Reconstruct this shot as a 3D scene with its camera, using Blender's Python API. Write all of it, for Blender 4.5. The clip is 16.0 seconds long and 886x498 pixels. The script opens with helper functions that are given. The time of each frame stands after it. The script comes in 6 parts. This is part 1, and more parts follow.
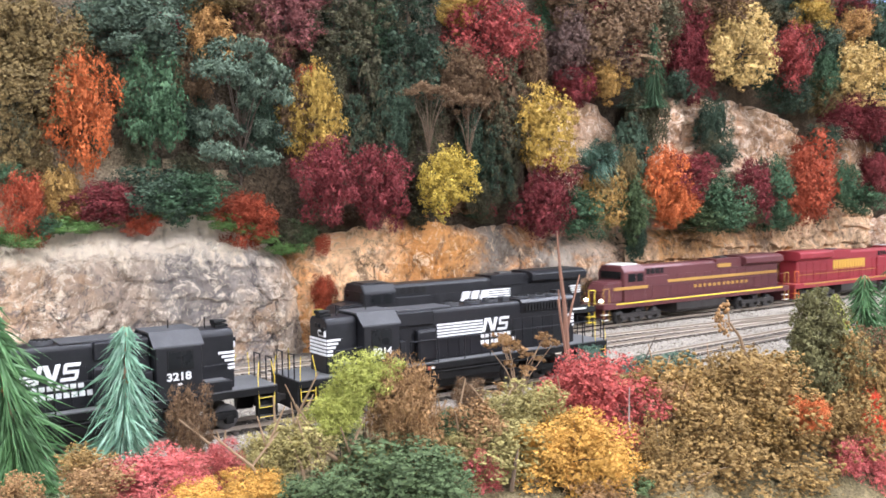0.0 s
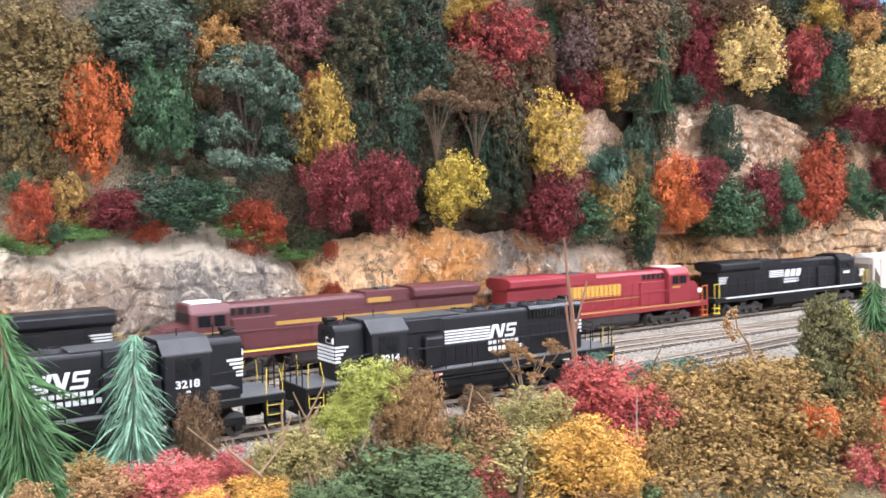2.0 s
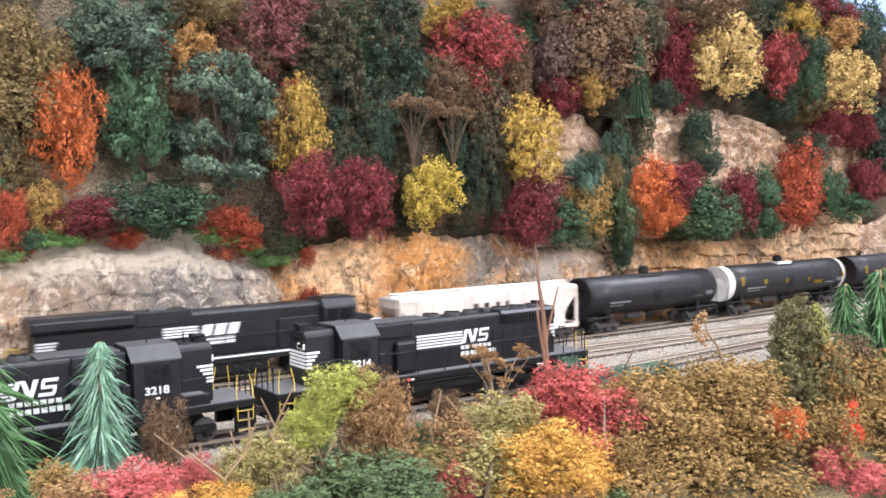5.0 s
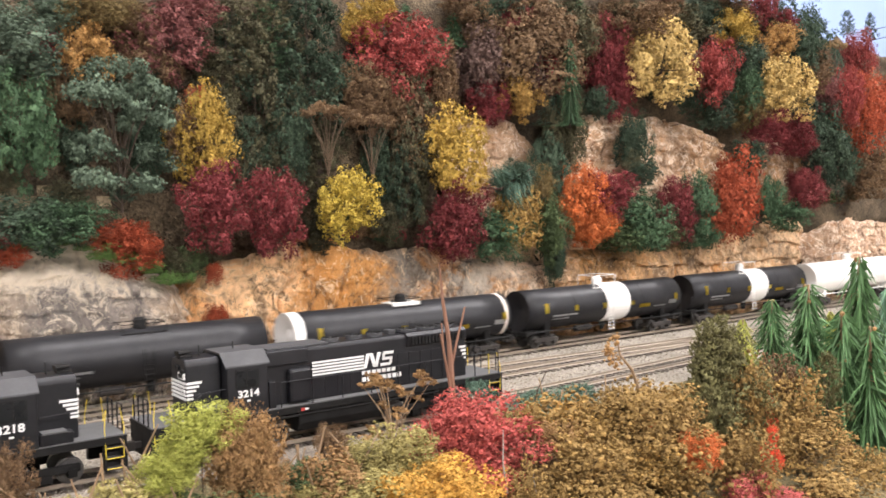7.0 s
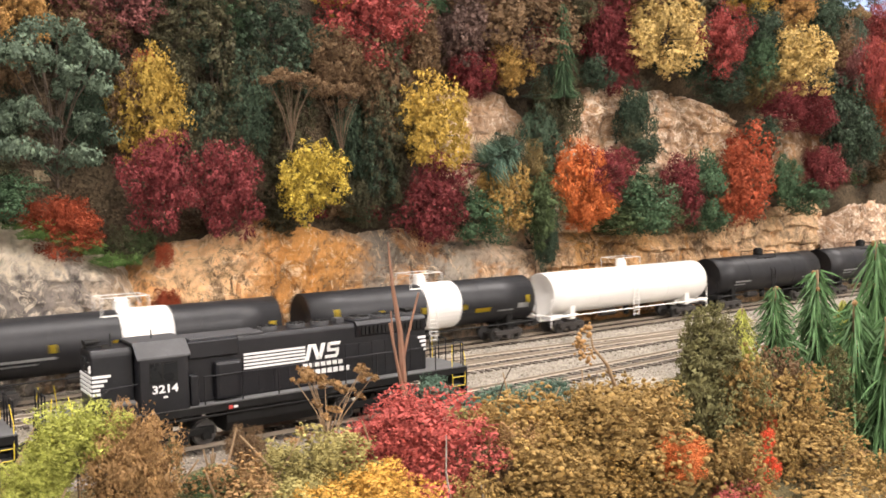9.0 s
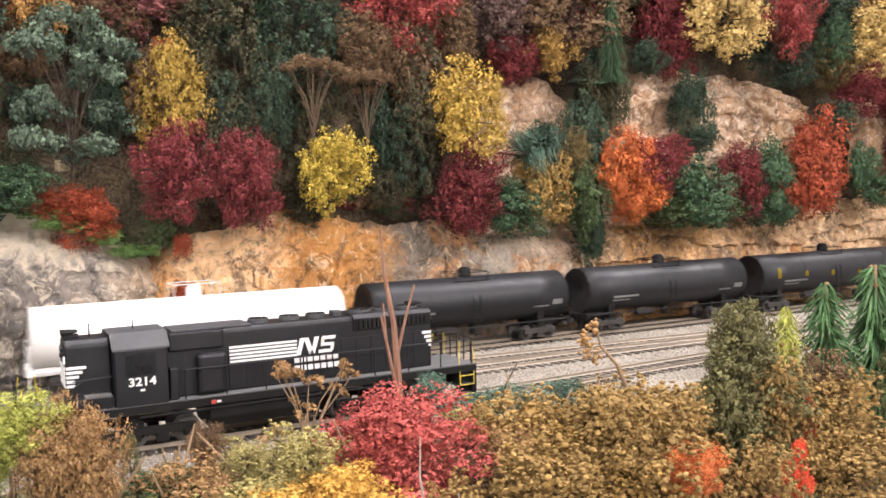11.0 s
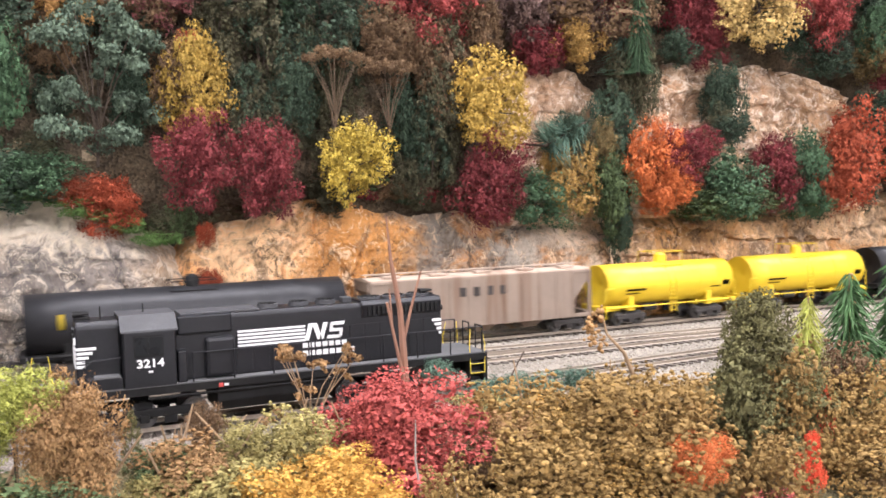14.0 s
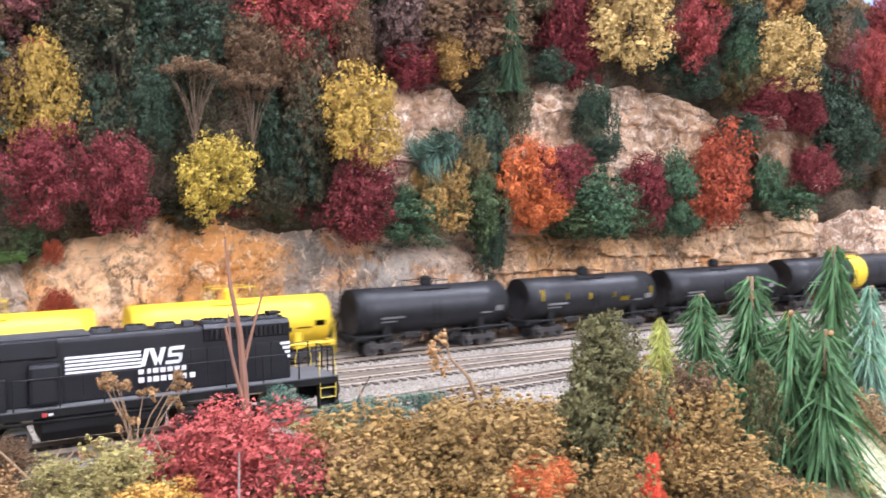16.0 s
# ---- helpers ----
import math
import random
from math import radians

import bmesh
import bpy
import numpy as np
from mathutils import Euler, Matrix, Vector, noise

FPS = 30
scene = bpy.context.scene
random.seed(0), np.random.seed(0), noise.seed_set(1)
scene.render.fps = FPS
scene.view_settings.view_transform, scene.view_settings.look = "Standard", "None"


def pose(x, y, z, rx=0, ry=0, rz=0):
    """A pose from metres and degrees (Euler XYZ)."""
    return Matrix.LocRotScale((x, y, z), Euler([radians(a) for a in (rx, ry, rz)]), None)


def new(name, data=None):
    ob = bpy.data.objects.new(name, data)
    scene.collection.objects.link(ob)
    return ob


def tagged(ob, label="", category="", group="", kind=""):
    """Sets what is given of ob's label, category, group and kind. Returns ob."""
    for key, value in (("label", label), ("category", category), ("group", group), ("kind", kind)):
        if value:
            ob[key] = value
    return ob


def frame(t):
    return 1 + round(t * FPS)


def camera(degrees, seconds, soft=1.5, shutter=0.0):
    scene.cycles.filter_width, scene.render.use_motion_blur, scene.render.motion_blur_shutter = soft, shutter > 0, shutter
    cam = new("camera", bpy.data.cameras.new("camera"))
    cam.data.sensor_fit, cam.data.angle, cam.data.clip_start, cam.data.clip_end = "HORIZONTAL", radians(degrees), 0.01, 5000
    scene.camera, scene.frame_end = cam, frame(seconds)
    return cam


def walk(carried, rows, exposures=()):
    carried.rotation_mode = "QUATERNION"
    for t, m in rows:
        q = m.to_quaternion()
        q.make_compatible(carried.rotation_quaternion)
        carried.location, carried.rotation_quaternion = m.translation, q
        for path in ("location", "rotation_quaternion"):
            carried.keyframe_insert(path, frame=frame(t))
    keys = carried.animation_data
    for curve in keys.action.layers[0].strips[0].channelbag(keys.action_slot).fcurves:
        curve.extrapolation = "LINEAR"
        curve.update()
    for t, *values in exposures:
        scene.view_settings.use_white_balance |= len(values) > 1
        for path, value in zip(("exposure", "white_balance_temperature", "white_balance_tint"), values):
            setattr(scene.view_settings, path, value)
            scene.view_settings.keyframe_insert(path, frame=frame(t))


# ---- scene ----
cam = camera(52.9, 16.0, soft=1.68, shutter=0.4)
METRES, EYE, TILT, LEAN, TURN = 0.281, 0.1144, -3.0, 0.9, -34.0
ROWS = [
    (0.0, 0.0, 0.0, 0.0, 0.0, 0.0, -0.0),
    (0.5, 0.0038, -0.004, 0.0039, 0.08, 0.15, -0.01),
    (1.0, 0.0083, -0.0178, 0.0066, 0.06, 0.23, 0.04),
    (1.5, 0.0065, -0.0152, 0.0072, 0.22, 0.22, 0.11),
    (2.0, 0.0042, -0.0032, 0.0078, 0.6, 0.2, 0.15),
    (2.5, 0.0058, 0.0046, 0.0072, 0.76, 0.15, 0.19),
    (3.0, 0.0077, 0.0094, 0.0062, 0.73, 0.11, 0.21),
    (5.5, 0.0656, -0.0188, 0.0171, -0.54, 0.6, 0.42),
    (6.0, 0.1058, 0.0009, 0.0275, -1.34, 0.64, 0.46),
    (6.5, 0.1456, 0.0397, 0.0374, -1.77, 0.61, 0.67),
    (7.0, 0.1852, 0.0926, 0.0463, -2.09, 0.57, 0.6),
    (7.5, 0.2308, 0.1514, 0.0466, -2.36, 0.56, 0.46),
    (8.0, 0.2671, 0.2153, 0.0451, -2.19, 0.32, 0.43),
    (8.5, 0.2872, 0.2697, 0.0394, -1.5, -0.01, 0.39),
    (11.0, 0.498, 0.4107, 0.0143, 5.67, -0.33, 0.2),
    (11.5, 0.5206, 0.4122, 0.0146, 7.06, -0.18, 0.07),
    (12.0, 0.537, 0.4302, 0.0088, 8.14, -0.32, 0.07),
    (12.5, 0.5446, 0.4257, 0.0043, 9.04, -0.36, 0.09),
    (13.0, 0.5548, 0.4064, 0.0012, 9.42, -0.26, 0.03),
    (13.5, 0.5629, 0.4164, -0.0053, 9.27, -0.33, -0.05),
    (14.0, 0.5713, 0.4229, -0.0075, 8.88, -0.4, -0.07),
    (14.5, 0.591, 0.4384, -0.0121, 8.08, -0.44, -0.11),
    (15.0, 0.6163, 0.4609, -0.0148, 6.72, -0.3, -0.24),
    (15.5, 0.6433, 0.4778, -0.0076, 4.99, -0.03, -0.32),
    (16.0, 0.6769, 0.4685, 0.0103, 3.1, 0.36, -0.23),
]
walk(cam, [(t, pose(0, 0, EYE, TILT, LEAN, TURN) @ pose(METRES * x, METRES * y, METRES * z, 90 + pitch, roll, yaw)) for t, x, y, z, yaw, pitch, roll in ROWS],
     exposures=[(0, 0.18, 5820, 12), (5.5, 0.18, 6020, 12), (6.5, -0.04, 6370, 12), (8.0, -0.04, 7120, 12), (8.7, -0.02, 7120, 12), (11.0, 0.06, 6670, 14), (12.5, 0.12, 6120, 14), (13.5, 0.18, 6320, 14), (15.0, 0.16, 6020, 18), (16.0, 0.16, 5720, 16)])

# ---- light: a club room with ceiling lights over the aisle and over the layout ----
world = bpy.data.worlds.new("room_air")
scene.world = world
world.use_nodes = True
world.node_tree.nodes["Background"].inputs[0].default_value = (0.95, 0.97, 1.0, 1)
world.node_tree.nodes["Background"].inputs[1].default_value = 0.34


def area_lamp(name, x, y, z, sx, sy, watts, colour):
    data = bpy.data.lights.new(name, "AREA")
    data.shape, data.size, data.size_y, data.energy, data.color = "RECTANGLE", sx, sy, watts, colour
    ob = new(name, data)
    ob.matrix_basis = pose(x, y, z)
    return ob


for lx in (-1.15, 0.35, 1.85):
    area_lamp("ceiling_lamp", lx, 0.30, 1.44, 1.1, 0.3, 44 if lx > 1 else 32, (1.0, 0.98, 1.0))
    area_lamp("ceiling_lamp", lx, -2.0, 1.44, 1.1, 0.3, 100 if lx > 1 else 54, (1.0, 0.98, 1.02))


# ---- materials ----
def node(nt, kind, **values):
    n = nt.nodes.new(kind)
    for k, v in values.items():
        n.inputs[k.replace("_", " ")].default_value = v
    return n


def ramp(nt, fac, stops):
    r = nt.nodes.new("ShaderNodeValToRGB")
    while len(r.color_ramp.elements) < len(stops):
        r.color_ramp.elements.new(0.5)
    for e, (p, c) in zip(r.color_ramp.elements, stops):
        e.position, e.color = p, (*c, 1)
    nt.links.new(fac, r.inputs[0])
    return r.outputs[0]


def mix(nt, fac, a, b, mode="MIX"):
    m = nt.nodes.new("ShaderNodeMix")
    m.data_type, m.blend_type = "RGBA", mode
    for sock, v in ((m.inputs[0], fac), (m.inputs[6], a), (m.inputs[7], b)):
        if hasattr(v, "links"):
            nt.links.new(v, sock)
        else:
            sock.default_value = v if isinstance(v, (int, float)) else (*v, 1)
    return m.outputs[2]


def start(name, rough=0.6, metal=0.0, spec=0.4):
    m = bpy.data.materials.new(name)
    m.use_nodes = True
    nt = m.node_tree
    b = nt.nodes["Principled BSDF"]
    b.inputs["Roughness"].default_value, b.inputs["Metallic"].default_value = rough, metal
    b.inputs["Specular IOR Level"].default_value = spec
    co = nt.nodes.new("ShaderNodeTexCoord").outputs["Object"]
    return m, nt, b, co


def noise_tex(nt, co, scale, detail=4.0, rough=0.6, dist=0.0):
    n = node(nt, "ShaderNodeTexNoise", Scale=scale, Detail=detail, Roughness=rough, Distortion=dist)
    nt.links.new(co, n.inputs["Vector"])
    return n.outputs[0]


def bump(nt, b, height, strength, distance):
    n = node(nt, "ShaderNodeBump", Strength=strength, Distance=distance)
    nt.links.new(height, n.inputs["Height"])
    nt.links.new(n.outputs[0], b.inputs["Normal"])


def tint(c, k):
    return tuple(min(1.0, v * k) for v in c)


MATS = {}


def paint(name, c, rough=0.45, dirt=0.25, metal=0.0, spec=0.4):
    """Painted plastic or metal with faint dust and grain."""
    if name in MATS:
        return MATS[name]
    m, nt, b, co = start(name, rough, metal, spec)
    dust = ramp(nt, noise_tex(nt, co, 90, 6), [(0.35, (0, 0, 0)), (0.75, (1, 1, 1))])
    col = mix(nt, dust, tint(c, 1.0), tuple(v * (1 - dirt) + 0.22 * dirt for v in c))
    col = mix(nt, noise_tex(nt, co, 900, 2), col, tint(c, 0.8))
    nt.links.new(col, b.inputs["Base Color"])
    r = nt.nodes.new("ShaderNodeMapRange")
    r.inputs["To Min"].default_value, r.inputs["To Max"].default_value = rough - 0.08, rough + 0.18
    nt.links.new(noise_tex(nt, co, 140, 4), r.inputs["Value"])
    nt.links.new(r.outputs[0], b.inputs["Roughness"])
    MATS[name] = m
    return m


def mixed(a, c, k):
    return tuple(p + (q - p) * k for p, q in zip(a, c))


def leaf(name, c, c2=None):
    """Ground-foam foliage: every flake its own shade."""
    if name in MATS:
        return MATS[name]
    m, nt, b, co = start(name, 0.85, 0, 0.15)
    grey = sum(c) / 3
    c = tuple(v * 0.92 + grey * 0.08 + 0.003 for v in c)
    c2 = c2 or tint(c, 1.28)
    rnd = nt.nodes.new("ShaderNodeNewGeometry").outputs["Random Per Island"]
    col = ramp(nt, rnd, [(0.0, tint(c, 0.86)), (0.5, c), (1.0, mixed(c, c2, 0.6))])
    tuft = ramp(nt, noise_tex(nt, co, 11.0, 2), [(0.32, (0.62, 0.60, 0.60)), (0.5, (1, 1, 1)), (0.68, (1.3, 1.28, 1.2))])
    col = mix(nt, 0.85, col, tuft, "MULTIPLY")
    big = ramp(nt, noise_tex(nt, co, 3.0, 3), [(0.3, (0.55, 0.55, 0.55)), (0.7, (1.15, 1.15, 1.15))])
    col = mix(nt, 0.8, col, big, "MULTIPLY")
    inf = nt.nodes.new("ShaderNodeObjectInfo").outputs["Random"]
    shade = ramp(nt, inf, [(0.0, (0.82, 0.82, 0.82)), (1.0, (1.1, 1.1, 1.1))])
    col = mix(nt, 1.0, col, shade, "MULTIPLY")
    nt.links.new(col, b.inputs["Base Color"])
    MATS[name] = m
    return m


def rock(name, zones, dark, accent, streak, crest=None, chips=0.515):
    """Painted plaster rock: colour zones along the face, rusty and dark washes, cracks, pale chips, painted-in crease
    shade, an optional pale crest.
    """
    m, nt, b, co = start(name, 0.82, 0, 0.2)
    sep = nt.nodes.new("ShaderNodeSeparateXYZ")
    nt.links.new(co, sep.inputs[0])
    warp = nt.nodes.new("ShaderNodeMath")
    warp.operation = "MULTIPLY_ADD"
    nt.links.new(noise_tex(nt, co, 24, 6, 0.65, 0.6), warp.inputs[0])
    warp.inputs[1].default_value = 0.16
    shift = nt.nodes.new("ShaderNodeMath")
    nt.links.new(sep.outputs[0], shift.inputs[0])
    shift.inputs[1].default_value = -0.08
    nt.links.new(shift.outputs[0], warp.inputs[2])
    along = nt.nodes.new("ShaderNodeMapRange")
    along.inputs["From Min"].default_value, along.inputs["From Max"].default_value = zones[0][0], zones[-1][0]
    nt.links.new(warp.outputs[0], along.inputs["Value"])
    span = zones[-1][0] - zones[0][0]
    col = ramp(nt, along.outputs[0], [((x - zones[0][0]) / span, c) for x, c in zones])
    wash = ramp(nt, noise_tex(nt, co, 30, 8, 0.65, 0.8), [(0.34, (0.55, 0.53, 0.52)), (0.5, (0.95, 0.95, 0.95)), (0.66, (1.28, 1.26, 1.22))])
    col = mix(nt, 1.0, col, wash, "MULTIPLY")
    rusty = ramp(nt, noise_tex(nt, co, 17, 7, 0.7, 1.0), [(0.52, (0, 0, 0)), (0.64, (0.7, 0.7, 0.7))])
    col = mix(nt, rusty, col, accent)
    mp = nt.nodes.new("ShaderNodeMapping")
    mp.inputs["Scale"].default_value = (1, 1, 0.45)
    nt.links.new(co, mp.inputs[0])
    stain = ramp(nt, noise_tex(nt, mp.outputs[0], 38, 8, 0.72, 1.0), [(0.53, (0, 0, 0)), (0.64, (0.65, 0.65, 0.65))])
    col = mix(nt, stain, col, dark)
    bend = mix(nt, 0.045, co, noise_tex(nt, co, 40, 5, 0.7), "LINEAR_LIGHT")
    v = nt.nodes.new("ShaderNodeTexVoronoi")
    v.feature = "DISTANCE_TO_EDGE"
    v.inputs["Scale"].default_value = 27
    nt.links.new(bend, v.inputs["Vector"])
    broken = ramp(nt, noise_tex(nt, co, 26, 3), [(0.46, (0, 0, 0)), (0.56, (1, 1, 1))])
    line = mix(nt, broken, (0, 0, 0), ramp(nt, v.outputs["Distance"], [(0.0, (0.85, 0.85, 0.85)), (0.035, (0, 0, 0))]))
    col = mix(nt, line, col, tint(dark, 0.4))
    fine = noise_tex(nt, co, 170, 9, 0.72, 0.5)
    col = mix(nt, ramp(nt, fine, [(0.36, (0.6, 0.6, 0.6)), (0.47, (0, 0, 0))]), col, tint(dark, 0.8))
    chip = ramp(nt, noise_tex(nt, co, 95, 9, 0.78, 1.1), [(chips, (0, 0, 0)), (chips + 0.06, (0.8, 0.8, 0.8))])
    col = mix(nt, chip, col, streak)
    scab = noise_tex(nt, co, 42, 10, 0.8, 1.4)
    col = mix(nt, ramp(nt, scab, [(0.565, (0, 0, 0)), (0.58, (0.75, 0.75, 0.75))]), col, streak)
    col = mix(nt, ramp(nt, scab, [(0.40, (0.65, 0.65, 0.65)), (0.42, (0, 0, 0))]), col, tint(dark, 0.9))
    if crest:
        lift = nt.nodes.new("ShaderNodeMath")
        lift.operation = "MULTIPLY_ADD"
        nt.links.new(noise_tex(nt, co, 70, 8, 0.75, 0.8), lift.inputs[0])
        lift.inputs[1].default_value = 0.085
        nt.links.new(sep.outputs[2], lift.inputs[2])
        up = nt.nodes.new("ShaderNodeMapRange")
        up.inputs["From Min"].default_value, up.inputs["From Max"].default_value = 0.112, 0.126
        up.inputs["To Max"].default_value = 0.8
        nt.links.new(lift.outputs[0], up.inputs["Value"])
        col = mix(nt, up.outputs[0], col, crest)
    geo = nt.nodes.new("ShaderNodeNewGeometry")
    # crease shade put into the colour: concave parts mixed towards dark
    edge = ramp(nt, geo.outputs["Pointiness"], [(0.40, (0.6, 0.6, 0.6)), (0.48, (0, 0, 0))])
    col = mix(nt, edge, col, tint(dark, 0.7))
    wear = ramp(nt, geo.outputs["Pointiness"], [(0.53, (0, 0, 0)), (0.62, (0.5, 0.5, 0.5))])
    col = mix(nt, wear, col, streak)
    nt.links.new(col, b.inputs["Base Color"])
    rough_up = mix(nt, 0.6, fine, v.outputs["Distance"], "ADD")
    bump(nt, b, mix(nt, line, rough_up, (0, 0, 0)), 1.0, 0.0030)
    MATS[name] = m
    return m


def soil(name, a, c, d, scale=200, rel=0.0012):
    m, nt, b, co = start(name, 0.92, 0, 0.15)
    col = ramp(nt, noise_tex(nt, co, 25, 5), [(0.3, a), (0.5, c), (0.72, d)])
    v = nt.nodes.new("ShaderNodeTexVoronoi")
    v.inputs["Scale"].default_value = scale * 3
    nt.links.new(co, v.inputs["Vector"])
    spk = ramp(nt, v.outputs["Color"], [(0.1, (0.45, 0.45, 0.45)), (0.6, (1, 1, 1)), (0.95, (1.35, 1.33, 1.3))])
    col = mix(nt, 0.9, col, spk, "MULTIPLY")
    nt.links.new(col, b.inputs["Base Color"])
    bump(nt, b, v.outputs["Distance"], 0.8, rel)
    MATS[name] = m
    return m


def weathered(name, c, rust, amount):
    """Faded car paint with soft vertical rust and dirt streaks."""
    m, nt, b, co = start(name, 0.7, 0, 0.3)
    mp = nt.nodes.new("ShaderNodeMapping")
    mp.inputs["Scale"].default_value = (1, 0.3, 0.05)
    nt.links.new(co, mp.inputs[0])
    run = ramp(nt, noise_tex(nt, mp.outputs[0], 95, 3, 0.6), [(0.50, (0, 0, 0)), (0.68, (amount, amount, amount))])
    col = mix(nt, run, c, rust)
    grime = ramp(nt, noise_tex(nt, co, 60, 6, 0.7), [(0.4, (0, 0, 0)), (0.75, (0.45, 0.45, 0.45))])
    col = mix(nt, grime, col, tint(c, 0.62))
    nt.links.new(col, b.inputs["Base Color"])
    MATS[name] = m
    return m


M_BALLAST = soil("ballast", (0.17, 0.15, 0.12), (0.25, 0.222, 0.182), (0.33, 0.295, 0.245), 330, 0.0008)
M_SOIL = soil("hill_soil", (0.035, 0.028, 0.02), (0.085, 0.064, 0.042), (0.17, 0.13, 0.085), 200)
M_TURF = soil("fore_turf", (0.07, 0.06, 0.03), (0.125, 0.10, 0.05), (0.20, 0.155, 0.085), 260)
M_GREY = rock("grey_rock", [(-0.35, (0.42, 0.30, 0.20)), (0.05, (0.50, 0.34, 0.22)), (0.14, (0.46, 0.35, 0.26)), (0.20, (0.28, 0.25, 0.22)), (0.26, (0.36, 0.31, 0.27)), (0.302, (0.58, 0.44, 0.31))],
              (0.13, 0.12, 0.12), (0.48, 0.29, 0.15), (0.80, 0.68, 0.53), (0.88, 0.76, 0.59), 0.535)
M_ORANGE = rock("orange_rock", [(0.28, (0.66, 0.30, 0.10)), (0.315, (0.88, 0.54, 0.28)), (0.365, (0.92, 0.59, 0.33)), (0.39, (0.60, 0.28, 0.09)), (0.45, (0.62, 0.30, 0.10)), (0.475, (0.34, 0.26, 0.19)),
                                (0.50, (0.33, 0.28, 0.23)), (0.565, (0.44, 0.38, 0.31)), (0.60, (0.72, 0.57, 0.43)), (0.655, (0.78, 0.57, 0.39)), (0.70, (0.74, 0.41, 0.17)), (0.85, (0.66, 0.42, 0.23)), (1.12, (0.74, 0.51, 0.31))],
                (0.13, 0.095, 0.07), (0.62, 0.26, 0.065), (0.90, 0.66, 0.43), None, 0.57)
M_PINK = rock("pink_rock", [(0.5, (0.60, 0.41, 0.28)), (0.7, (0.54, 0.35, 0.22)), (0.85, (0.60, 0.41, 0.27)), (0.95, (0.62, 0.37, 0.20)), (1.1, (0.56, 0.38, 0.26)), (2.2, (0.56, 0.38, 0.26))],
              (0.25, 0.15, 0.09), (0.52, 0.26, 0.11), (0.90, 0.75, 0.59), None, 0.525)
M_BARK = paint("bark", (0.065, 0.045, 0.03), 0.85, 0.1)
M_BRANCH = paint("brown_branch", (0.12, 0.08, 0.048), 0.85, 0.1)
M_STEM = paint("dry_stem", (0.30, 0.20, 0.115), 0.85, 0.1)
M_BLACK = paint("engine_black", (0.010, 0.010, 0.012), 0.36, 0.04, 0.0, 0.3)
M_DARK = paint("underframe_black", (0.010, 0.0095, 0.009), 0.7, 0.06, 0.0, 0.2)
M_WHITE = paint("white_paint", (0.80, 0.80, 0.78), 0.5, 0.1)
M_YELLOW = paint("yellow_paint", (0.78, 0.58, 0.05), 0.5, 0.08)
M_TIE = paint("tie_wood", (0.085, 0.068, 0.054), 0.9, 0.3)
M_RAIL = paint("rail_metal", (0.34, 0.28, 0.215), 0.5, 0.3, 0.25)
M_GLASS = paint("dark_glass", (0.008, 0.009, 0.010), 0.25, 0.0, 0.0, 0.2)
COLOURS = {
    "olive": (0.18, 0.125, 0.045), "dusky": (0.095, 0.135, 0.09), "amber": (0.40, 0.21, 0.06), "plum": (0.20, 0.065, 0.06),
    "orange": (0.52, 0.125, 0.025), "green": (0.06, 0.115, 0.055), "yellow": (0.37, 0.235, 0.035), "brightyellow": (0.50, 0.36, 0.04),
    "lightyellow": (0.56, 0.38, 0.12), "darkolive": (0.085, 0.078, 0.040), "darkgreen": (0.042, 0.068, 0.040), "red": (0.25, 0.040, 0.034),
    "crimson": (0.185, 0.030, 0.032), "plumbrown": (0.14, 0.085, 0.07), "brown": (0.155, 0.092, 0.045), "gold": (0.36, 0.21, 0.05),
    "maroon": (0.18, 0.027, 0.03), "orangered": (0.38, 0.07, 0.025), "tan": (0.27, 0.17, 0.075), "teal": (0.085, 0.15, 0.105),
    "bluegreen": (0.16, 0.31, 0.20), "pinegreen": (0.08, 0.175, 0.06), "lime": (0.40, 0.42, 0.07), "rust": (0.32, 0.18, 0.07), "oliveyellow": (0.30, 0.25, 0.08),
    "midgreen": (0.075, 0.11, 0.042), "rose": (0.46, 0.095, 0.085), "rosered": (0.42, 0.076, 0.062), "marigold": (0.64, 0.34, 0.05),
    # shadegreen, shadeolive, shadebrown: foliage colours darkened to paint in shadowed gaps
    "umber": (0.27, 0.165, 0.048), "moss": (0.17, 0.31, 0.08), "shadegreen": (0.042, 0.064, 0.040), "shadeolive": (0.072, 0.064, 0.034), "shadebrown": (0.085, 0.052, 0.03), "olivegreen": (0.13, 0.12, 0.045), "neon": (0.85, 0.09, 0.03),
}


# ---- mesh helpers ----
def part(name, bm, material, parent=None, label="", smooth=False):
    me = bpy.data.meshes.new(name)
    bm.to_mesh(me)
    bm.free()
    me.materials.append(material)
    if smooth:
        me.polygons.foreach_set("use_smooth", [True] * len(me.polygons))
    ob = new(name, me)
    ob.parent = parent
    return tagged(ob, label)


def raw(name, verts, faces, material, parent=None, smooth=False):
    me = bpy.data.meshes.new(name)
    me.from_pydata(verts, [], faces)
    me.materials.append(material)
    if smooth:
        me.polygons.foreach_set("use_smooth", [True] * len(me.polygons))
    ob = new(name, me)
    ob.parent = parent
    return ob


def thing(name, m, label, category, group=""):
    ob = new(name)
    ob.empty_display_size = 0.01
    ob.matrix_basis = m
    return tagged(ob, label, category, group)


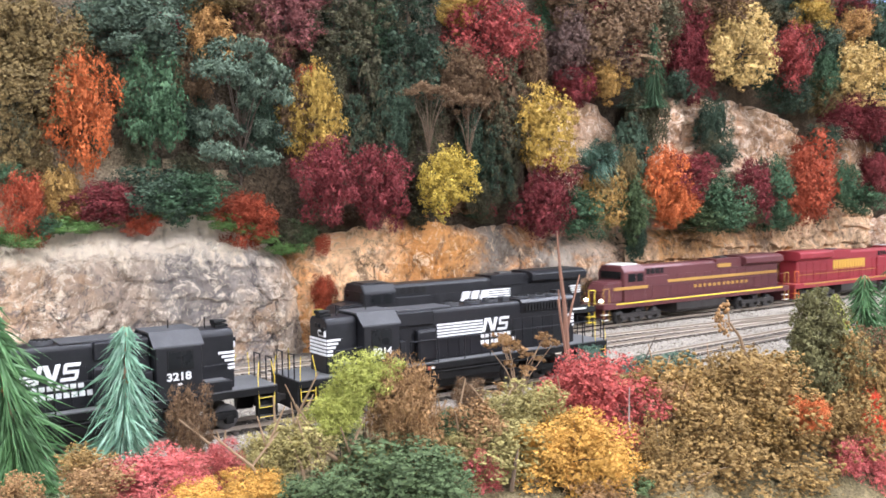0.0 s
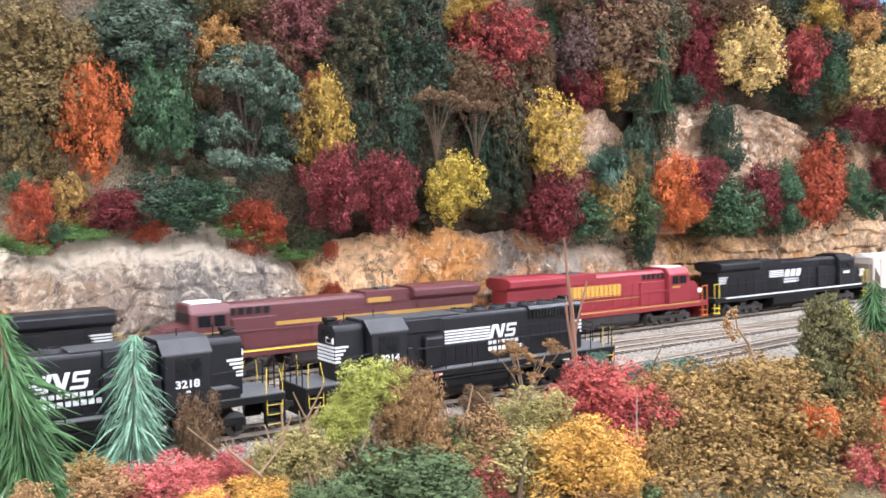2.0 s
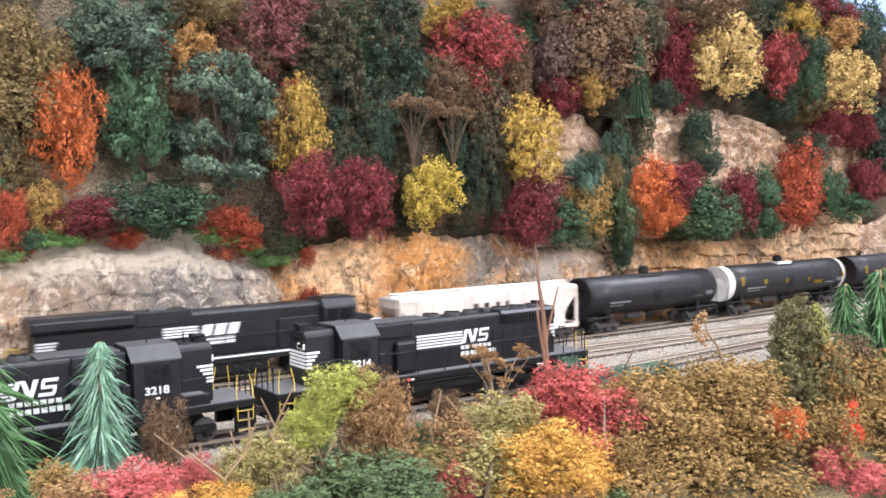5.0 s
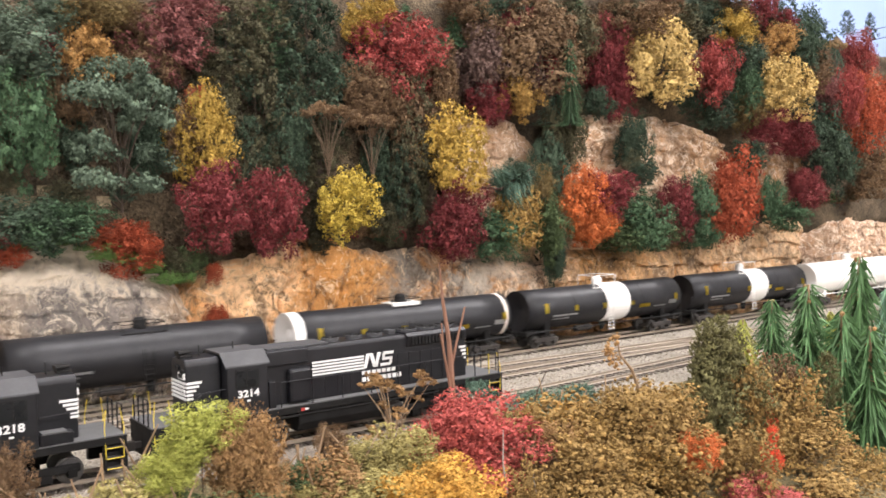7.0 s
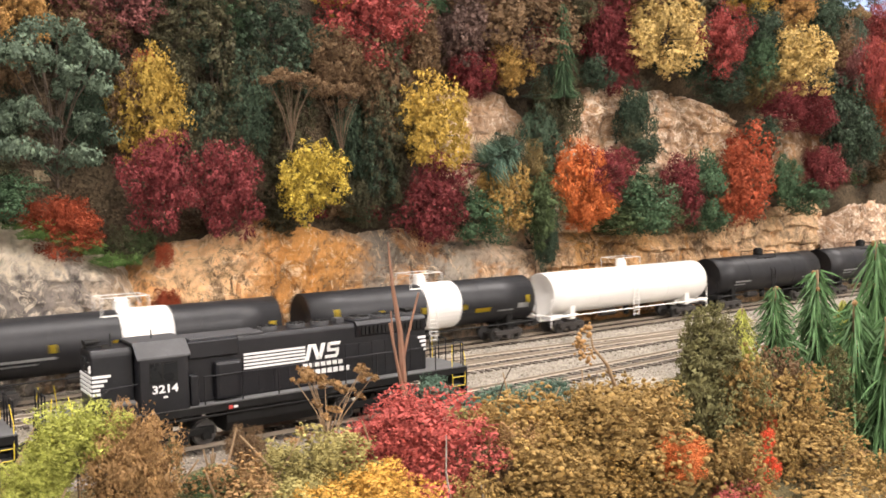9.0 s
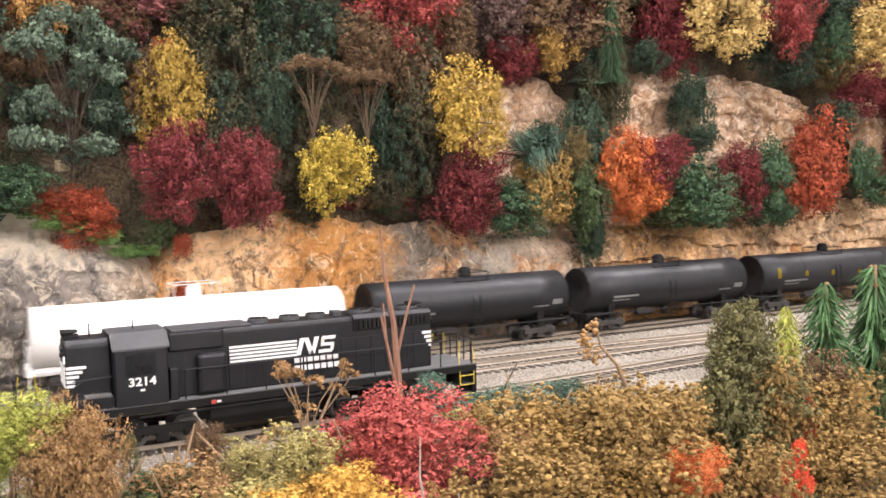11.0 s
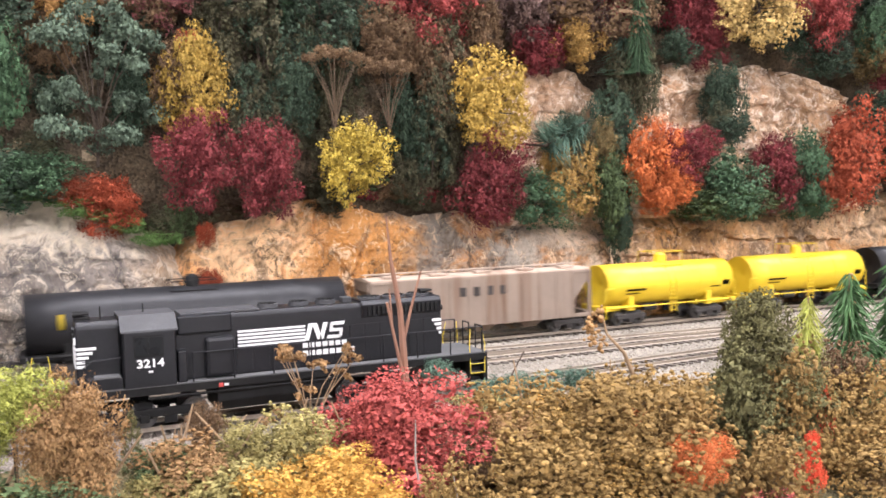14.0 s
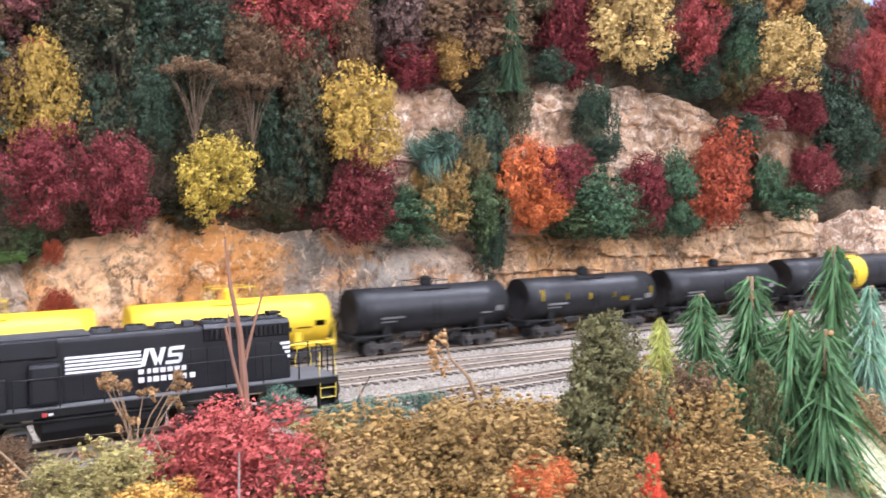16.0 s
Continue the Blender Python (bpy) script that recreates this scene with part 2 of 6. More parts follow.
def add_box(bm, x0, x1, y0, y1, z0, z1, bevel=0.0):
    vs = [bm.verts.new((x, y, z)) for x in (x0, x1) for y in (y0, y1) for z in (z0, z1)]
    fs = [bm.faces.new([vs[i] for i in f]) for f in ((0, 1, 3, 2), (4, 6, 7, 5), (0, 4, 5, 1), (2, 3, 7, 6), (0, 2, 6, 4), (1, 5, 7, 3))]
    if bevel:
        es = list({e for f in fs for e in f.edges})
        bmesh.ops.bevel(bm, geom=es, offset=bevel, segments=2, affect="EDGES", profile=0.5)
    return bm


def box(x0, x1, y0, y1, z0, z1, bevel=0.0):
    return add_box(bmesh.new(), x0, x1, y0, y1, z0, z1, bevel)


def add_rod(bm, p, q, r0, r1=None, n=6):
    p, q = Vector(p), Vector(q)
    r1 = r0 if r1 is None else r1
    d = (q - p).normalized()
    u = d.orthogonal().normalized()
    w = d.cross(u)
    rings = []
    for c, r in ((p, r0), (q, r1)):
        rings.append([bm.verts.new(c + (u * math.cos(a) + w * math.sin(a)) * r) for a in (2 * math.pi * i / n for i in range(n))])
    for i in range(n):
        bm.faces.new((rings[0][i], rings[0][(i + 1) % n], rings[1][(i + 1) % n], rings[1][i]))
    bm.faces.new(rings[0][::-1])
    bm.faces.new(rings[1])
    return bm


def rod(p, q, r0, r1=None, n=6):
    return add_rod(bmesh.new(), p, q, r0, r1, n)


def profile(points, x0, x1, bevel=0.0):
    """A prism along x with the given y-z outline."""
    bm = bmesh.new()
    a = [bm.verts.new((x0, y, z)) for y, z in points]
    b = [bm.verts.new((x1, y, z)) for y, z in points]
    n = len(points)
    for i in range(n):
        bm.faces.new((a[i], a[(i + 1) % n], b[(i + 1) % n], b[i]))
    bm.faces.new(a[::-1])
    bm.faces.new(b)
    bmesh.ops.recalc_face_normals(bm, faces=bm.faces)
    if bevel:
        bmesh.ops.bevel(bm, geom=list(bm.edges), offset=bevel, segments=2, affect="EDGES", profile=0.5)
    return bm


def smooth_step(t):
    t = max(0.0, min(1.0, t))
    return t * t * (3 - 2 * t)


def lerp_table(x, table):
    if x <= table[0][0]:
        return table[0][1]
    for (a, va), (b, vb) in zip(table, table[1:]):
        if x <= b:
            return va + (vb - va) * (x - a) / (b - a)
    return table[-1][1]


# ---- ground, hill and cliffs ----
BED = -0.0031


def fore_z(x):
    return lerp_table(x, [(-0.2, 0.015), (0.04, 0.008), (0.12, -0.008), (0.22, -0.018), (0.45, -0.03), (0.62, -0.045), (0.8, -0.06), (1.6, -0.06)])


def ground_z(x, y):
    if y >= 0.415:
        return BED
    lo = fore_z(x)
    if y >= 0.33:
        return BED + (lo - BED) * smooth_step((0.415 - y) / 0.085)
    return lo - 0.05 * smooth_step((0.33 - y) / 0.12)


def bumpy(x, y, z, f, a):
    return a * noise.fractal(Vector((x, y, z)) * f, 1.0, 2.0, 4)


def grid(name, nx, ny, fn, material, smooth=True, parent=None):
    verts = [fn(i / nx, j / ny) for j in range(ny + 1) for i in range(nx + 1)]
    faces = [(j * (nx + 1) + i, j * (nx + 1) + i + 1, (j + 1) * (nx + 1) + i + 1, (j + 1) * (nx + 1) + i) for j in range(ny) for i in range(nx)]
    return raw(name, verts, faces, material, parent, smooth)


def ground_at(u, v):
    x, y = -0.5 + 2.9 * u, 0.20 + 0.50 * v
    z = ground_z(x, y)
    k = 0.0 if y > 0.41 else 1.0
    return (x, y, z + bumpy(x, y, 0, 30, 0.004) * k + bumpy(x, y, 3, 160, 0.0006))


g = grid("ground", 420, 110, ground_at, M_BALLAST)
tagged(g, "pale grey gravel track bed sloping down to dry turf", "ground", kind="structure")
g.data.materials.append(M_TURF)
g.data.materials.append(soil("dirt_ballast", (0.12, 0.10, 0.08), (0.20, 0.17, 0.14), (0.27, 0.24, 0.20), 300, 0.0008))
g.data.materials.append(soil("pale_turf", (0.22, 0.23, 0.12), (0.34, 0.34, 0.21), (0.44, 0.40, 0.28), 300, 0.0006))
for p in g.data.polygons:
    c = p.center
    if c.y < 0.408 + bumpy(c.x, c.y, 7, 40, 0.012):
        p.material_index = 3 if c.x < 0.075 + bumpy(c.x, c.y, 2, 30, 0.02) or c.x > 0.69 + bumpy(c.x, c.y, 5, 20, 0.05) and c.y < 0.385 else 1
    elif c.x < 0.36 and c.y < 0.470 + bumpy(c.x, c.y, 4, 30, 0.02):
        p.material_index = 2


tagged(part("ground", box(2.402, 4.75, 0.40, 0.70, BED - 0.03, BED), M_BALLAST), "straight gravel track bed leading away", "ground", kind="structure")


def hill_top(x):
    return lerp_table(x, [(0.0, 0.40), (0.9, 0.38), (1.1, 0.345), (1.3, 0.325), (2.4, 0.30)])


def hill_y(x, z):
    base = lerp_table(x, [(0.0, 0.647), (0.55, 0.650), (0.7, 0.650), (0.9, 0.641), (1.2, 0.632), (2.4, 0.630)])
    recess = 0.018 * smooth_step((x - 0.52) / 0.04) * smooth_step((1.12 - x) / 0.04) * smooth_step((0.235 - z) / 0.03)
    return base + recess + 0.026 * smooth_step((0.10 - z) / 0.03) + lerp_table(x, [(0.5, 0.034), (0.8, 0.012)]) * max(0.0, z - 0.08) / 0.3


def hill_at(u, v):
    x = -0.5 + 2.9 * u
    top = hill_top(x)
    if v < 0.7:
        z = -0.01 + (top + 0.01) * v / 0.7
        return (x, hill_y(x, z) + bumpy(x, 0, z, 14, 0.007), z)
    k = (v - 0.7) / 0.3
    return (x, hill_y(x, top) + 0.3 * k, top + bumpy(x, k, 2, 10, 0.01) + 0.02 * k)


hillside = grid("hillside", 280, 80, hill_at, M_SOIL)
hillside.data.materials.append(soil("bare_earth", (0.16, 0.12, 0.075), (0.27, 0.21, 0.135), (0.36, 0.29, 0.20), 240, 0.0008))
for p in hillside.data.polygons:
    c = p.center
    if c.x < 0.215 + bumpy(c.x, 0, c.z, 22, 0.05) and 0.09 < c.z < 0.158 + bumpy(c.x, 4, c.z, 22, 0.03):
        p.material_index = 1
tagged(hillside, "steep brown earth hillside behind the tracks", "hill", kind="structure")


def cliff(name, label, material, x0, x1, top, bottom, face, lean, seed, rough=0.012, strata=70, ledges=0.12, bulges=()):
    """A plaster rock face: blocky facets, ledges, a crest that runs back into the hill."""
    nx, nz, nb = int((x1 - x0) / 0.0022), 54, 10

    def at(u, v):
        x = x0 + (x1 - x0) * u
        tz, bz = lerp_table(x, top), bottom
        side = min(u, 1 - u) / 0.05
        inset = 0.018 * (1 - smooth_step(side))
        k = v * (nz + nb) / nz
        if k <= 1:
            z = bz + (tz - bz) * k
            back = 0.0
        else:
            z = tz
            back = (k - 1) * nz / nb
        p = Vector((x, seed, z))
        warp = p + Vector((noise.noise(p * 25) * 0.018, 0, noise.noise(p * 25 + Vector((7, 3, 1))) * 0.018))
        cells = noise.voronoi(Vector((warp.x * 22, seed, warp.z * 15)))[0]
        crack = -0.0035 * max(0.0, 1 - (cells[1] - cells[0]) / 0.05) * smooth_step(0.6 + 2.2 * noise.noise(p * 14 + Vector((2, 9, 4))))
        step = noise.cell(Vector((warp.x * 18, seed, warp.z * 16)))
        ridge = noise.ridged_multi_fractal(Vector((x * 20, seed, z * 20)), 0.9, 2.1, 5, 0.9, 1.6)
        ledge = math.floor(z * strata + 1.2 * noise.noise(p * 10)) / strata - z
        out = 0.15 * rough * (ridge - 1.2) + 0.14 * rough * step + crack + ledges * ledge + bumpy(x, seed, z, 75, 0.0018) + bumpy(x, seed, z, 190, 0.0008) + sum(q * math.exp(-((x - c) / w) ** 2) for c, w, q in bulges) + bumpy(x, seed + 9, z, 11, rough * 1.0)
        y = face - out + inset + lean * max(0, (z - bz))
        roll = 0.012 * smooth_step((k - 0.8) / 0.2) if k <= 1 else 0.012
        y += roll + 0.055 * back
        z += 0.5 * bumpy(x, seed, z + 3, 45, 0.008) * (1 if k > 0.2 else 0) + (0.020 * back if k > 1 else 0)
        return (x, y, z)

    ob = grid(name, nx, nz + nb, at, material, smooth=False)
    ob.data.materials.append(M_SOIL)
    row = np.repeat(np.arange(nz + nb), nx)
    spot = np.array([noise.noise(Vector((i * 0.07, seed, 0))) for i in range(nx)])
    ob.data.polygons.foreach_set("material_index", (row > nz + 4 + 2.5 * np.tile(spot, nz + nb)).astype(np.int32))
    return tagged(ob, label, "rock face", kind="structure")


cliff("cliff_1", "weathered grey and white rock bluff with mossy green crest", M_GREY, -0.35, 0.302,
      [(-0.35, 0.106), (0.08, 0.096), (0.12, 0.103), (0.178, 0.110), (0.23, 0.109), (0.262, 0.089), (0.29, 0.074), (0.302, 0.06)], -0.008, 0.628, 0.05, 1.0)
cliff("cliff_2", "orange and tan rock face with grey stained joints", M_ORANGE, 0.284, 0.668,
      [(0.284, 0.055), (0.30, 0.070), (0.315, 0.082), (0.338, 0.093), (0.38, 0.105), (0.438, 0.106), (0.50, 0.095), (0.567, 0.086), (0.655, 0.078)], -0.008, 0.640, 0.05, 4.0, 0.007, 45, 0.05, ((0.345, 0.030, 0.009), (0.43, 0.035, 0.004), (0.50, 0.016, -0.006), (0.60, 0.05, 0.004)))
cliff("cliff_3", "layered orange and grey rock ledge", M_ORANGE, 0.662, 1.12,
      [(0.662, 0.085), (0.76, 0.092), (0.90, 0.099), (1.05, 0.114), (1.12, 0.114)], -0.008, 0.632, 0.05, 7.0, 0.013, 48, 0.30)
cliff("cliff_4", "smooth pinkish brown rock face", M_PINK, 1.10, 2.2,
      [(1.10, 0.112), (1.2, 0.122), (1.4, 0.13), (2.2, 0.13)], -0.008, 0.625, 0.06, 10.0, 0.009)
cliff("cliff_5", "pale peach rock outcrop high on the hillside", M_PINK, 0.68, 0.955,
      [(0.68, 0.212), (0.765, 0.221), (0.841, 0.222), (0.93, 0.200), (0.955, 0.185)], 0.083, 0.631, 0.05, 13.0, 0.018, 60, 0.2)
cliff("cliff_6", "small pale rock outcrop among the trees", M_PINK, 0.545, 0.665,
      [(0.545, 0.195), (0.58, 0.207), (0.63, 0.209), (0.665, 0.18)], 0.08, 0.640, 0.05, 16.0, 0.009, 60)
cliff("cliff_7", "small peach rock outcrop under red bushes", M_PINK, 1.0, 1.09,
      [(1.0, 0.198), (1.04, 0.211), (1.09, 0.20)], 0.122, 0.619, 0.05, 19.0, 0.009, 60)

# painted sky behind the layout, the room round it
M_SKY = paint("sky_paint", (0.28, 0.38, 0.60), 0.9, 0.05)
M_WALL = paint("wall_paint", (0.72, 0.70, 0.66), 0.9, 0.1)
M_FLOOR = paint("floor_tile", (0.40, 0.38, 0.35), 0.6, 0.2)
tagged(part("backdrop", box(-1.2, 3.4, 1.02, 1.04, -0.2, 1.2), M_SKY), "plain blue painted sky board", "backdrop", kind="structure")
for nm, b in (("wall_north", (-2.5, 5.2, 1.3, 1.4, -1.1, 1.5)), ("wall_south", (-2.5, 5.2, -2.6, -2.5, -1.1, 1.5)),
              ("wall_west", (-2.6, -2.5, -2.6, 1.4, -1.1, 1.5)), ("wall_east", (5.2, 5.3, -2.6, 1.4, -1.1, 1.5))):
    tagged(part(nm, box(*b), M_WALL), "plain off-white room wall", "wall", kind="structure")
tagged(part("floor", box(-2.6, 5.3, -2.6, 1.4, -1.15, -1.1), M_FLOOR), "plain grey room floor", "floor", kind="structure")
tagged(part("ceiling", box(-2.6, 5.3, -2.6, 1.4, 1.5, 1.55), M_WALL), "plain white ceiling", "ceiling", kind="structure")
tagged(part("fascia", box(-0.5, 2.4, 0.185, 0.2, -0.4, -0.14), paint("fascia_paint", (0.06, 0.09, 0.06), 0.6, 0.1)), "dark green layout edge board", "trim", kind="structure")


# ---- plants ----
def flakes(rng, centres, normals, size, long=1.0, spread=0.24):
    """Small flakes at the centres, turned at random about the outward direction."""
    n = len(centres)
    d = normals + rng.normal(0, spread, (n, 3))
    d /= np.linalg.norm(d, axis=1)[:, None]
    a = rng.normal(0, 1, (n, 3))
    u = np.cross(d, a)
    u /= np.linalg.norm(u, axis=1)[:, None]
    w = np.cross(d, u)
    s = size * rng.uniform(0.6, 1.4, (n, 1))
    u, w = u * s, w * s * long
    return np.stack([centres - u - w * 0.7, centres + u - w * 0.6, centres + u * rng.uniform(-0.5, 0.5, (n, 1)) + w], 1).reshape(-1, 3)


def strands(rng, starts, dirs, length, width, droop=0.0):
    """Thin two-part blades from the starts along the directions."""
    n = len(starts)
    d = dirs / np.linalg.norm(dirs, axis=1)[:, None]
    side = np.cross(d, rng.normal(0, 1, (n, 3)))
    side /= np.linalg.norm(side, axis=1)[:, None]
    ln = length * rng.uniform(0.6, 1.3, (n, 1))
    mid = starts + d * ln * 0.5
    tip = starts + d * ln + np.array([0, 0, -1.0]) * droop * ln
    w = side * width
    return np.stack([starts - w, starts + w, mid + w, mid - w, tip], 1).reshape(-1, 3), n


def unit(v):
    return v / np.linalg.norm(v, axis=1)[:, None]


def clumps_for(kind, rng):
    """Clump centres and radii in a crown one wide and one high."""
    c, r = [], []
    if kind == "spire":
        for k in range(46):
            z = 0.05 + 0.92 * (k + rng.uniform(0, 1)) / 46
            q = 0.40 * (1 - z) ** 0.55 * rng.uniform(0.45, 1.0) + 0.015
            a = k * 2.4 + rng.uniform(0, 0.6)
            c.append([q * math.cos(a), q * math.sin(a), z])
            r.append(rng.uniform(0.07, 0.115) * (1.1 - 0.4 * z))
    elif kind == "umbrella":
        # flat pads on level limbs, one over the other
        for pad, (px, py, pz, wide) in enumerate(((0.02, 0.0, 0.93, 0.30), (0.27, -0.1, 0.80, 0.20), (-0.28, -0.05, 0.76, 0.20), (0.05, -0.22, 0.62, 0.22), (-0.18, 0.1, 0.48, 0.20), (0.30, 0.0, 0.42, 0.16), (-0.30, -0.1, 0.28, 0.14), (0.12, -0.15, 0.22, 0.17))):
            for _ in range(9 if wide > 0.19 else 6):
                a, q = rng.uniform(0, 6.28), wide * rng.uniform(0, 1) ** 0.5
                c.append([px + q * math.cos(a), py + q * math.sin(a), pz - 0.5 * q * q / wide + rng.normal(0, 0.012)])
                r.append(rng.uniform(0.07, 0.10))
    elif kind == "umbel":
        for k in range(26):
            a, q = k * 2.4, 0.46 * ((k + 0.5) / 26) ** 0.5
            c.append([q * math.cos(a), q * math.sin(a), 0.94 - 0.55 * q * q + rng.normal(0, 0.025)])
            r.append(rng.uniform(0.065, 0.095))
    elif kind == "weed":
        for px, py, pz in ((-0.30, 0.0, 0.95), (-0.14, 0.1, 0.84), (0.33, -0.05, 0.90), (0.16, 0.1, 0.72), (-0.36, -0.1, 0.42), (0.40, 0.1, 0.66), (-0.20, 0.0, 0.62)):
            for _ in range(5 if pz > 0.8 else 3):
                c.append([px + rng.normal(0, 0.055), py + rng.normal(0, 0.055), pz + rng.normal(0, 0.025)])
                r.append(rng.uniform(0.035, 0.06))
    else:
        lobes = {"filler": 12, "nodule": 24}.get(kind, 25)
        for k in range(lobes):
            zz = 1 - 2 * (k + 0.5) / lobes
            a = k * 2.39996 + rng.uniform(-0.3, 0.3)
            wide = (1 - zz * zz) ** 0.42
            q = rng.uniform(0.62, 1.10) if k % 5 else 0.35
            c.append([0.34 * q * wide * math.cos(a), 0.34 * q * wide * math.sin(a), 0.5 + 0.34 * q * zz])
            r.append(rng.uniform(0.12, 0.19) if kind == "filler" else rng.uniform(0.11, 0.16) if kind == "nodule" else rng.uniform(0.085, 0.15))
        if kind != "filler":
            for px, pz in ((0.0, 0.36), (0.1, 0.52), (-0.1, 0.58), (0.0, 0.72)):
                for py in (-0.12, 0.12):
                    c.append([px, py, pz])
                    r.append(0.17)
    return np.array(c), np.array(r)


CROWNS, FITS = {}, {}


def crown_mesh(kind, variant):
    key = (kind, variant)
    if key in CROWNS:
        return CROWNS[key]
    rng = np.random.default_rng(sum(map(ord, kind)) * 10 + variant)
    verts, faces = [], []

    def put_flakes(v):
        o = sum(len(x) for x in verts)
        verts.append(v)
        faces.extend([(o + 3 * i, o + 3 * i + 1, o + 3 * i + 2) for i in range(len(v) // 3)])

    def put_blades(v, n):
        o = sum(len(x) for x in verts)
        verts.append(v)
        for i in range(n):
            b = o + 5 * i
            faces.append((b, b + 1, b + 2, b + 3))
            faces.append((b + 3, b + 2, b + 4))

    if kind in ("pine", "needle"):
        tiers = 850 if kind == "pine" else 700
        z = 1 - rng.uniform(0, 1, tiers) ** 0.85 * 0.95
        whorl = np.floor(rng.uniform(0, 9, tiers) + z * 14) * 0.72
        a = whorl + rng.normal(0, 0.22, tiers)
        st = np.stack([0.03 * np.cos(a), 0.03 * np.sin(a), z], 1) * (1, 1, 1)
        fall = rng.uniform(0.10, 0.75, tiers)
        d = unit(np.stack([np.cos(a) * 0.55, np.sin(a) * 0.55, -fall], 1))
        ln = ((0.15 + 0.46 * (1 - z) ** 0.8) * rng.uniform(0.5, 1.3, tiers) * (0.85 + 0.3 * np.sin(whorl * 3.7)))[:, None]
        mid = st + d * ln * 0.5
        tip = mid + (d + np.array([0, 0, -0.22])) * ln * 0.55 + rng.normal(0, 0.012, (tiers, 3))
        tip[:, 2] = np.maximum(tip[:, 2], 0.0)
        mid[:, 2] = np.maximum(mid[:, 2], 0.02)
        w = unit(np.cross(d, rng.normal(0, 1, (tiers, 3)))) * rng.uniform(0.005, 0.0105, (tiers, 1))
        put_blades(np.stack([st - w * 0.8, st + w * 0.8, mid + w, mid - w, tip], 1).reshape(-1, 3), tiers)
    else:
        cs, rs = clumps_for(kind, rng)
        up = np.array([0, 0, 0.45])
        tufts, each, size, lump = {"filler": (9, 8, 0.024, 0.30), "nodule": (8, 12, 0.0085, 0.26), "wispy": (16, 14, 0.0098, 0.34), "lichen": (20, 14, 0.0088, 0.30),
                                   "spire": (7, 12, 0.0125, 0.40), "umbrella": (14, 12, 0.0105, 0.40), "umbel": (12, 14, 0.0105, 0.40), "weed": (6, 14, 0.0115, 0.45)}.get(kind, (15, 14, 0.0105, 0.30))
        if kind == "nodule":
            ball = bmesh.new()
            bmesh.ops.create_icosphere(ball, subdivisions=1, radius=1.0)
            ball_co = np.array([v.co[:] for v in ball.verts])
            ball_tri = [tuple(v.index for v in f.verts) for f in ball.faces]
            ball.free()
        for c, r in zip(cs, rs):
            if kind == "nodule":
                for v in unit(rng.normal(0, 1, (17, 3)) + (c - np.array([0, 0, 0.5])) * 1.5):
                    o = sum(len(x) for x in verts)
                    verts.append(c + v * r * rng.uniform(0.7, 1.1) + ball_co * rng.uniform(0.012, 0.026) * rng.uniform(0.55, 1.3, (len(ball_co), 1)) * np.array([1, 1, 0.8]))
                    faces.extend([(p + o, q + o, w + o) for p, q, w in ball_tri])
            flat = np.array([1, 1, 0.6 if kind in ("umbrella", "umbel") else 0.9])
            for v in unit(rng.normal(0, 1, (tufts, 3)) + (c - np.array([0, 0, 0.5])) * 0.8):
                q = r * lump * rng.uniform(0.7, 1.3)
                d = unit(rng.normal(0, 1, (each, 3)))
                put_flakes(flakes(rng, c + (v * r * rng.uniform(0.72, 1.06) + d * q * rng.uniform(0.6, 1.0, (each, 1))) * flat, d * 0.6 + v * 0.5 + up, size, 1.0, 0.5))
            if kind in ("wispy", "lichen"):
                n = 40 if kind == "wispy" else 80
                v = unit(rng.normal(0, 1, (n, 3)))
                out = unit(v + (c - np.array([0, 0, 0.4])) * 0.8 + rng.normal(0, 0.4, (n, 3)))
                put_blades(*strands(rng, c + v * r * rng.uniform(0.7, 1.05, (n, 1)), out, 0.030, 0.0030, 0.1))
            n = 10 if kind == "filler" else 40
            core = unit(rng.normal(0, 1, (n, 3)))
            put_flakes(flakes(rng, c + core * r * 0.6 * flat, core, r * (0.28 if kind == "filler" else 0.13)))
    co = np.concatenate(verts)
    if kind not in ("filler", "pine", "needle"):
        lo, hi = np.percentile(co, 2.5, axis=0), np.percentile(co, 97.5, axis=0)
        if kind in ("weed", "umbel", "umbrella", "spire"):
            lo[2] = 0.0
        FITS[key] = (np.array([(lo[0] + hi[0]) / 2, (lo[1] + hi[1]) / 2, lo[2]]), 1 / (hi - lo))
        co = (co - FITS[key][0]) * FITS[key][1]
    me = bpy.data.meshes.new("crown")
    me.from_pydata(co, [], faces)
    me.materials.append(M_BARK)
    CROWNS[key] = me
    return me


TRUNKS = {}


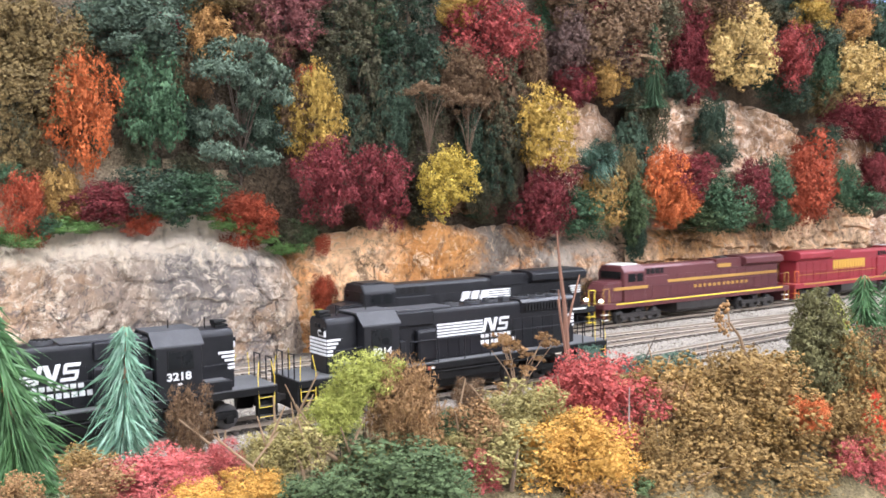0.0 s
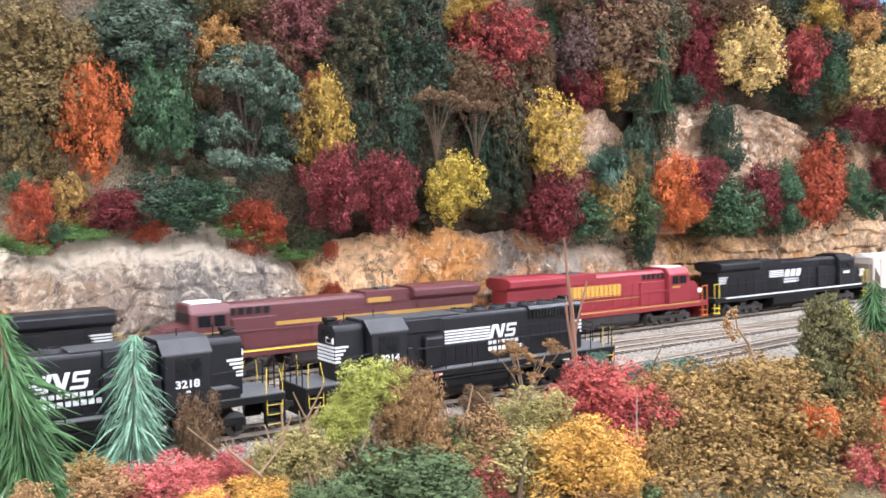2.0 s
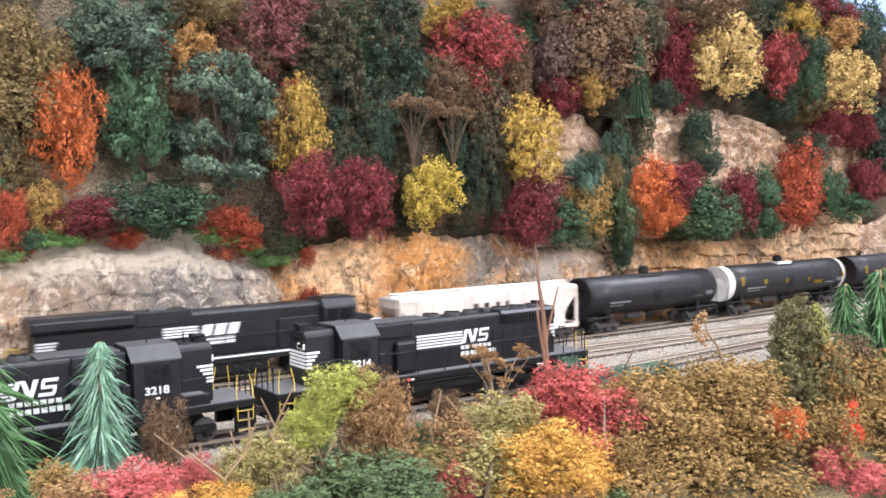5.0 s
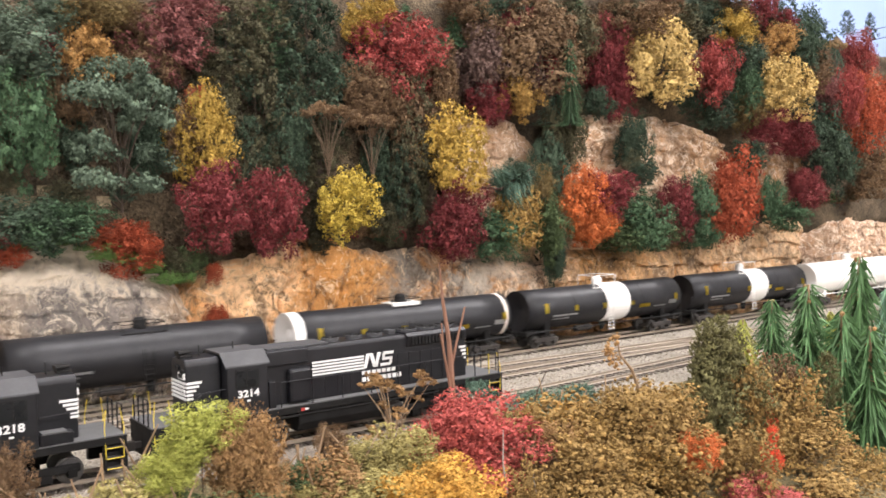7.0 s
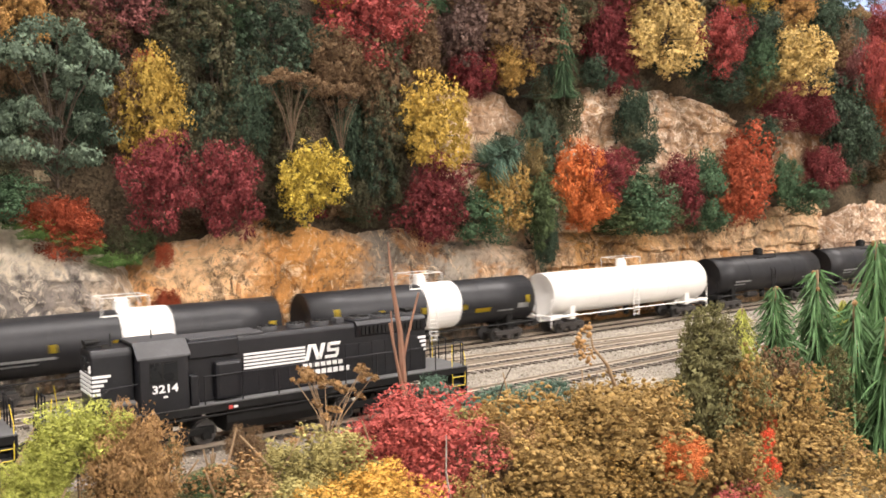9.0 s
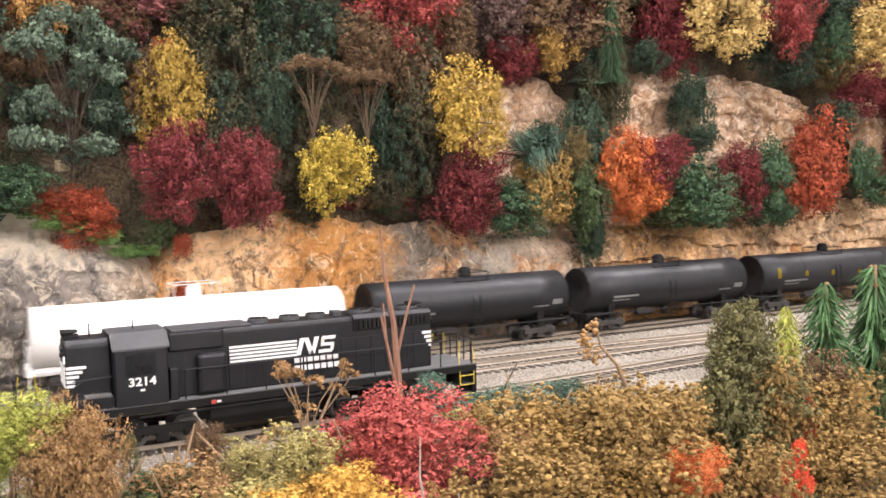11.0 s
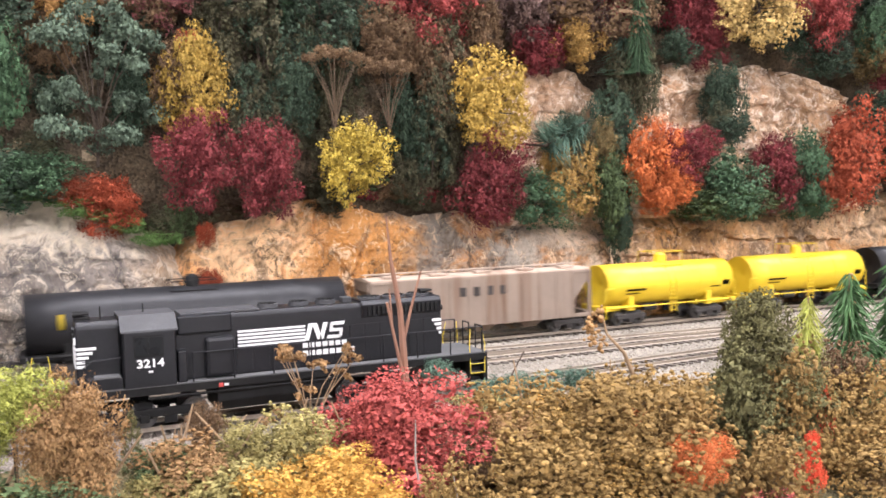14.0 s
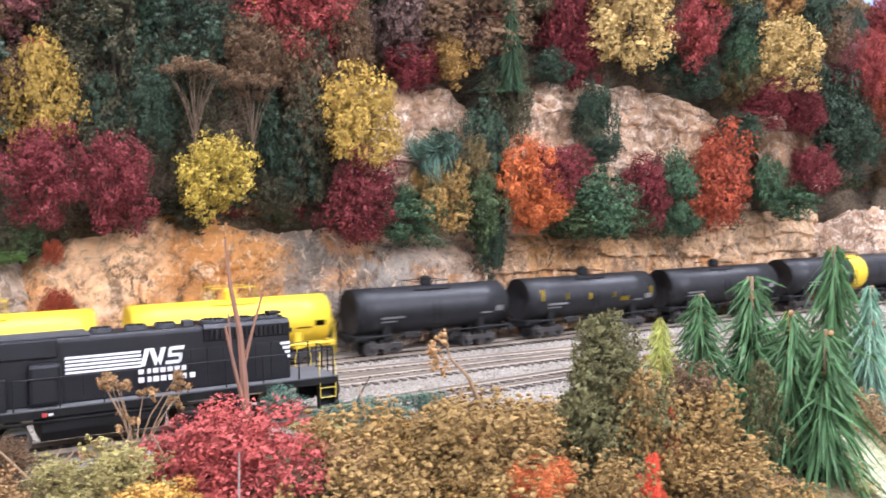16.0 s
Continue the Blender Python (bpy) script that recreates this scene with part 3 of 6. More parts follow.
def trunk_mesh(kind, variant, root):
    """A tapered stem from the root (in crown units) up into the crown, with limbs to some clumps."""
    rng = np.random.default_rng(variant + 77)
    bm = bmesh.new()
    if kind in ("pine", "needle"):
        add_rod(bm, root, (0, 0, 0), 0.022, 0.02, 5)
        add_rod(bm, (0, 0, 0), (0, 0, 1.0), 0.024, 0.012, 6)
        return bm
    thin = {"umbel": 0.4, "weed": 0.55, "umbrella": 0.7}.get(kind, 1.0)
    low = 0.05 if kind in ("umbel", "weed", "umbrella", "spire") else 0.32
    add_rod(bm, root, (0, 0, low), 0.010 * thin, 0.013 * thin, 6)
    add_rod(bm, (0, 0, low - 0.01), (0.02, 0.01, 0.45), 0.020 * thin, 0.011 * thin, 6)
    cs, _ = clumps_for(kind, np.random.default_rng(sum(map(ord, kind)) * 10 + variant))
    cs = (cs - FITS[(kind, variant)][0]) * FITS[(kind, variant)][1]
    if kind in ("umbel", "weed"):
        return bm
    for c in cs[:: 3 if kind == "umbrella" else 4]:
        h = rng.uniform(low, 0.42)
        mid = Vector((c[0] * 0.45, c[1] * 0.45, h + (c[2] - h) * 0.55))
        add_rod(bm, (0.02 * h, 0, h), mid, 0.010 * thin, 0.008 * thin, 4)
        add_rod(bm, mid, c, 0.008 * thin, 0.004, 4)
    return bm


def dried_limbs(kind, variant, material, parent, m):
    """Bent stems from the foot to every second head, each a part of its own."""
    rng = random.Random(variant + 5)
    cs, _ = clumps_for(kind, np.random.default_rng(sum(map(ord, kind)) * 10 + variant))
    cs = (cs - FITS[(kind, variant)][0]) * FITS[(kind, variant)][1]
    for c in cs[::2]:
        h = rng.uniform(0.02, 0.30)
        mid = Vector((c[0] * 0.36, c[1] * 0.36, h + (c[2] - h) * 0.5))
        bm = add_rod(bmesh.new(), (0.02 * h, 0, h), mid, 0.008 if kind == "umbel" else 0.011, 0.006, 5)
        add_rod(bm, mid, c, 0.006, 0.004, 5)
        part("stem", bm, material, parent).matrix_basis = m


KINDS = {"nodule": ("seed_head_bush", "bush"), "foam": ("tree", "tree"), "filler": ("tree", "tree"), "wispy": ("feathery_tree", "tree"), "spire": ("tall_tree", "tree"), "umbrella": ("flat_topped_tree", "tree"),
         "umbel": ("dried_umbel_tree", "tree"), "weed": ("dried_weed", "weed"), "lichen": ("bush", "bush"), "pine": ("pine_tree", "pine"), "needle": ("pine_sprig", "pine")}
TEXTURE = {"nodule": "dried seed-head", "foam": "clumped ground-foam", "filler": "dense clumped-foam", "wispy": "feathery fibre", "spire": "tall clumped-foam", "umbrella": "flat-topped foam", "umbel": "dried-flower", "weed": "sparse dried-flower",
           "lichen": "soft lichen-like", "pine": "drooping plastic-needle", "needle": "stiff plastic-needle"}
SHADES = {"plumbrown": "purplish brown", "darkolive": "dark olive", "darkgreen": "dark green", "brightyellow": "bright yellow", "lightyellow": "pale yellow",
          "orangered": "orange-red", "oliveyellow": "olive-yellow", "midgreen": "mid-green", "rosered": "rose-red", "bluegreen": "blue-green",
          "olivegreen": "olive-green", "neon": "fluorescent red-orange", "dusky": "dusky green", "umber": "golden brown", "shadeolive": "shade-dark olive", "shadebrown": "shade-dark brown"}
COUNT = [0]


def plant(kind, colour, x, y, z, w, h, tilt=0, spin=None):
    """A model tree or bush whose crown is w wide and h high above z, rooted in the ground or the hillside behind it."""
    i = COUNT[0]
    COUNT[0] += 1
    variant = i % (5 if kind in ("foam", "wispy") else 3)
    hill = y > 0.5
    if hill:
        gz = z + 0.10 * h
        gy = hill_y(x, gz) + 0.003
    else:
        gy, gz = y, min(ground_z(x, y) - 0.002, z - 0.001)
    name, cat = KINDS[kind]
    where = "on the hillside" if hill else "on the dry trackside bank"
    ob = thing(name, pose(x, gy, gz), "%s %s model %s %s" % (SHADES.get(colour, colour), TEXTURE[kind], cat, where), cat, "hillside trees" if hill else "trackside growth")
    spin = (i * 67) % 360 if spin is None else spin
    full = kind in ("umbel", "weed", "umbrella", "spire", "pine", "needle")
    local = Matrix.Translation((0, y - gy, z - gz - (0.03 if full else 0.02) * h))
    m = local @ Matrix.Rotation(radians(tilt), 4, "Y") @ Matrix.Diagonal((w * (1.35 if kind == "pine" else 0.93), w * (0.68 if hill else 0.85), h * (1.05 if full else 0.96), 1)) @ Matrix.Rotation(radians(spin), 4, "Z")
    cr = new("crown", crown_mesh(kind, variant))
    cr.parent, cr.matrix_basis = ob, m
    cr.material_slots[0].link = "OBJECT"
    # bluegreen pines: the glint of shiny needles is painted as a paler second colour
    cr.material_slots[0].material = leaf("leaf_" + colour, COLOURS[colour], tuple(v * 1.0 + (0.20 if colour == "bluegreen" else 0.07) for v in COLOURS[colour]) if kind == "pine" else None)
    root = m.inverted() @ Vector((0, 0, 0))
    tr = part("trunk", trunk_mesh(kind, variant, root), (M_BRANCH if hill else M_STEM) if kind in ("umbel", "weed", "pine") else M_BARK, ob)
    tr.matrix_basis = m
    if kind == "pine" and h > 0.05:
        for k in range(6):
            bm = bmesh.new()
            bmesh.ops.create_icosphere(bm, subdivisions=1, radius=0.022)
            bud = part("bud", bm, leaf("leaf_rust", COLOURS["rust"]), ob, "tan bud on the stem")
            a = k * 2.4
            bud.matrix_basis = m @ Matrix.Translation((0.035 * math.cos(a), 0.035 * math.sin(a), 0.985 - 0.10 * k)) @ Matrix.Diagonal((1, 1, 0.7, 1))
    if kind in ("umbel", "weed"):
        dried_limbs(kind, variant, M_BRANCH if hill else M_STEM, ob, m)
    return ob


# hillside, upper rows
plant("foam", "olive", 0.111, 0.649, 0.214, 0.056, 0.049)
plant("foam", "dusky", 0.174, 0.643, 0.218, 0.075, 0.047)
plant("foam", "amber", 0.230, 0.653, 0.217, 0.046, 0.050)
plant("foam", "plum", 0.291, 0.650, 0.232, 0.062, 0.053)
plant("foam", "olive", 0.109, 0.642, 0.174, 0.063, 0.052)
plant("wispy", "orange", 0.137, 0.634, 0.146, 0.042, 0.074)
plant("foam", "green", 0.183, 0.633, 0.154, 0.051, 0.071)
plant("umbrella", "dusky", 0.243, 0.624, 0.128, 0.082, 0.102, 0, 20)
plant("foam", "yellow", 0.305, 0.629, 0.151, 0.049, 0.072)
plant("spire", "darkolive", 0.357, 0.647, 0.142, 0.056, 0.130)
plant("spire", "darkgreen", 0.402, 0.647, 0.198, 0.072, 0.110)
plant("foam", "yellow", 0.462, 0.661, 0.270, 0.040, 0.035)
plant("wispy", "red", 0.488, 0.646, 0.227, 0.081, 0.071)
plant("umbel", "brown", 0.400, 0.612, 0.152, 0.054, 0.058)
plant("umbel", "brown", 0.441, 0.614, 0.149, 0.048, 0.054)
plant("foam", "yellow", 0.524, 0.608, 0.146, 0.068, 0.070)
plant("wispy", "crimson", 0.301, 0.603, 0.105, 0.049, 0.059)
plant("wispy", "crimson", 0.345, 0.601, 0.100, 0.050, 0.059)
plant("foam", "brightyellow", 0.406, 0.599, 0.109, 0.056, 0.050)
plant("foam", "plumbrown", 0.580, 0.647, 0.233, 0.065, 0.065)
plant("foam", "brown", 0.642, 0.634, 0.241, 0.100, 0.083)
plant("foam", "gold", 0.617, 0.632, 0.212, 0.049, 0.038)
plant("needle", "green", 0.664, 0.612, 0.205, 0.042, 0.080)
plant("wispy", "maroon", 0.744, 0.640, 0.240, 0.053, 0.077)
plant("wispy", "maroon", 0.756, 0.635, 0.219, 0.048, 0.054)
plant("foam", "lightyellow", 0.796, 0.613, 0.240, 0.080, 0.080)
plant("wispy", "red", 0.862, 0.597, 0.233, 0.058, 0.068)
plant("foam", "yellow", 0.934, 0.625, 0.307, 0.062, 0.039)
plant("foam", "amber", 1.004, 0.612, 0.296, 0.047, 0.040)
plant("foam", "lightyellow", 0.974, 0.590, 0.221, 0.080, 0.070)
plant("wispy", "crimson", 1.011, 0.590, 0.125, 0.040, 0.040)
plant("foam", "green", 0.961, 0.595, 0.109, 0.039, 0.046)
plant("foam", "brown", 0.486, 0.640, 0.171, 0.056, 0.076)
plant("foam", "darkgreen", 0.373, 0.628, 0.151, 0.037, 0.060)
plant("foam", "darkolive", 0.492, 0.632, 0.120, 0.045, 0.086)
plant("foam", "brown", 0.529, 0.640, 0.216, 0.042, 0.057)
plant("foam", "brown", 0.455, 0.640, 0.197, 0.044, 0.049)
plant("foam", "darkolive", 0.676, 0.625, 0.169, 0.034, 0.062)
plant("foam", "darkgreen", 0.751, 0.620, 0.165, 0.032, 0.047)
plant("foam", "darkgreen", 0.753, 0.600, 0.147, 0.035, 0.023)
plant("foam", "darkgreen", 0.866, 0.600, 0.209, 0.049, 0.037)
plant("wispy", "maroon", 0.955, 0.595, 0.184, 0.052, 0.045)
plant("wispy", "maroon", 0.588, 0.640, 0.206, 0.049, 0.038)
plant("foam", "darkgreen", 0.719, 0.630, 0.217, 0.035, 0.029)
plant("needle", "green", 0.560, 0.657, 0.276, 0.043, 0.032)
plant("needle", "green", 0.510, 0.662, 0.280, 0.037, 0.031)
plant("foam", "brown", 0.780, 0.629, 0.295, 0.084, 0.042)
plant("foam", "darkgreen", 1.043, 0.600, 0.278, 0.054, 0.061)
plant("wispy", "crimson", 1.028, 0.620, 0.330, 0.041, 0.027)
plant("wispy", "orangered", 0.304, 0.640, 0.197, 0.018, 0.026)
plant("wispy", "maroon", 0.205, 0.660, 0.237, 0.025, 0.025)
plant("foam", "darkolive", 0.144, 0.645, 0.147, 0.023, 0.027)
plant("foam", "brown", 0.272, 0.652, 0.218, 0.048, 0.039)
# along the crest
plant("foam", "darkolive", 0.885, 0.632, 0.352, 0.056, 0.042)
plant("foam", "brown", 0.935, 0.630, 0.345, 0.058, 0.044)
plant("wispy", "crimson", 0.985, 0.628, 0.336, 0.050, 0.042)
plant("foam", "darkgreen", 1.020, 0.632, 0.330, 0.050, 0.040)
plant("foam", "darkolive", 0.965, 0.634, 0.322, 0.046, 0.034)
plant("umbel", "tan", 1.105, 0.600, 0.262, 0.036, 0.062)
plant("wispy", "plum", 1.085, 0.598, 0.235, 0.038, 0.042)
# low growth above the cliffs
plant("wispy", "orangered", 0.096, 0.622, 0.095, 0.031, 0.043)
plant("foam", "gold", 0.120, 0.625, 0.105, 0.030, 0.037)
plant("wispy", "crimson", 0.148, 0.622, 0.104, 0.053, 0.028)
plant("foam", "darkgreen", 0.187, 0.620, 0.107, 0.063, 0.035)
plant("wispy", "orangered", 0.244, 0.625, 0.087, 0.042, 0.037)
plant("foam", "darkolive", 0.284, 0.630, 0.081, 0.026, 0.022)
plant("wispy", "orangered", 0.314, 0.635, 0.028, 0.018, 0.031)
plant("foam", "green", 0.091, 0.630, 0.129, 0.022, 0.015)
plant("foam", "darkolive", 0.173, 0.640, 0.145, 0.020, 0.024)
plant("foam", "darkgreen", 0.219, 0.645, 0.160, 0.025, 0.029)
plant("foam", "darkolive", 0.464, 0.630, 0.106, 0.030, 0.030)
plant("foam", "darkgreen", 0.654, 0.628, 0.054, 0.023, 0.045)
# far right of the hill
plant("wispy", "orangered", 1.155, 0.590, 0.193, 0.078, 0.093)
plant("wispy", "red", 1.179, 0.610, 0.286, 0.051, 0.058)
plant("foam", "darkgreen", 1.070, 0.600, 0.154, 0.076, 0.096)
plant("foam", "darkgreen", 1.083, 0.626, 0.302, 0.063, 0.070)
plant("spire", "darkgreen", 1.418, 0.760, 0.387, 0.025, 0.036)
plant("spire", "darkgreen", 1.486, 0.760, 0.384, 0.026, 0.042)
plant("wispy", "crimson", 1.028, 0.590, 0.121, 0.050, 0.043)
plant("foam", "brown", 1.187, 0.600, 0.132, 0.059, 0.066)
plant("needle", "teal", 1.125, 0.610, 0.268, 0.035, 0.064)
plant("foam", "brown", 0.763, 0.643, 0.311, 0.047, 0.035)
plant("wispy", "red", 1.109, 0.585, 0.223, 0.042, 0.066)
plant("foam", "darkgreen", 1.112, 0.600, 0.143, 0.055, 0.073)
plant("foam", "brown", 1.054, 0.600, 0.257, 0.047, 0.053)
# foreground
plant("lichen", "brown", 0.123, 0.385, 0.004, 0.020, 0.032)
plant("lichen", "rust", 0.211, 0.345, -0.001, 0.031, 0.044)
plant("foam", "oliveyellow", 0.187, 0.345, -0.012, 0.030, 0.020)
plant("foam", "oliveyellow", 0.236, 0.345, -0.008, 0.024, 0.014)
plant("foam", "midgreen", 0.192, 0.325, -0.014, 0.061, 0.027)
plant("lichen", "rose", 0.094, 0.340, 0.002, 0.039, 0.019)
plant("lichen", "rose", 0.124, 0.350, 0.002, 0.019, 0.016)
plant("lichen", "marigold", 0.130, 0.335, -0.005, 0.029, 0.014)
plant("nodule", "rust", 0.071, 0.335, 0.008, 0.025, 0.014)
plant("nodule", "rust", 0.045, 0.330, 0.012, 0.017, 0.012)
plant("lichen", "marigold", 0.288, 0.322, -0.027, 0.055, 0.036)
plant("lichen", "rosered", 0.346, 0.360, -0.017, 0.065, 0.043)
plant("lichen", "rosered", 0.355, 0.350, -0.037, 0.022, 0.031)
plant("lichen", "rose", 0.244, 0.330, -0.026, 0.018, 0.024)
plant("weed", "rust", 0.309, 0.387, -0.006, 0.044, 0.046, 0, 0)
plant("lichen", "marigold", 0.420, 0.360, -0.015, 0.027, 0.027)
plant("nodule", "umber", 0.441, 0.335, -0.025, 0.060, 0.044)
plant("nodule", "umber", 0.456, 0.315, -0.048, 0.060, 0.053)
plant("nodule", "umber", 0.389, 0.325, -0.038, 0.047, 0.044)
plant("nodule", "umber", 0.392, 0.305, -0.049, 0.061, 0.036)
plant("spire", "olivegreen", 0.531, 0.350, -0.017, 0.036, 0.066)
plant("spire", "brown", 0.543, 0.345, -0.020, 0.023, 0.034)
plant("nodule", "umber", 0.540, 0.335, -0.029, 0.041, 0.056)
plant("lichen", "orange", 0.450, 0.300, -0.019, 0.022, 0.019)
plant("lichen", "neon", 0.517, 0.300, -0.032, 0.014, 0.017)
plant("lichen", "neon", 0.511, 0.300, -0.045, 0.012, 0.010)
plant("lichen", "neon", 0.519, 0.300, -0.016, 0.006, 0.010)
plant("lichen", "rose", 0.482, 0.295, -0.060, 0.040, 0.033)
plant("foam", "teal", 0.380, 0.405, 0.009, 0.021, 0.016)
plant("foam", "teal", 0.429, 0.395, -0.003, 0.029, 0.018)
plant("foam", "oliveyellow", 0.274, 0.348, -0.012, 0.034, 0.018)
plant("foam", "oliveyellow", 0.146, 0.350, -0.003, 0.029, 0.022)
plant("lichen", "neon", 0.558, 0.330, -0.022, 0.014, 0.014)
plant("lichen", "neon", 0.560, 0.330, -0.007, 0.005, 0.013)
plant("lichen", "orange", 0.467, 0.315, -0.018, 0.028, 0.015)
plant("nodule", "umber", 0.427, 0.330, -0.015, 0.049, 0.039)
plant("spire", "olivegreen", 0.533, 0.345, -0.023, 0.057, 0.057)
plant("nodule", "umber", 0.578, 0.330, -0.033, 0.047, 0.047)
plant("pine", "lime", 0.601, 0.378, -0.007, 0.030, 0.049)
plant("pine", "pinegreen", 0.627, 0.372, -0.021, 0.060, 0.075)
plant("pine", "pinegreen", 0.664, 0.366, -0.042, 0.082, 0.104)
plant("pine", "pinegreen", 0.769, 0.385, -0.078, 0.070, 0.154)
plant("pine", "pinegreen", 0.673, 0.345, -0.067, 0.080, 0.110)
plant("pine", "pinegreen", 0.684, 0.330, -0.080, 0.088, 0.112)
plant("pine", "bluegreen", 0.790, 0.372, -0.067, 0.060, 0.116)
plant("pine", "lime", 0.709, 0.375, 0.003, 0.022, 0.036)
plant("spire", "olivegreen", 0.636, 0.335, -0.034, 0.028, 0.051)
plant("nodule", "umber", 0.578, 0.315, -0.042, 0.057, 0.032)
plant("foam", "teal", 0.418, 0.395, -0.003, 0.033, 0.017)
plant("spire", "olivegreen", 0.233, 0.375, -0.003, 0.010, 0.024)
plant("spire", "olivegreen", 0.218, 0.385, 0.010, 0.009, 0.016)
plant("foam", "oliveyellow", 0.257, 0.345, -0.008, 0.038, 0.012)
plant("foam", "teal", 0.404, 0.395, -0.003, 0.036, 0.014)
plant("foam", "oliveyellow", 0.395, 0.385, -0.005, 0.033, 0.014)
plant("nodule", "tan", 0.770, 0.362, -0.062, 0.046, 0.046)
# growth in the clefts of the rock
plant("foam", "darkolive", 0.659, 0.628, 0.180, 0.034, 0.050)
plant("foam", "darkgreen", 0.645, 0.622, 0.135, 0.039, 0.061)
plant("foam", "olive", 0.630, 0.615, 0.122, 0.027, 0.044)
plant("foam", "darkgreen", 0.766, 0.618, 0.150, 0.036, 0.071)
plant("foam", "darkolive", 0.345, 0.645, 0.145, 0.037, 0.060)
plant("foam", "darkolive", 0.392, 0.650, 0.183, 0.043, 0.062)
plant("foam", "brown", 0.219, 0.653, 0.194, 0.033, 0.038)
plant("foam", "darkolive", 0.155, 0.655, 0.191, 0.024, 0.036)
plant("foam", "darkolive", 0.095, 0.645, 0.150, 0.033, 0.041)
plant("foam", "darkgreen", 0.265, 0.640, 0.148, 0.026, 0.056)
plant("foam", "darkgreen", 0.466, 0.640, 0.136, 0.035, 0.065)
plant("foam", "darkgreen", 0.442, 0.655, 0.215, 0.040, 0.045)
plant("wispy", "orange", 0.677, 0.612, 0.098, 0.057, 0.069)
plant("wispy", "orange", 0.695, 0.606, 0.097, 0.040, 0.032)
plant("wispy", "maroon", 0.708, 0.606, 0.116, 0.054, 0.045)
plant("foam", "green", 0.752, 0.604, 0.085, 0.076, 0.058)
plant("wispy", "maroon", 0.803, 0.602, 0.091, 0.051, 0.064)
plant("foam", "green", 0.838, 0.603, 0.087, 0.052, 0.071)
plant("wispy", "orangered", 0.886, 0.595, 0.094, 0.068, 0.087)
plant("wispy", "orangered", 0.874, 0.597, 0.092, 0.037, 0.035)
plant("foam", "gold", 0.595, 0.612, 0.095, 0.057, 0.058)
plant("foam", "midgreen", 0.630, 0.612, 0.081, 0.050, 0.062)
plant("foam", "green", 0.565, 0.615, 0.083, 0.059, 0.042)
plant("wispy", "crimson", 0.522, 0.610, 0.088, 0.060, 0.062)
plant("foam", "midgreen", 0.728, 0.612, 0.082, 0.070, 0.027)
plant("needle", "teal", 0.567, 0.603, 0.144, 0.061, 0.041, 60)
plant("foam", "darkgreen", 0.594, 0.610, 0.144, 0.036, 0.027)
plant("pine", "pinegreen", 0.058, 0.388, -0.004, 0.048, 0.082, -8)
plant("pine", "bluegreen", 0.095, 0.388, 0.008, 0.034, 0.055, 3)
plant("lichen", "lime", 0.176, 0.352, 0.012, 0.025, 0.019)
plant("lichen", "lime", 0.183, 0.352, 0.019, 0.018, 0.015)
plant("lichen", "lime", 0.193, 0.352, 0.030, 0.010, 0.011)
plant("foam", "oliveyellow", 0.157, 0.350, 0.005, 0.032, 0.017)
plant("lichen", "marigold", 0.308, 0.325, -0.036, 0.045, 0.031)
plant("lichen", "rosered", 0.333, 0.365, -0.008, 0.041, 0.034)
plant("nodule", "oliveyellow", 0.255, 0.335, -0.019, 0.043, 0.027)
plant("nodule", "umber", 0.345, 0.310, -0.043, 0.046, 0.026)
plant("nodule", "rust", 0.292, 0.305, -0.032, 0.032, 0.016)
plant("foam", "midgreen", 0.200, 0.310, -0.014, 0.038, 0.014)
plant("foam", "midgreen", 0.153, 0.320, -0.007, 0.032, 0.014)
plant("lichen", "marigold", 0.102, 0.325, 0.001, 0.025, 0.011)
plant("nodule", "umber", 0.396, 0.350, -0.016, 0.048, 0.038)
plant("nodule", "umber", 0.437, 0.348, -0.019, 0.052, 0.042)
plant("nodule", "umber", 0.480, 0.345, -0.022, 0.049, 0.041)
plant("nodule", "umber", 0.394, 0.325, -0.026, 0.052, 0.028)
plant("nodule", "umber", 0.441, 0.320, -0.032, 0.049, 0.030)
plant("foam", "olivegreen", 0.535, 0.350, 0.006, 0.034, 0.046)
plant("foam", "olivegreen", 0.521, 0.345, -0.027, 0.042, 0.053)
plant("foam", "olivegreen", 0.554, 0.340, -0.033, 0.037, 0.055)
plant("nodule", "brown", 0.590, 0.345, -0.022, 0.033, 0.045)
plant("nodule", "umber", 0.557, 0.325, -0.050, 0.036, 0.036)
plant("nodule", "oliveyellow", 0.275, 0.360, 0.001, 0.029, 0.016)
plant("foam", "midgreen", 0.243, 0.355, -0.000, 0.026, 0.013)
plant("lichen", "marigold", 0.307, 0.340, -0.010, 0.033, 0.016)
plant("lichen", "rust", 0.208, 0.350, 0.008, 0.028, 0.030)
plant("lichen", "lime", 0.192, 0.352, 0.026, 0.029, 0.022)
plant("foam", "green", 0.108, 0.618, 0.096, 0.022, 0.015)
plant("wispy", "orangered", 0.170, 0.622, 0.096, 0.027, 0.015)
plant("foam", "darkolive", 0.211, 0.635, 0.129, 0.029, 0.024)
plant("foam", "olive", 0.110, 0.640, 0.129, 0.030, 0.022)
plant("foam", "olive", 0.098, 0.654, 0.210, 0.034, 0.041)
plant("foam", "olive", 0.137, 0.653, 0.201, 0.035, 0.043)
plant("foam", "brown", 0.271, 0.658, 0.247, 0.039, 0.035)
plant("spire", "darkolive", 0.321, 0.655, 0.201, 0.036, 0.054)
plant("spire", "darkgreen", 0.342, 0.656, 0.216, 0.042, 0.065)
plant("spire", "darkgreen", 0.386, 0.657, 0.229, 0.043, 0.076)
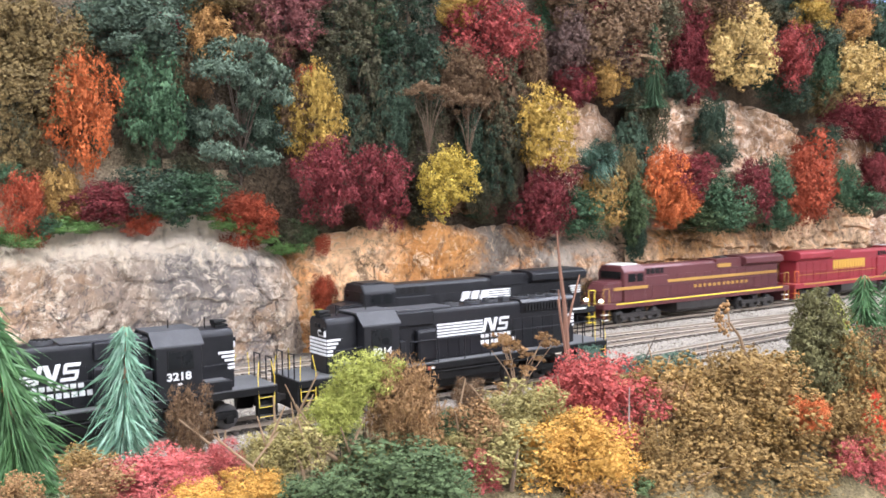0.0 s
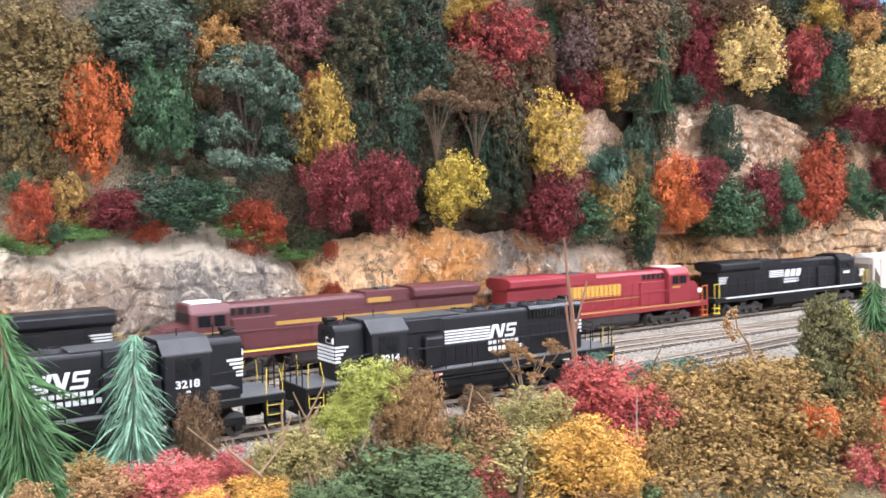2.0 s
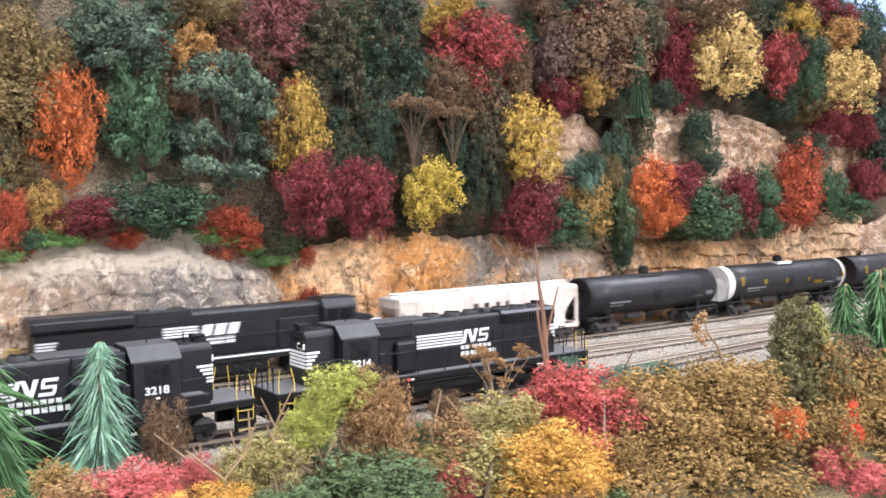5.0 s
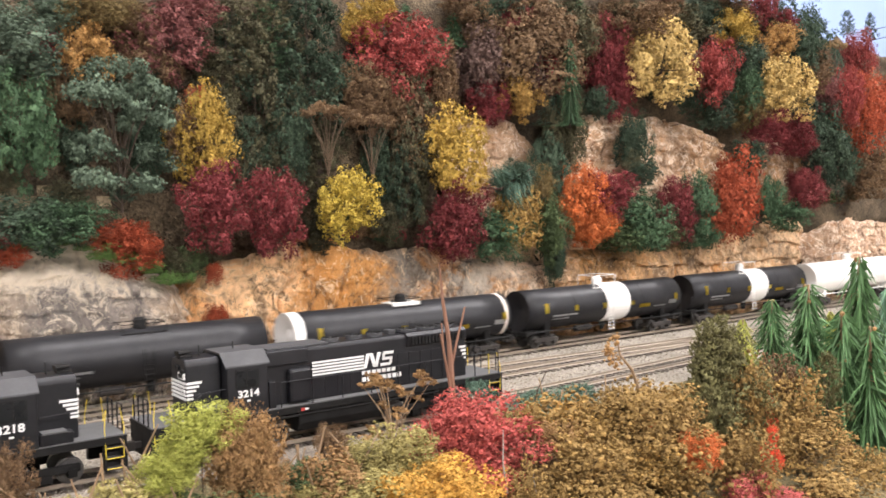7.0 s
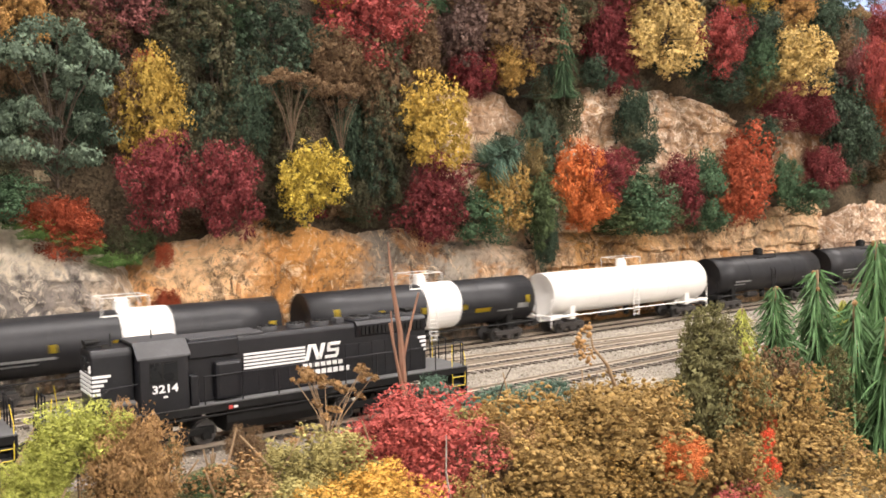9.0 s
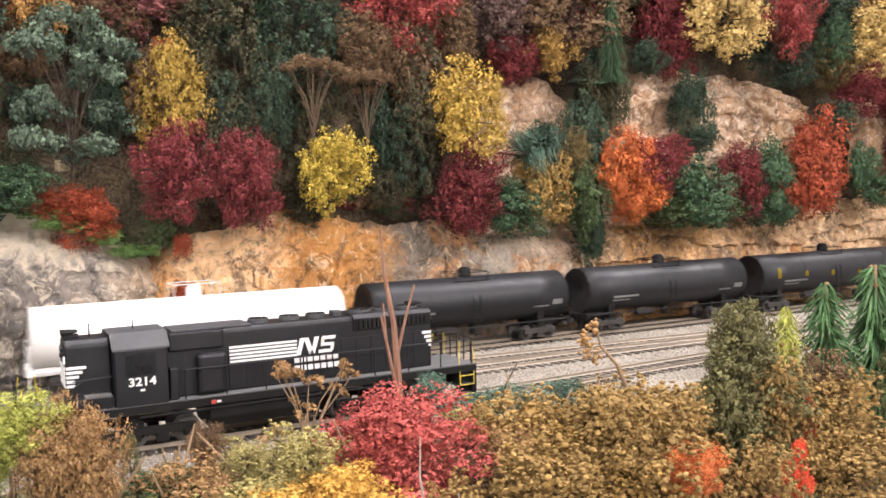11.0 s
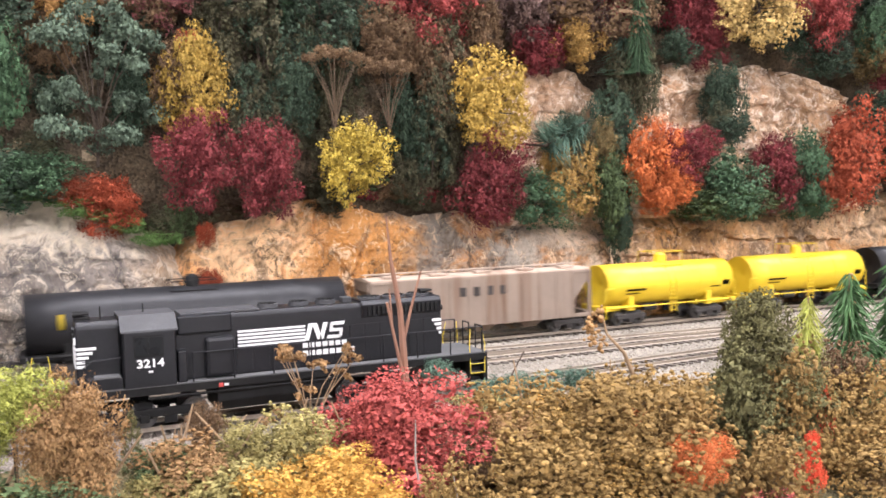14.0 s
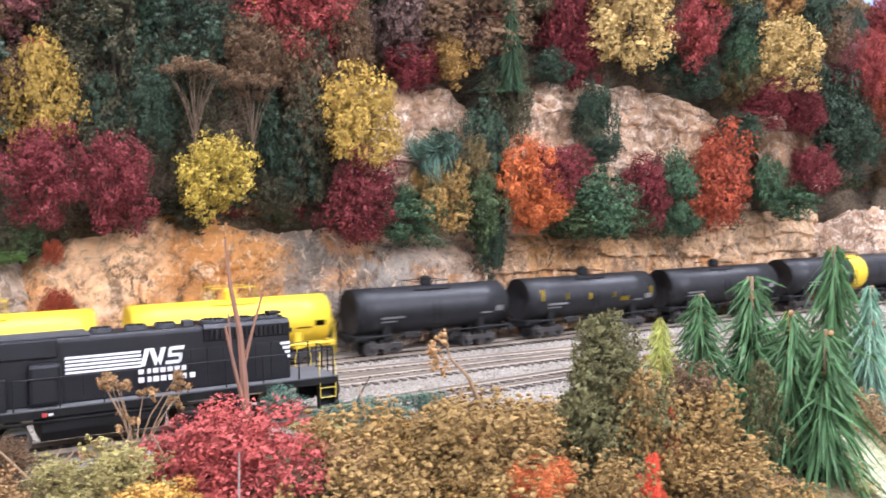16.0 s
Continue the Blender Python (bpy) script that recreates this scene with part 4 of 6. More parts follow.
plant("foam", "brown", 0.584, 0.651, 0.274, 0.060, 0.043)
plant("foam", "plumbrown", 0.645, 0.645, 0.229, 0.051, 0.045)
plant("foam", "brown", 0.720, 0.646, 0.280, 0.053, 0.047)
plant("foam", "darkolive", 0.861, 0.633, 0.303, 0.063, 0.038)
plant("foam", "darkgreen", 0.944, 0.610, 0.265, 0.052, 0.045)
plant("foam", "darkgreen", 0.844, 0.620, 0.229, 0.043, 0.031)
plant("foam", "olive", 0.937, 0.605, 0.210, 0.045, 0.039)
plant("wispy", "maroon", 1.012, 0.595, 0.182, 0.047, 0.047)
plant("nodule", "umber", 0.347, 0.320, -0.034, 0.033, 0.033)
plant("nodule", "umber", 0.430, 0.300, -0.059, 0.054, 0.031)
plant("nodule", "rust", 0.389, 0.345, -0.019, 0.029, 0.029)
plant("nodule", "umber", 0.498, 0.305, -0.047, 0.044, 0.041)
plant("nodule", "oliveyellow", 0.297, 0.355, -0.006, 0.035, 0.027)
plant("nodule", "rust", 0.249, 0.345, -0.008, 0.033, 0.025)
plant("spire", "darkolive", 0.335, 0.650, 0.233, 0.055, 0.064)
plant("spire", "darkolive", 0.328, 0.640, 0.140, 0.032, 0.077)
plant("spire", "darkgreen", 0.386, 0.650, 0.178, 0.052, 0.090)
plant("spire", "darkolive", 0.407, 0.640, 0.135, 0.038, 0.072)
plant("spire", "green", 0.371, 0.655, 0.237, 0.042, 0.056)
plant("spire", "darkolive", 0.497, 0.630, 0.158, 0.045, 0.081)
plant("spire", "darkgreen", 0.480, 0.625, 0.118, 0.035, 0.060)
plant("foam", "darkgreen", 0.268, 0.654, 0.196, 0.035, 0.048)
plant("foam", "olive", 0.094, 0.644, 0.135, 0.041, 0.048)
plant("foam", "darkgreen", 0.930, 0.600, 0.158, 0.039, 0.039)
plant("wispy", "maroon", 0.623, 0.653, 0.287, 0.050, 0.039)
plant("foam", "darkolive", 0.700, 0.643, 0.275, 0.069, 0.052)
plant("foam", "dusky", 0.921, 0.638, 0.313, 0.039, 0.033)
plant("foam", "green", 0.929, 0.600, 0.228, 0.038, 0.051)
plant("foam", "midgreen", 0.292, 0.630, 0.083, 0.027, 0.021)
plant("wispy", "orangered", 0.310, 0.628, 0.076, 0.013, 0.015)
plant("wispy", "orangered", 0.309, 0.630, 0.031, 0.017, 0.027)
plant("wispy", "orangered", 0.248, 0.620, 0.097, 0.040, 0.022, 25)
plant("foam", "green", 0.201, 0.615, 0.107, 0.052, 0.031)
plant("foam", "darkolive", 0.474, 0.640, 0.096, 0.022, 0.017)
plant("foam", "brown", 0.455, 0.640, 0.105, 0.026, 0.013)
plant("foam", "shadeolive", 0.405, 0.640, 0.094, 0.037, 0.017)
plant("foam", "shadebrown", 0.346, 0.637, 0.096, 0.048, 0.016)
plant("foam", "darkgreen", 0.646, 0.622, 0.060, 0.024, 0.042)
plant("foam", "dusky", 0.166, 0.650, 0.240, 0.050, 0.035)
plant("foam", "dusky", 0.212, 0.655, 0.259, 0.040, 0.028)
plant("foam", "olive", 0.252, 0.655, 0.263, 0.038, 0.025)
plant("foam", "plum", 0.309, 0.655, 0.270, 0.048, 0.026)
plant("spire", "darkolive", 0.374, 0.650, 0.255, 0.046, 0.051)
plant("spire", "darkgreen", 0.416, 0.650, 0.275, 0.043, 0.038)
plant("foam", "yellow", 0.473, 0.650, 0.288, 0.040, 0.025)
plant("foam", "darkgreen", 0.589, 0.650, 0.297, 0.049, 0.032)
plant("foam", "brown", 0.647, 0.650, 0.292, 0.056, 0.045)
plant("needle", "green", 0.710, 0.650, 0.315, 0.047, 0.029)
plant("foam", "darkolive", 0.776, 0.640, 0.311, 0.048, 0.036)
plant("foam", "brown", 0.839, 0.639, 0.320, 0.050, 0.038)
plant("foam", "darkgreen", 0.909, 0.639, 0.320, 0.039, 0.039)
plant("nodule", "umber", 0.553, 0.285, -0.062, 0.059, 0.028)
plant("lichen", "rose", 0.507, 0.290, -0.057, 0.040, 0.020)
plant("nodule", "umber", 0.617, 0.300, -0.075, 0.034, 0.038)
plant("foam", "brown", 0.293, 0.640, 0.168, 0.040, 0.047)
plant("spire", "darkolive", 0.327, 0.650, 0.206, 0.042, 0.046)
plant("spire", "darkgreen", 0.344, 0.635, 0.150, 0.027, 0.049)
plant("spire", "darkgreen", 0.405, 0.645, 0.212, 0.036, 0.044)
plant("spire", "darkolive", 0.417, 0.635, 0.172, 0.028, 0.052)
plant("spire", "darkolive", 0.368, 0.630, 0.137, 0.031, 0.046)
plant("foam", "darkolive", 0.433, 0.625, 0.122, 0.024, 0.032)
plant("foam", "brown", 0.449, 0.640, 0.207, 0.041, 0.046)
plant("spire", "darkgreen", 0.822, 0.630, 0.239, 0.037, 0.058)
plant("wispy", "red", 0.658, 0.640, 0.237, 0.034, 0.038)
plant("needle", "teal", 0.662, 0.630, 0.207, 0.053, 0.029)
plant("foam", "midgreen", 0.784, 0.610, 0.082, 0.060, 0.028)
plant("foam", "green", 0.847, 0.605, 0.081, 0.051, 0.026)
plant("foam", "darkgreen", 0.914, 0.600, 0.088, 0.037, 0.037)
plant("wispy", "orange", 0.678, 0.610, 0.087, 0.033, 0.024)
plant("foam", "darkolive", 0.750, 0.612, 0.146, 0.025, 0.034)
plant("foam", "darkolive", 0.606, 0.615, 0.130, 0.027, 0.041)
plant("lichen", "orange", 0.440, 0.330, 0.000, 0.015, 0.010)
plant("foam", "teal", 0.459, 0.395, -0.001, 0.022, 0.015)
plant("nodule", "umber", 0.071, 0.345, 0.013, 0.019, 0.013)
plant("lichen", "brown", 0.260, 0.365, 0.008, 0.017, 0.017)
plant("foam", "darkgreen", 0.621, 0.650, 0.309, 0.049, 0.027)
plant("spire", "darkolive", 0.696, 0.650, 0.312, 0.046, 0.028)
plant("foam", "dusky", 0.875, 0.637, 0.330, 0.050, 0.031)
plant("foam", "brown", 0.567, 0.650, 0.298, 0.047, 0.031)
plant("foam", "olive", 0.234, 0.650, 0.262, 0.044, 0.024)
plant("nodule", "gold", 0.434, 0.318, -0.024, 0.039, 0.020)
plant("nodule", "gold", 0.414, 0.338, -0.010, 0.030, 0.020)
plant("nodule", "gold", 0.401, 0.335, -0.011, 0.027, 0.015)
plant("nodule", "brown", 0.368, 0.340, -0.018, 0.021, 0.021)
plant("lichen", "lime", 0.179, 0.350, 0.016, 0.021, 0.016)
plant("foam", "moss", 0.244, 0.621, 0.094, 0.025, 0.009)
plant("foam", "moss", 0.259, 0.621, 0.087, 0.025, 0.009)
plant("foam", "moss", 0.273, 0.622, 0.078, 0.020, 0.008)
plant("foam", "moss", 0.126, 0.622, 0.098, 0.033, 0.008)
plant("foam", "moss", 0.095, 0.622, 0.090, 0.029, 0.009)
plant("foam", "moss", 0.228, 0.622, 0.097, 0.024, 0.007)
plant("foam", "green", 1.002, 0.600, 0.094, 0.068, 0.034)
plant("foam", "darkgreen", 0.197, 0.622, 0.113, 0.040, 0.018)
plant("wispy", "orangered", 0.221, 0.622, 0.108, 0.026, 0.015)


def growth(name, label, category, spots, colours):
    """Growth too dense to count, in one mesh: foam clumps of several shades."""
    verts, faces, index = [], [], []
    base = 0
    for x, y, z, w, h, turn, variant, shade in spots:
        me = crown_mesh("filler", variant)
        co = np.empty(len(me.vertices) * 3)
        me.vertices.foreach_get("co", co)
        co = co.reshape(-1, 3)
        c, q = math.cos(turn), math.sin(turn)
        p = np.stack([(co[:, 0] * c - co[:, 1] * q) * w + x, (co[:, 0] * q + co[:, 1] * c) * w * 0.8 + y, co[:, 2] * h + z], 1)
        lp = np.empty(len(me.loops), dtype=np.int32)
        me.loops.foreach_get("vertex_index", lp)
        verts.append(p)
        faces.append(lp.reshape(-1, 3) + base)
        index.append(np.full(len(me.polygons), shade, dtype=np.int32))
        base += len(co)
    me = bpy.data.meshes.new(name)
    me.from_pydata(np.concatenate(verts), [], np.concatenate(faces).tolist())
    for c in colours:
        me.materials.append(leaf("leaf_" + c, COLOURS[c]))
    me.polygons.foreach_set("material_index", np.concatenate(index))
    return tagged(new(name, me), label, category, kind="stuff")


fill = random.Random(5)
spots = []
for k in range(330):
    fx, fz = fill.uniform(-0.10, 1.35), fill.uniform(0.10, 0.37)
    if 0.56 < fx < 1.09 and 0.135 < fz < 0.215 or 0.25 > fx and fz < 0.165 or fz < 0.125 and fill.random() < 0.6 or fz > hill_top(fx) - 0.012:
        continue
    s = fill.uniform(0.026, 0.044)
    spots.append((fx, hill_y(fx, fz) + 0.010 - 0.010 * fill.random(), fz - 0.012, s, s * fill.uniform(0.8, 1.2), fill.uniform(0, 6), fill.randrange(3), fill.randrange(7)))
# dark colours here stand in for deep shadow between the trees
growth("hillside_undergrowth", "dense green and brown foam undergrowth covering the hillside, coloured dark for shade", "undergrowth", spots,
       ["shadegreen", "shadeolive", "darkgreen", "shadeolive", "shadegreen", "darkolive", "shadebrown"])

spots = []
for k in range(130):
    fx, fy = fill.uniform(-0.02, 1.0), fill.uniform(0.285, 0.402)
    if fx < 0.17 and fy > 0.385 or fy > 0.385 and fill.random() < 0.5:
        continue
    s = fill.uniform(0.014, 0.027) * (0.6 if fy > 0.38 else 1.0)
    spots.append((fx, fy, ground_z(fx, fy) - 0.003, s, s * fill.uniform(0.4, 0.65), fill.uniform(0, 6), fill.randrange(3), fill.randrange(6)))
growth("bank_scrub", "low olive, tan and brown foam scrub on the bank", "scrub", spots, ["oliveyellow", "umber", "rust", "midgreen", "oliveyellow", "tan"])

spots = []
for k in range(75):
    fx = fill.uniform(0.31, 1.2)
    s = fill.uniform(0.018, 0.034)
    fz = lerp_table(fx, [(0.30, 0.085), (0.38, 0.104), (0.44, 0.104), (0.50, 0.094), (0.57, 0.086), (0.655, 0.08), (0.70, 0.092), (0.90, 0.101), (1.05, 0.116), (1.2, 0.125)])
    spots.append((fx, hill_y(fx, fz) - fill.uniform(0.0, 0.012), fz - 0.003, s, s * fill.uniform(0.5, 0.9), fill.uniform(0, 6), fill.randrange(3), fill.randrange(6)))
growth("ledge_growth", "low green, brown and rust foam growth along the cliff tops", "undergrowth", spots, ["darkgreen", "darkolive", "brown", "midgreen", "maroon", "darkolive"])

spots = []
for k in range(60):
    fx = fill.uniform(0.06, 0.292)
    top = lerp_table(fx, [(0.08, 0.09), (0.12, 0.097), (0.178, 0.104), (0.23, 0.103), (0.262, 0.084), (0.29, 0.072)])
    if fill.random() < 0.35 and fx < 0.22:
        continue
    spots.append((fx, 0.619 + fill.uniform(0, 0.022), top + fill.uniform(-0.002, 0.006), fill.uniform(0.010, 0.024), fill.uniform(0.006, 0.012), fill.uniform(0, 6), fill.randrange(3), 0))
growth("crest_moss", "bright green moss along the crest of the grey bluff", "moss", spots, ["moss"])


# ---- dry twigs and stalks on the bank ----
def twig(name, label, pieces, material):
    ob = thing(name, pose(pieces[0][0][0], pieces[0][0][1], pieces[0][0][2]), label, "twig", "dry stalks")
    o = Vector(pieces[0][0])
    for k, (p, q, r0, r1) in enumerate(pieces):
        part("stem" if k == 0 else "branch", rod(Vector(p) - o, Vector(q) - o, r0, r1, 7), material, ob)
    return ob


M_TWIG = paint("reddish_twig", (0.26, 0.13, 0.08), 0.85, 0.25)
twig("bare_twig", "bare reddish brown forked twig standing beside the siding", [
    ((0.3640, 0.405, -0.006), (0.3622, 0.405, 0.030), 0.0020, 0.0018), ((0.3622, 0.405, 0.030), (0.3610, 0.405, 0.050), 0.0018, 0.0014),
    ((0.3610, 0.405, 0.050), (0.3565, 0.404, 0.074), 0.0014, 0.0010), ((0.3565, 0.404, 0.074), (0.3545, 0.404, 0.096), 0.0009, 0.0004),
    ((0.3620, 0.405, 0.034), (0.3660, 0.404, 0.050), 0.0010, 0.0007), ((0.3660, 0.404, 0.050), (0.3715, 0.403, 0.069), 0.0007, 0.0005),
    ((0.3625, 0.404, 0.012), (0.3530, 0.402, 0.055), 0.0010, 0.0006), ((0.3560, 0.403, 0.043), (0.3552, 0.404, 0.061), 0.0005, 0.0004)], M_TWIG)
stalk = twig("weed_stalk", "leaning tan weed stalk with a clustered seed head", [
    ((0.4600, 0.345, -0.028), (0.4563, 0.345, 0.013), 0.0013, 0.0012), ((0.4563, 0.345, 0.013), (0.4484, 0.345, 0.030), 0.0012, 0.0009),
    ((0.4484, 0.345, 0.030), (0.4385, 0.345, 0.040), 0.0009, 0.0006), ((0.4385, 0.345, 0.040), (0.4365, 0.345, 0.049), 0.0006, 0.0004)], M_STEM)
head_spots = np.random.default_rng(8)
for k in range(60):
    a = head_spots.uniform(0, 1)
    c = Vector((0.4365 - 0.006 * math.sin(3.1 * a), 0.345, 0.0505 - 0.016 * a)) + Vector(head_spots.normal(0, 0.0019, 3)) - Vector((0.4600, 0.345, -0.028))
    bm = bmesh.new()
    bmesh.ops.create_icosphere(bm, subdivisions=1, radius=head_spots.uniform(0.0007, 0.0014), matrix=Matrix.Translation(c))
    part("seed", bm, leaf("leaf_rust", COLOURS["rust"]), stalk, smooth=True)
twig("thin_twig", "thin dark twig leaning over the gravel", [((0.4030, 0.387, -0.006), (0.4120, 0.386, 0.018), 0.0005, 0.0004), ((0.4120, 0.386, 0.018), (0.4180, 0.385, 0.028), 0.0004, 0.0003)], M_BARK)
M_GREYTWIG = paint("grey_twig", (0.34, 0.30, 0.26), 0.85, 0.2)
twig("pale_twig", "thin pale grey twig rising through a red bush", [((0.3374, 0.3250, -0.0410), (0.3359, 0.3250, -0.0168), 0.0009, 0.0007), ((0.3359, 0.3250, -0.0168), (0.3332, 0.3250, 0.0014), 0.0007, 0.0004), ((0.3332, 0.3250, 0.0014), (0.3337, 0.3250, 0.0176), 0.0004, 0.0002)], M_GREYTWIG)
twig("pale_twig", "thin pale grey twig rising through a red bush", [((0.3409, 0.3180, -0.0428), (0.3443, 0.3180, -0.0256), 0.0008, 0.0006), ((0.3443, 0.3180, -0.0256), (0.3478, 0.3180, -0.0143), 0.0006, 0.0004), ((0.3478, 0.3180, -0.0143), (0.3461, 0.3180, -0.0036), 0.0004, 0.0002)], M_GREYTWIG)
twig("fallen_twig", "pale dry twig lying across the brown bushes", [((0.3377, 0.3000, -0.0415), (0.3524, 0.3000, -0.0285), 0.0009, 0.0007), ((0.3524, 0.3000, -0.0285), (0.3699, 0.3000, -0.0265), 0.0007, 0.0004), ((0.3699, 0.3000, -0.0265), (0.3811, 0.3000, -0.0268), 0.0004, 0.0002)], M_STEM)
twig("straw_stem", "upright straw-coloured dry stem beside the siding", [((0.1555, 0.3680, 0.0044), (0.1561, 0.3680, 0.0171), 0.0011, 0.0007), ((0.1561, 0.3680, 0.0171), (0.1556, 0.3680, 0.0294), 0.0007, 0.0003)], M_STEM)
twig("straw_stem", "upright straw-coloured dry stem beside the siding", [((0.1656, 0.3680, 0.0053), (0.1649, 0.3680, 0.0183), 0.0008, 0.0005), ((0.1649, 0.3680, 0.0183), (0.1640, 0.3680, 0.0256), 0.0005, 0.0002)], M_STEM)
twig("fallen_twig", "straw-coloured dry twig lying over the scrub", [((0.1757, 0.3450, 0.0024), (0.1650, 0.3450, 0.0104), 0.0010, 0.0008), ((0.1650, 0.3450, 0.0104), (0.1545, 0.3450, 0.0117), 0.0008, 0.0005), ((0.1545, 0.3450, 0.0117), (0.1423, 0.3450, 0.0131), 0.0005, 0.0003)], M_STEM)
twig("fallen_twig", "straw-coloured dry twig lying over the scrub", [((0.1730, 0.3450, 0.0066), (0.1651, 0.3450, 0.0141), 0.0009, 0.0006), ((0.1651, 0.3450, 0.0141), (0.1574, 0.3450, 0.0227), 0.0006, 0.0002)], M_STEM)
twig("pale_twig", "pale dry twig leaning among the scrub", [((0.2499, 0.3180, -0.0189), (0.2524, 0.3180, -0.0062), 0.0013, 0.0008), ((0.2524, 0.3180, -0.0062), (0.2545, 0.3180, 0.0001), 0.0008, 0.0003)], M_BRANCH)
straw = random.Random(11)
for k in range(58):
    cx = straw.choice([0.150, 0.162, 0.175, 0.23, 0.26, 0.30, 0.34, 0.40, 0.44, 0.47, 0.52, 0.58])
    sx, sy = cx + straw.uniform(-0.02, 0.02), straw.uniform(0.33, 0.385)
    gz = ground_z(sx, sy)
    ln = straw.uniform(0.018, 0.044)
    lx, ly = straw.uniform(-0.7, 0.7), straw.uniform(-0.4, 0.3)
    mid = (sx + lx * ln * 0.5, sy + ly * ln * 0.5, gz + ln * 0.55)
    top = (sx + lx * ln * 1.2, sy + ly * ln, gz + ln)
    pcs = [((sx, sy, gz - 0.003), mid, 0.0009, 0.0007), (mid, top, 0.0007, 0.0003)]
    if k % 2:
        pcs.append((mid, (mid[0] - lx * ln * 0.5, mid[1], mid[2] + ln * 0.35), 0.0005, 0.0003))
    twig("dry_stalk", "bent straw-coloured dry stalk among the scrub", pcs, M_STEM)


# ---- tracks ----
def near_y(x):
    return 0.4485 + (0.0 if x < 0.40 else 0.075 * (x - 0.40) ** 2 / (x - 0.40 + 0.06))


def mid_y(x):
    return 0.5195


def switch_y(x):
    return 0.5195 + 0.0375 * smooth_step((0.95 - x) / 0.75)


TRAIN_Y = 0.5965


def train_y(x):
    return TRAIN_Y


def track(label, fy, x0, x1, spacing):
    ob = thing("track", pose(0, 0, 0), label, "track", "model tracks")
    n = 120
    for s in (-1, 1):
        pts = [(x0 + (x1 - x0) * i / n) for i in range(n + 1)]
        verts, faces = [], []
        for x in pts:
            yc = fy(x) + s * 0.00865
            for dy, dz in ((-0.0009, -0.002), (-0.0003, -0.0015), (-0.0005, 0.0), (0.0005, 0.0), (0.0003, -0.0015), (0.0009, -0.002)):
                verts.append((x, yc + dy, dz))
        for i in range(n):
            for k in range(5):
                a = i * 6 + k
                faces.append((a, a + 1, a + 7, a + 6))
        raw("rail", verts, faces, M_RAIL, ob)
    tie = None
    x = x0
    rnd = random.Random(3)
    while x < x1:
        if tie is None:
            tie = part("tie", box(-0.0014, 0.0014, -0.0152, 0.0152, -0.0052, -0.002), M_TIE, ob)
            t = tie
        else:
            t = new("tie", tie.data)
            t.parent = ob
        slope = (fy(x + 0.01) - fy(x - 0.01)) / 0.02
        t.matrix_basis = pose(x + rnd.uniform(-0.0005, 0.0005), fy(x) + rnd.uniform(-0.0006, 0.0006), rnd.uniform(-0.0004, 0.0002), 0, 0, math.degrees(math.atan(slope)) + rnd.uniform(-2, 2))
        x += spacing
    return ob


track("near siding of metal rails on dark wooden ties", near_y, -0.15, 1.6, 0.0068)
track("middle track of metal rails on dark wooden ties", mid_y, 0.25, 2.0, 0.0068)
track("turnout track curving away from the middle track", switch_y, -0.1, 0.95, 0.0068)
track("rear main track of metal rails under the moving train", train_y, -0.1, 1.85, 0.0068)


def ballast_grains(count):
    """Loose three-faced stones over the gravel, the ties and the foot of the rails."""
    rng = np.random.default_rng(21)
    x, y = rng.uniform(0.0, 1.15, count), rng.uniform(0.418, 0.615, count)
    s = rng.uniform(0.0004, 0.0010, (count, 1))
    z = np.full(count, BED + 0.0001)
    for fy in (near_y, mid_y, switch_y, train_y):
        near = np.abs(y - np.array([fy(q) for q in x])) < 0.0152
        z = np.where(near & (rng.uniform(0, 1, count) < 0.25), -0.0021, z)
    base = np.stack([x, y, z], 1)
    a = rng.uniform(0, 6.28, (count, 1))
    corner = [base + np.concatenate([np.cos(a + k * 2.1) * s, np.sin(a + k * 2.1) * s, -0.2 * s], 1) for k in range(3)]
    top = base + np.concatenate([rng.normal(0, 0.25, (count, 2)) * s, s * rng.uniform(0.5, 1.0, (count, 1))], 1)
    verts = np.stack([*corner, top], 1).reshape(-1, 3)
    faces = [(4 * i + p, 4 * i + q, 4 * i + 3) for i in range(count) for p, q in ((0, 1), (1, 2), (2, 0))]
    m, nt, b, co = start("ballast_stone", 0.9, 0, 0.2)
    rnd = nt.nodes.new("ShaderNodeNewGeometry").outputs["Random Per Island"]
    nt.links.new(ramp(nt, rnd, [(0.0, (0.09, 0.075, 0.06)), (0.4, (0.22, 0.195, 0.155)), (0.8, (0.31, 0.28, 0.235)), (1.0, (0.42, 0.39, 0.34))]), b.inputs["Base Color"])
    return tagged(raw("ballast_stones", verts, faces, m), "loose pale grey and brown ballast stones", "gravel", kind="stuff")


ballast_grains(24000)


# ---- rolling stock ----
M_DECK = paint("deck_grey", (0.085, 0.085, 0.085), 0.7, 0.3)
M_ROOF = paint("roof_black", (0.04, 0.04, 0.042), 0.6, 0.22)
M_MAROON = paint("maroon_paint", (0.105, 0.030, 0.032), 0.38, 0.06)
M_RED = paint("red_paint", (0.24, 0.022, 0.03), 0.42, 0.05)
M_GOLD = paint("gold_stripe", (0.42, 0.24, 0.05), 0.5, 0.05)
M_YELLOWDULL = paint("dull_yellow", (0.56, 0.33, 0.05), 0.5, 0.05)
M_ORANGEP = paint("orange_paint", (0.65, 0.16, 0.03), 0.5, 0.05)
M_TANK = paint("tank_black", (0.014, 0.014, 0.016), 0.40, 0.07, 0.0, 0.3)
M_TRUCK = paint("truck_grime", (0.032, 0.026, 0.022), 0.8, 0.25)
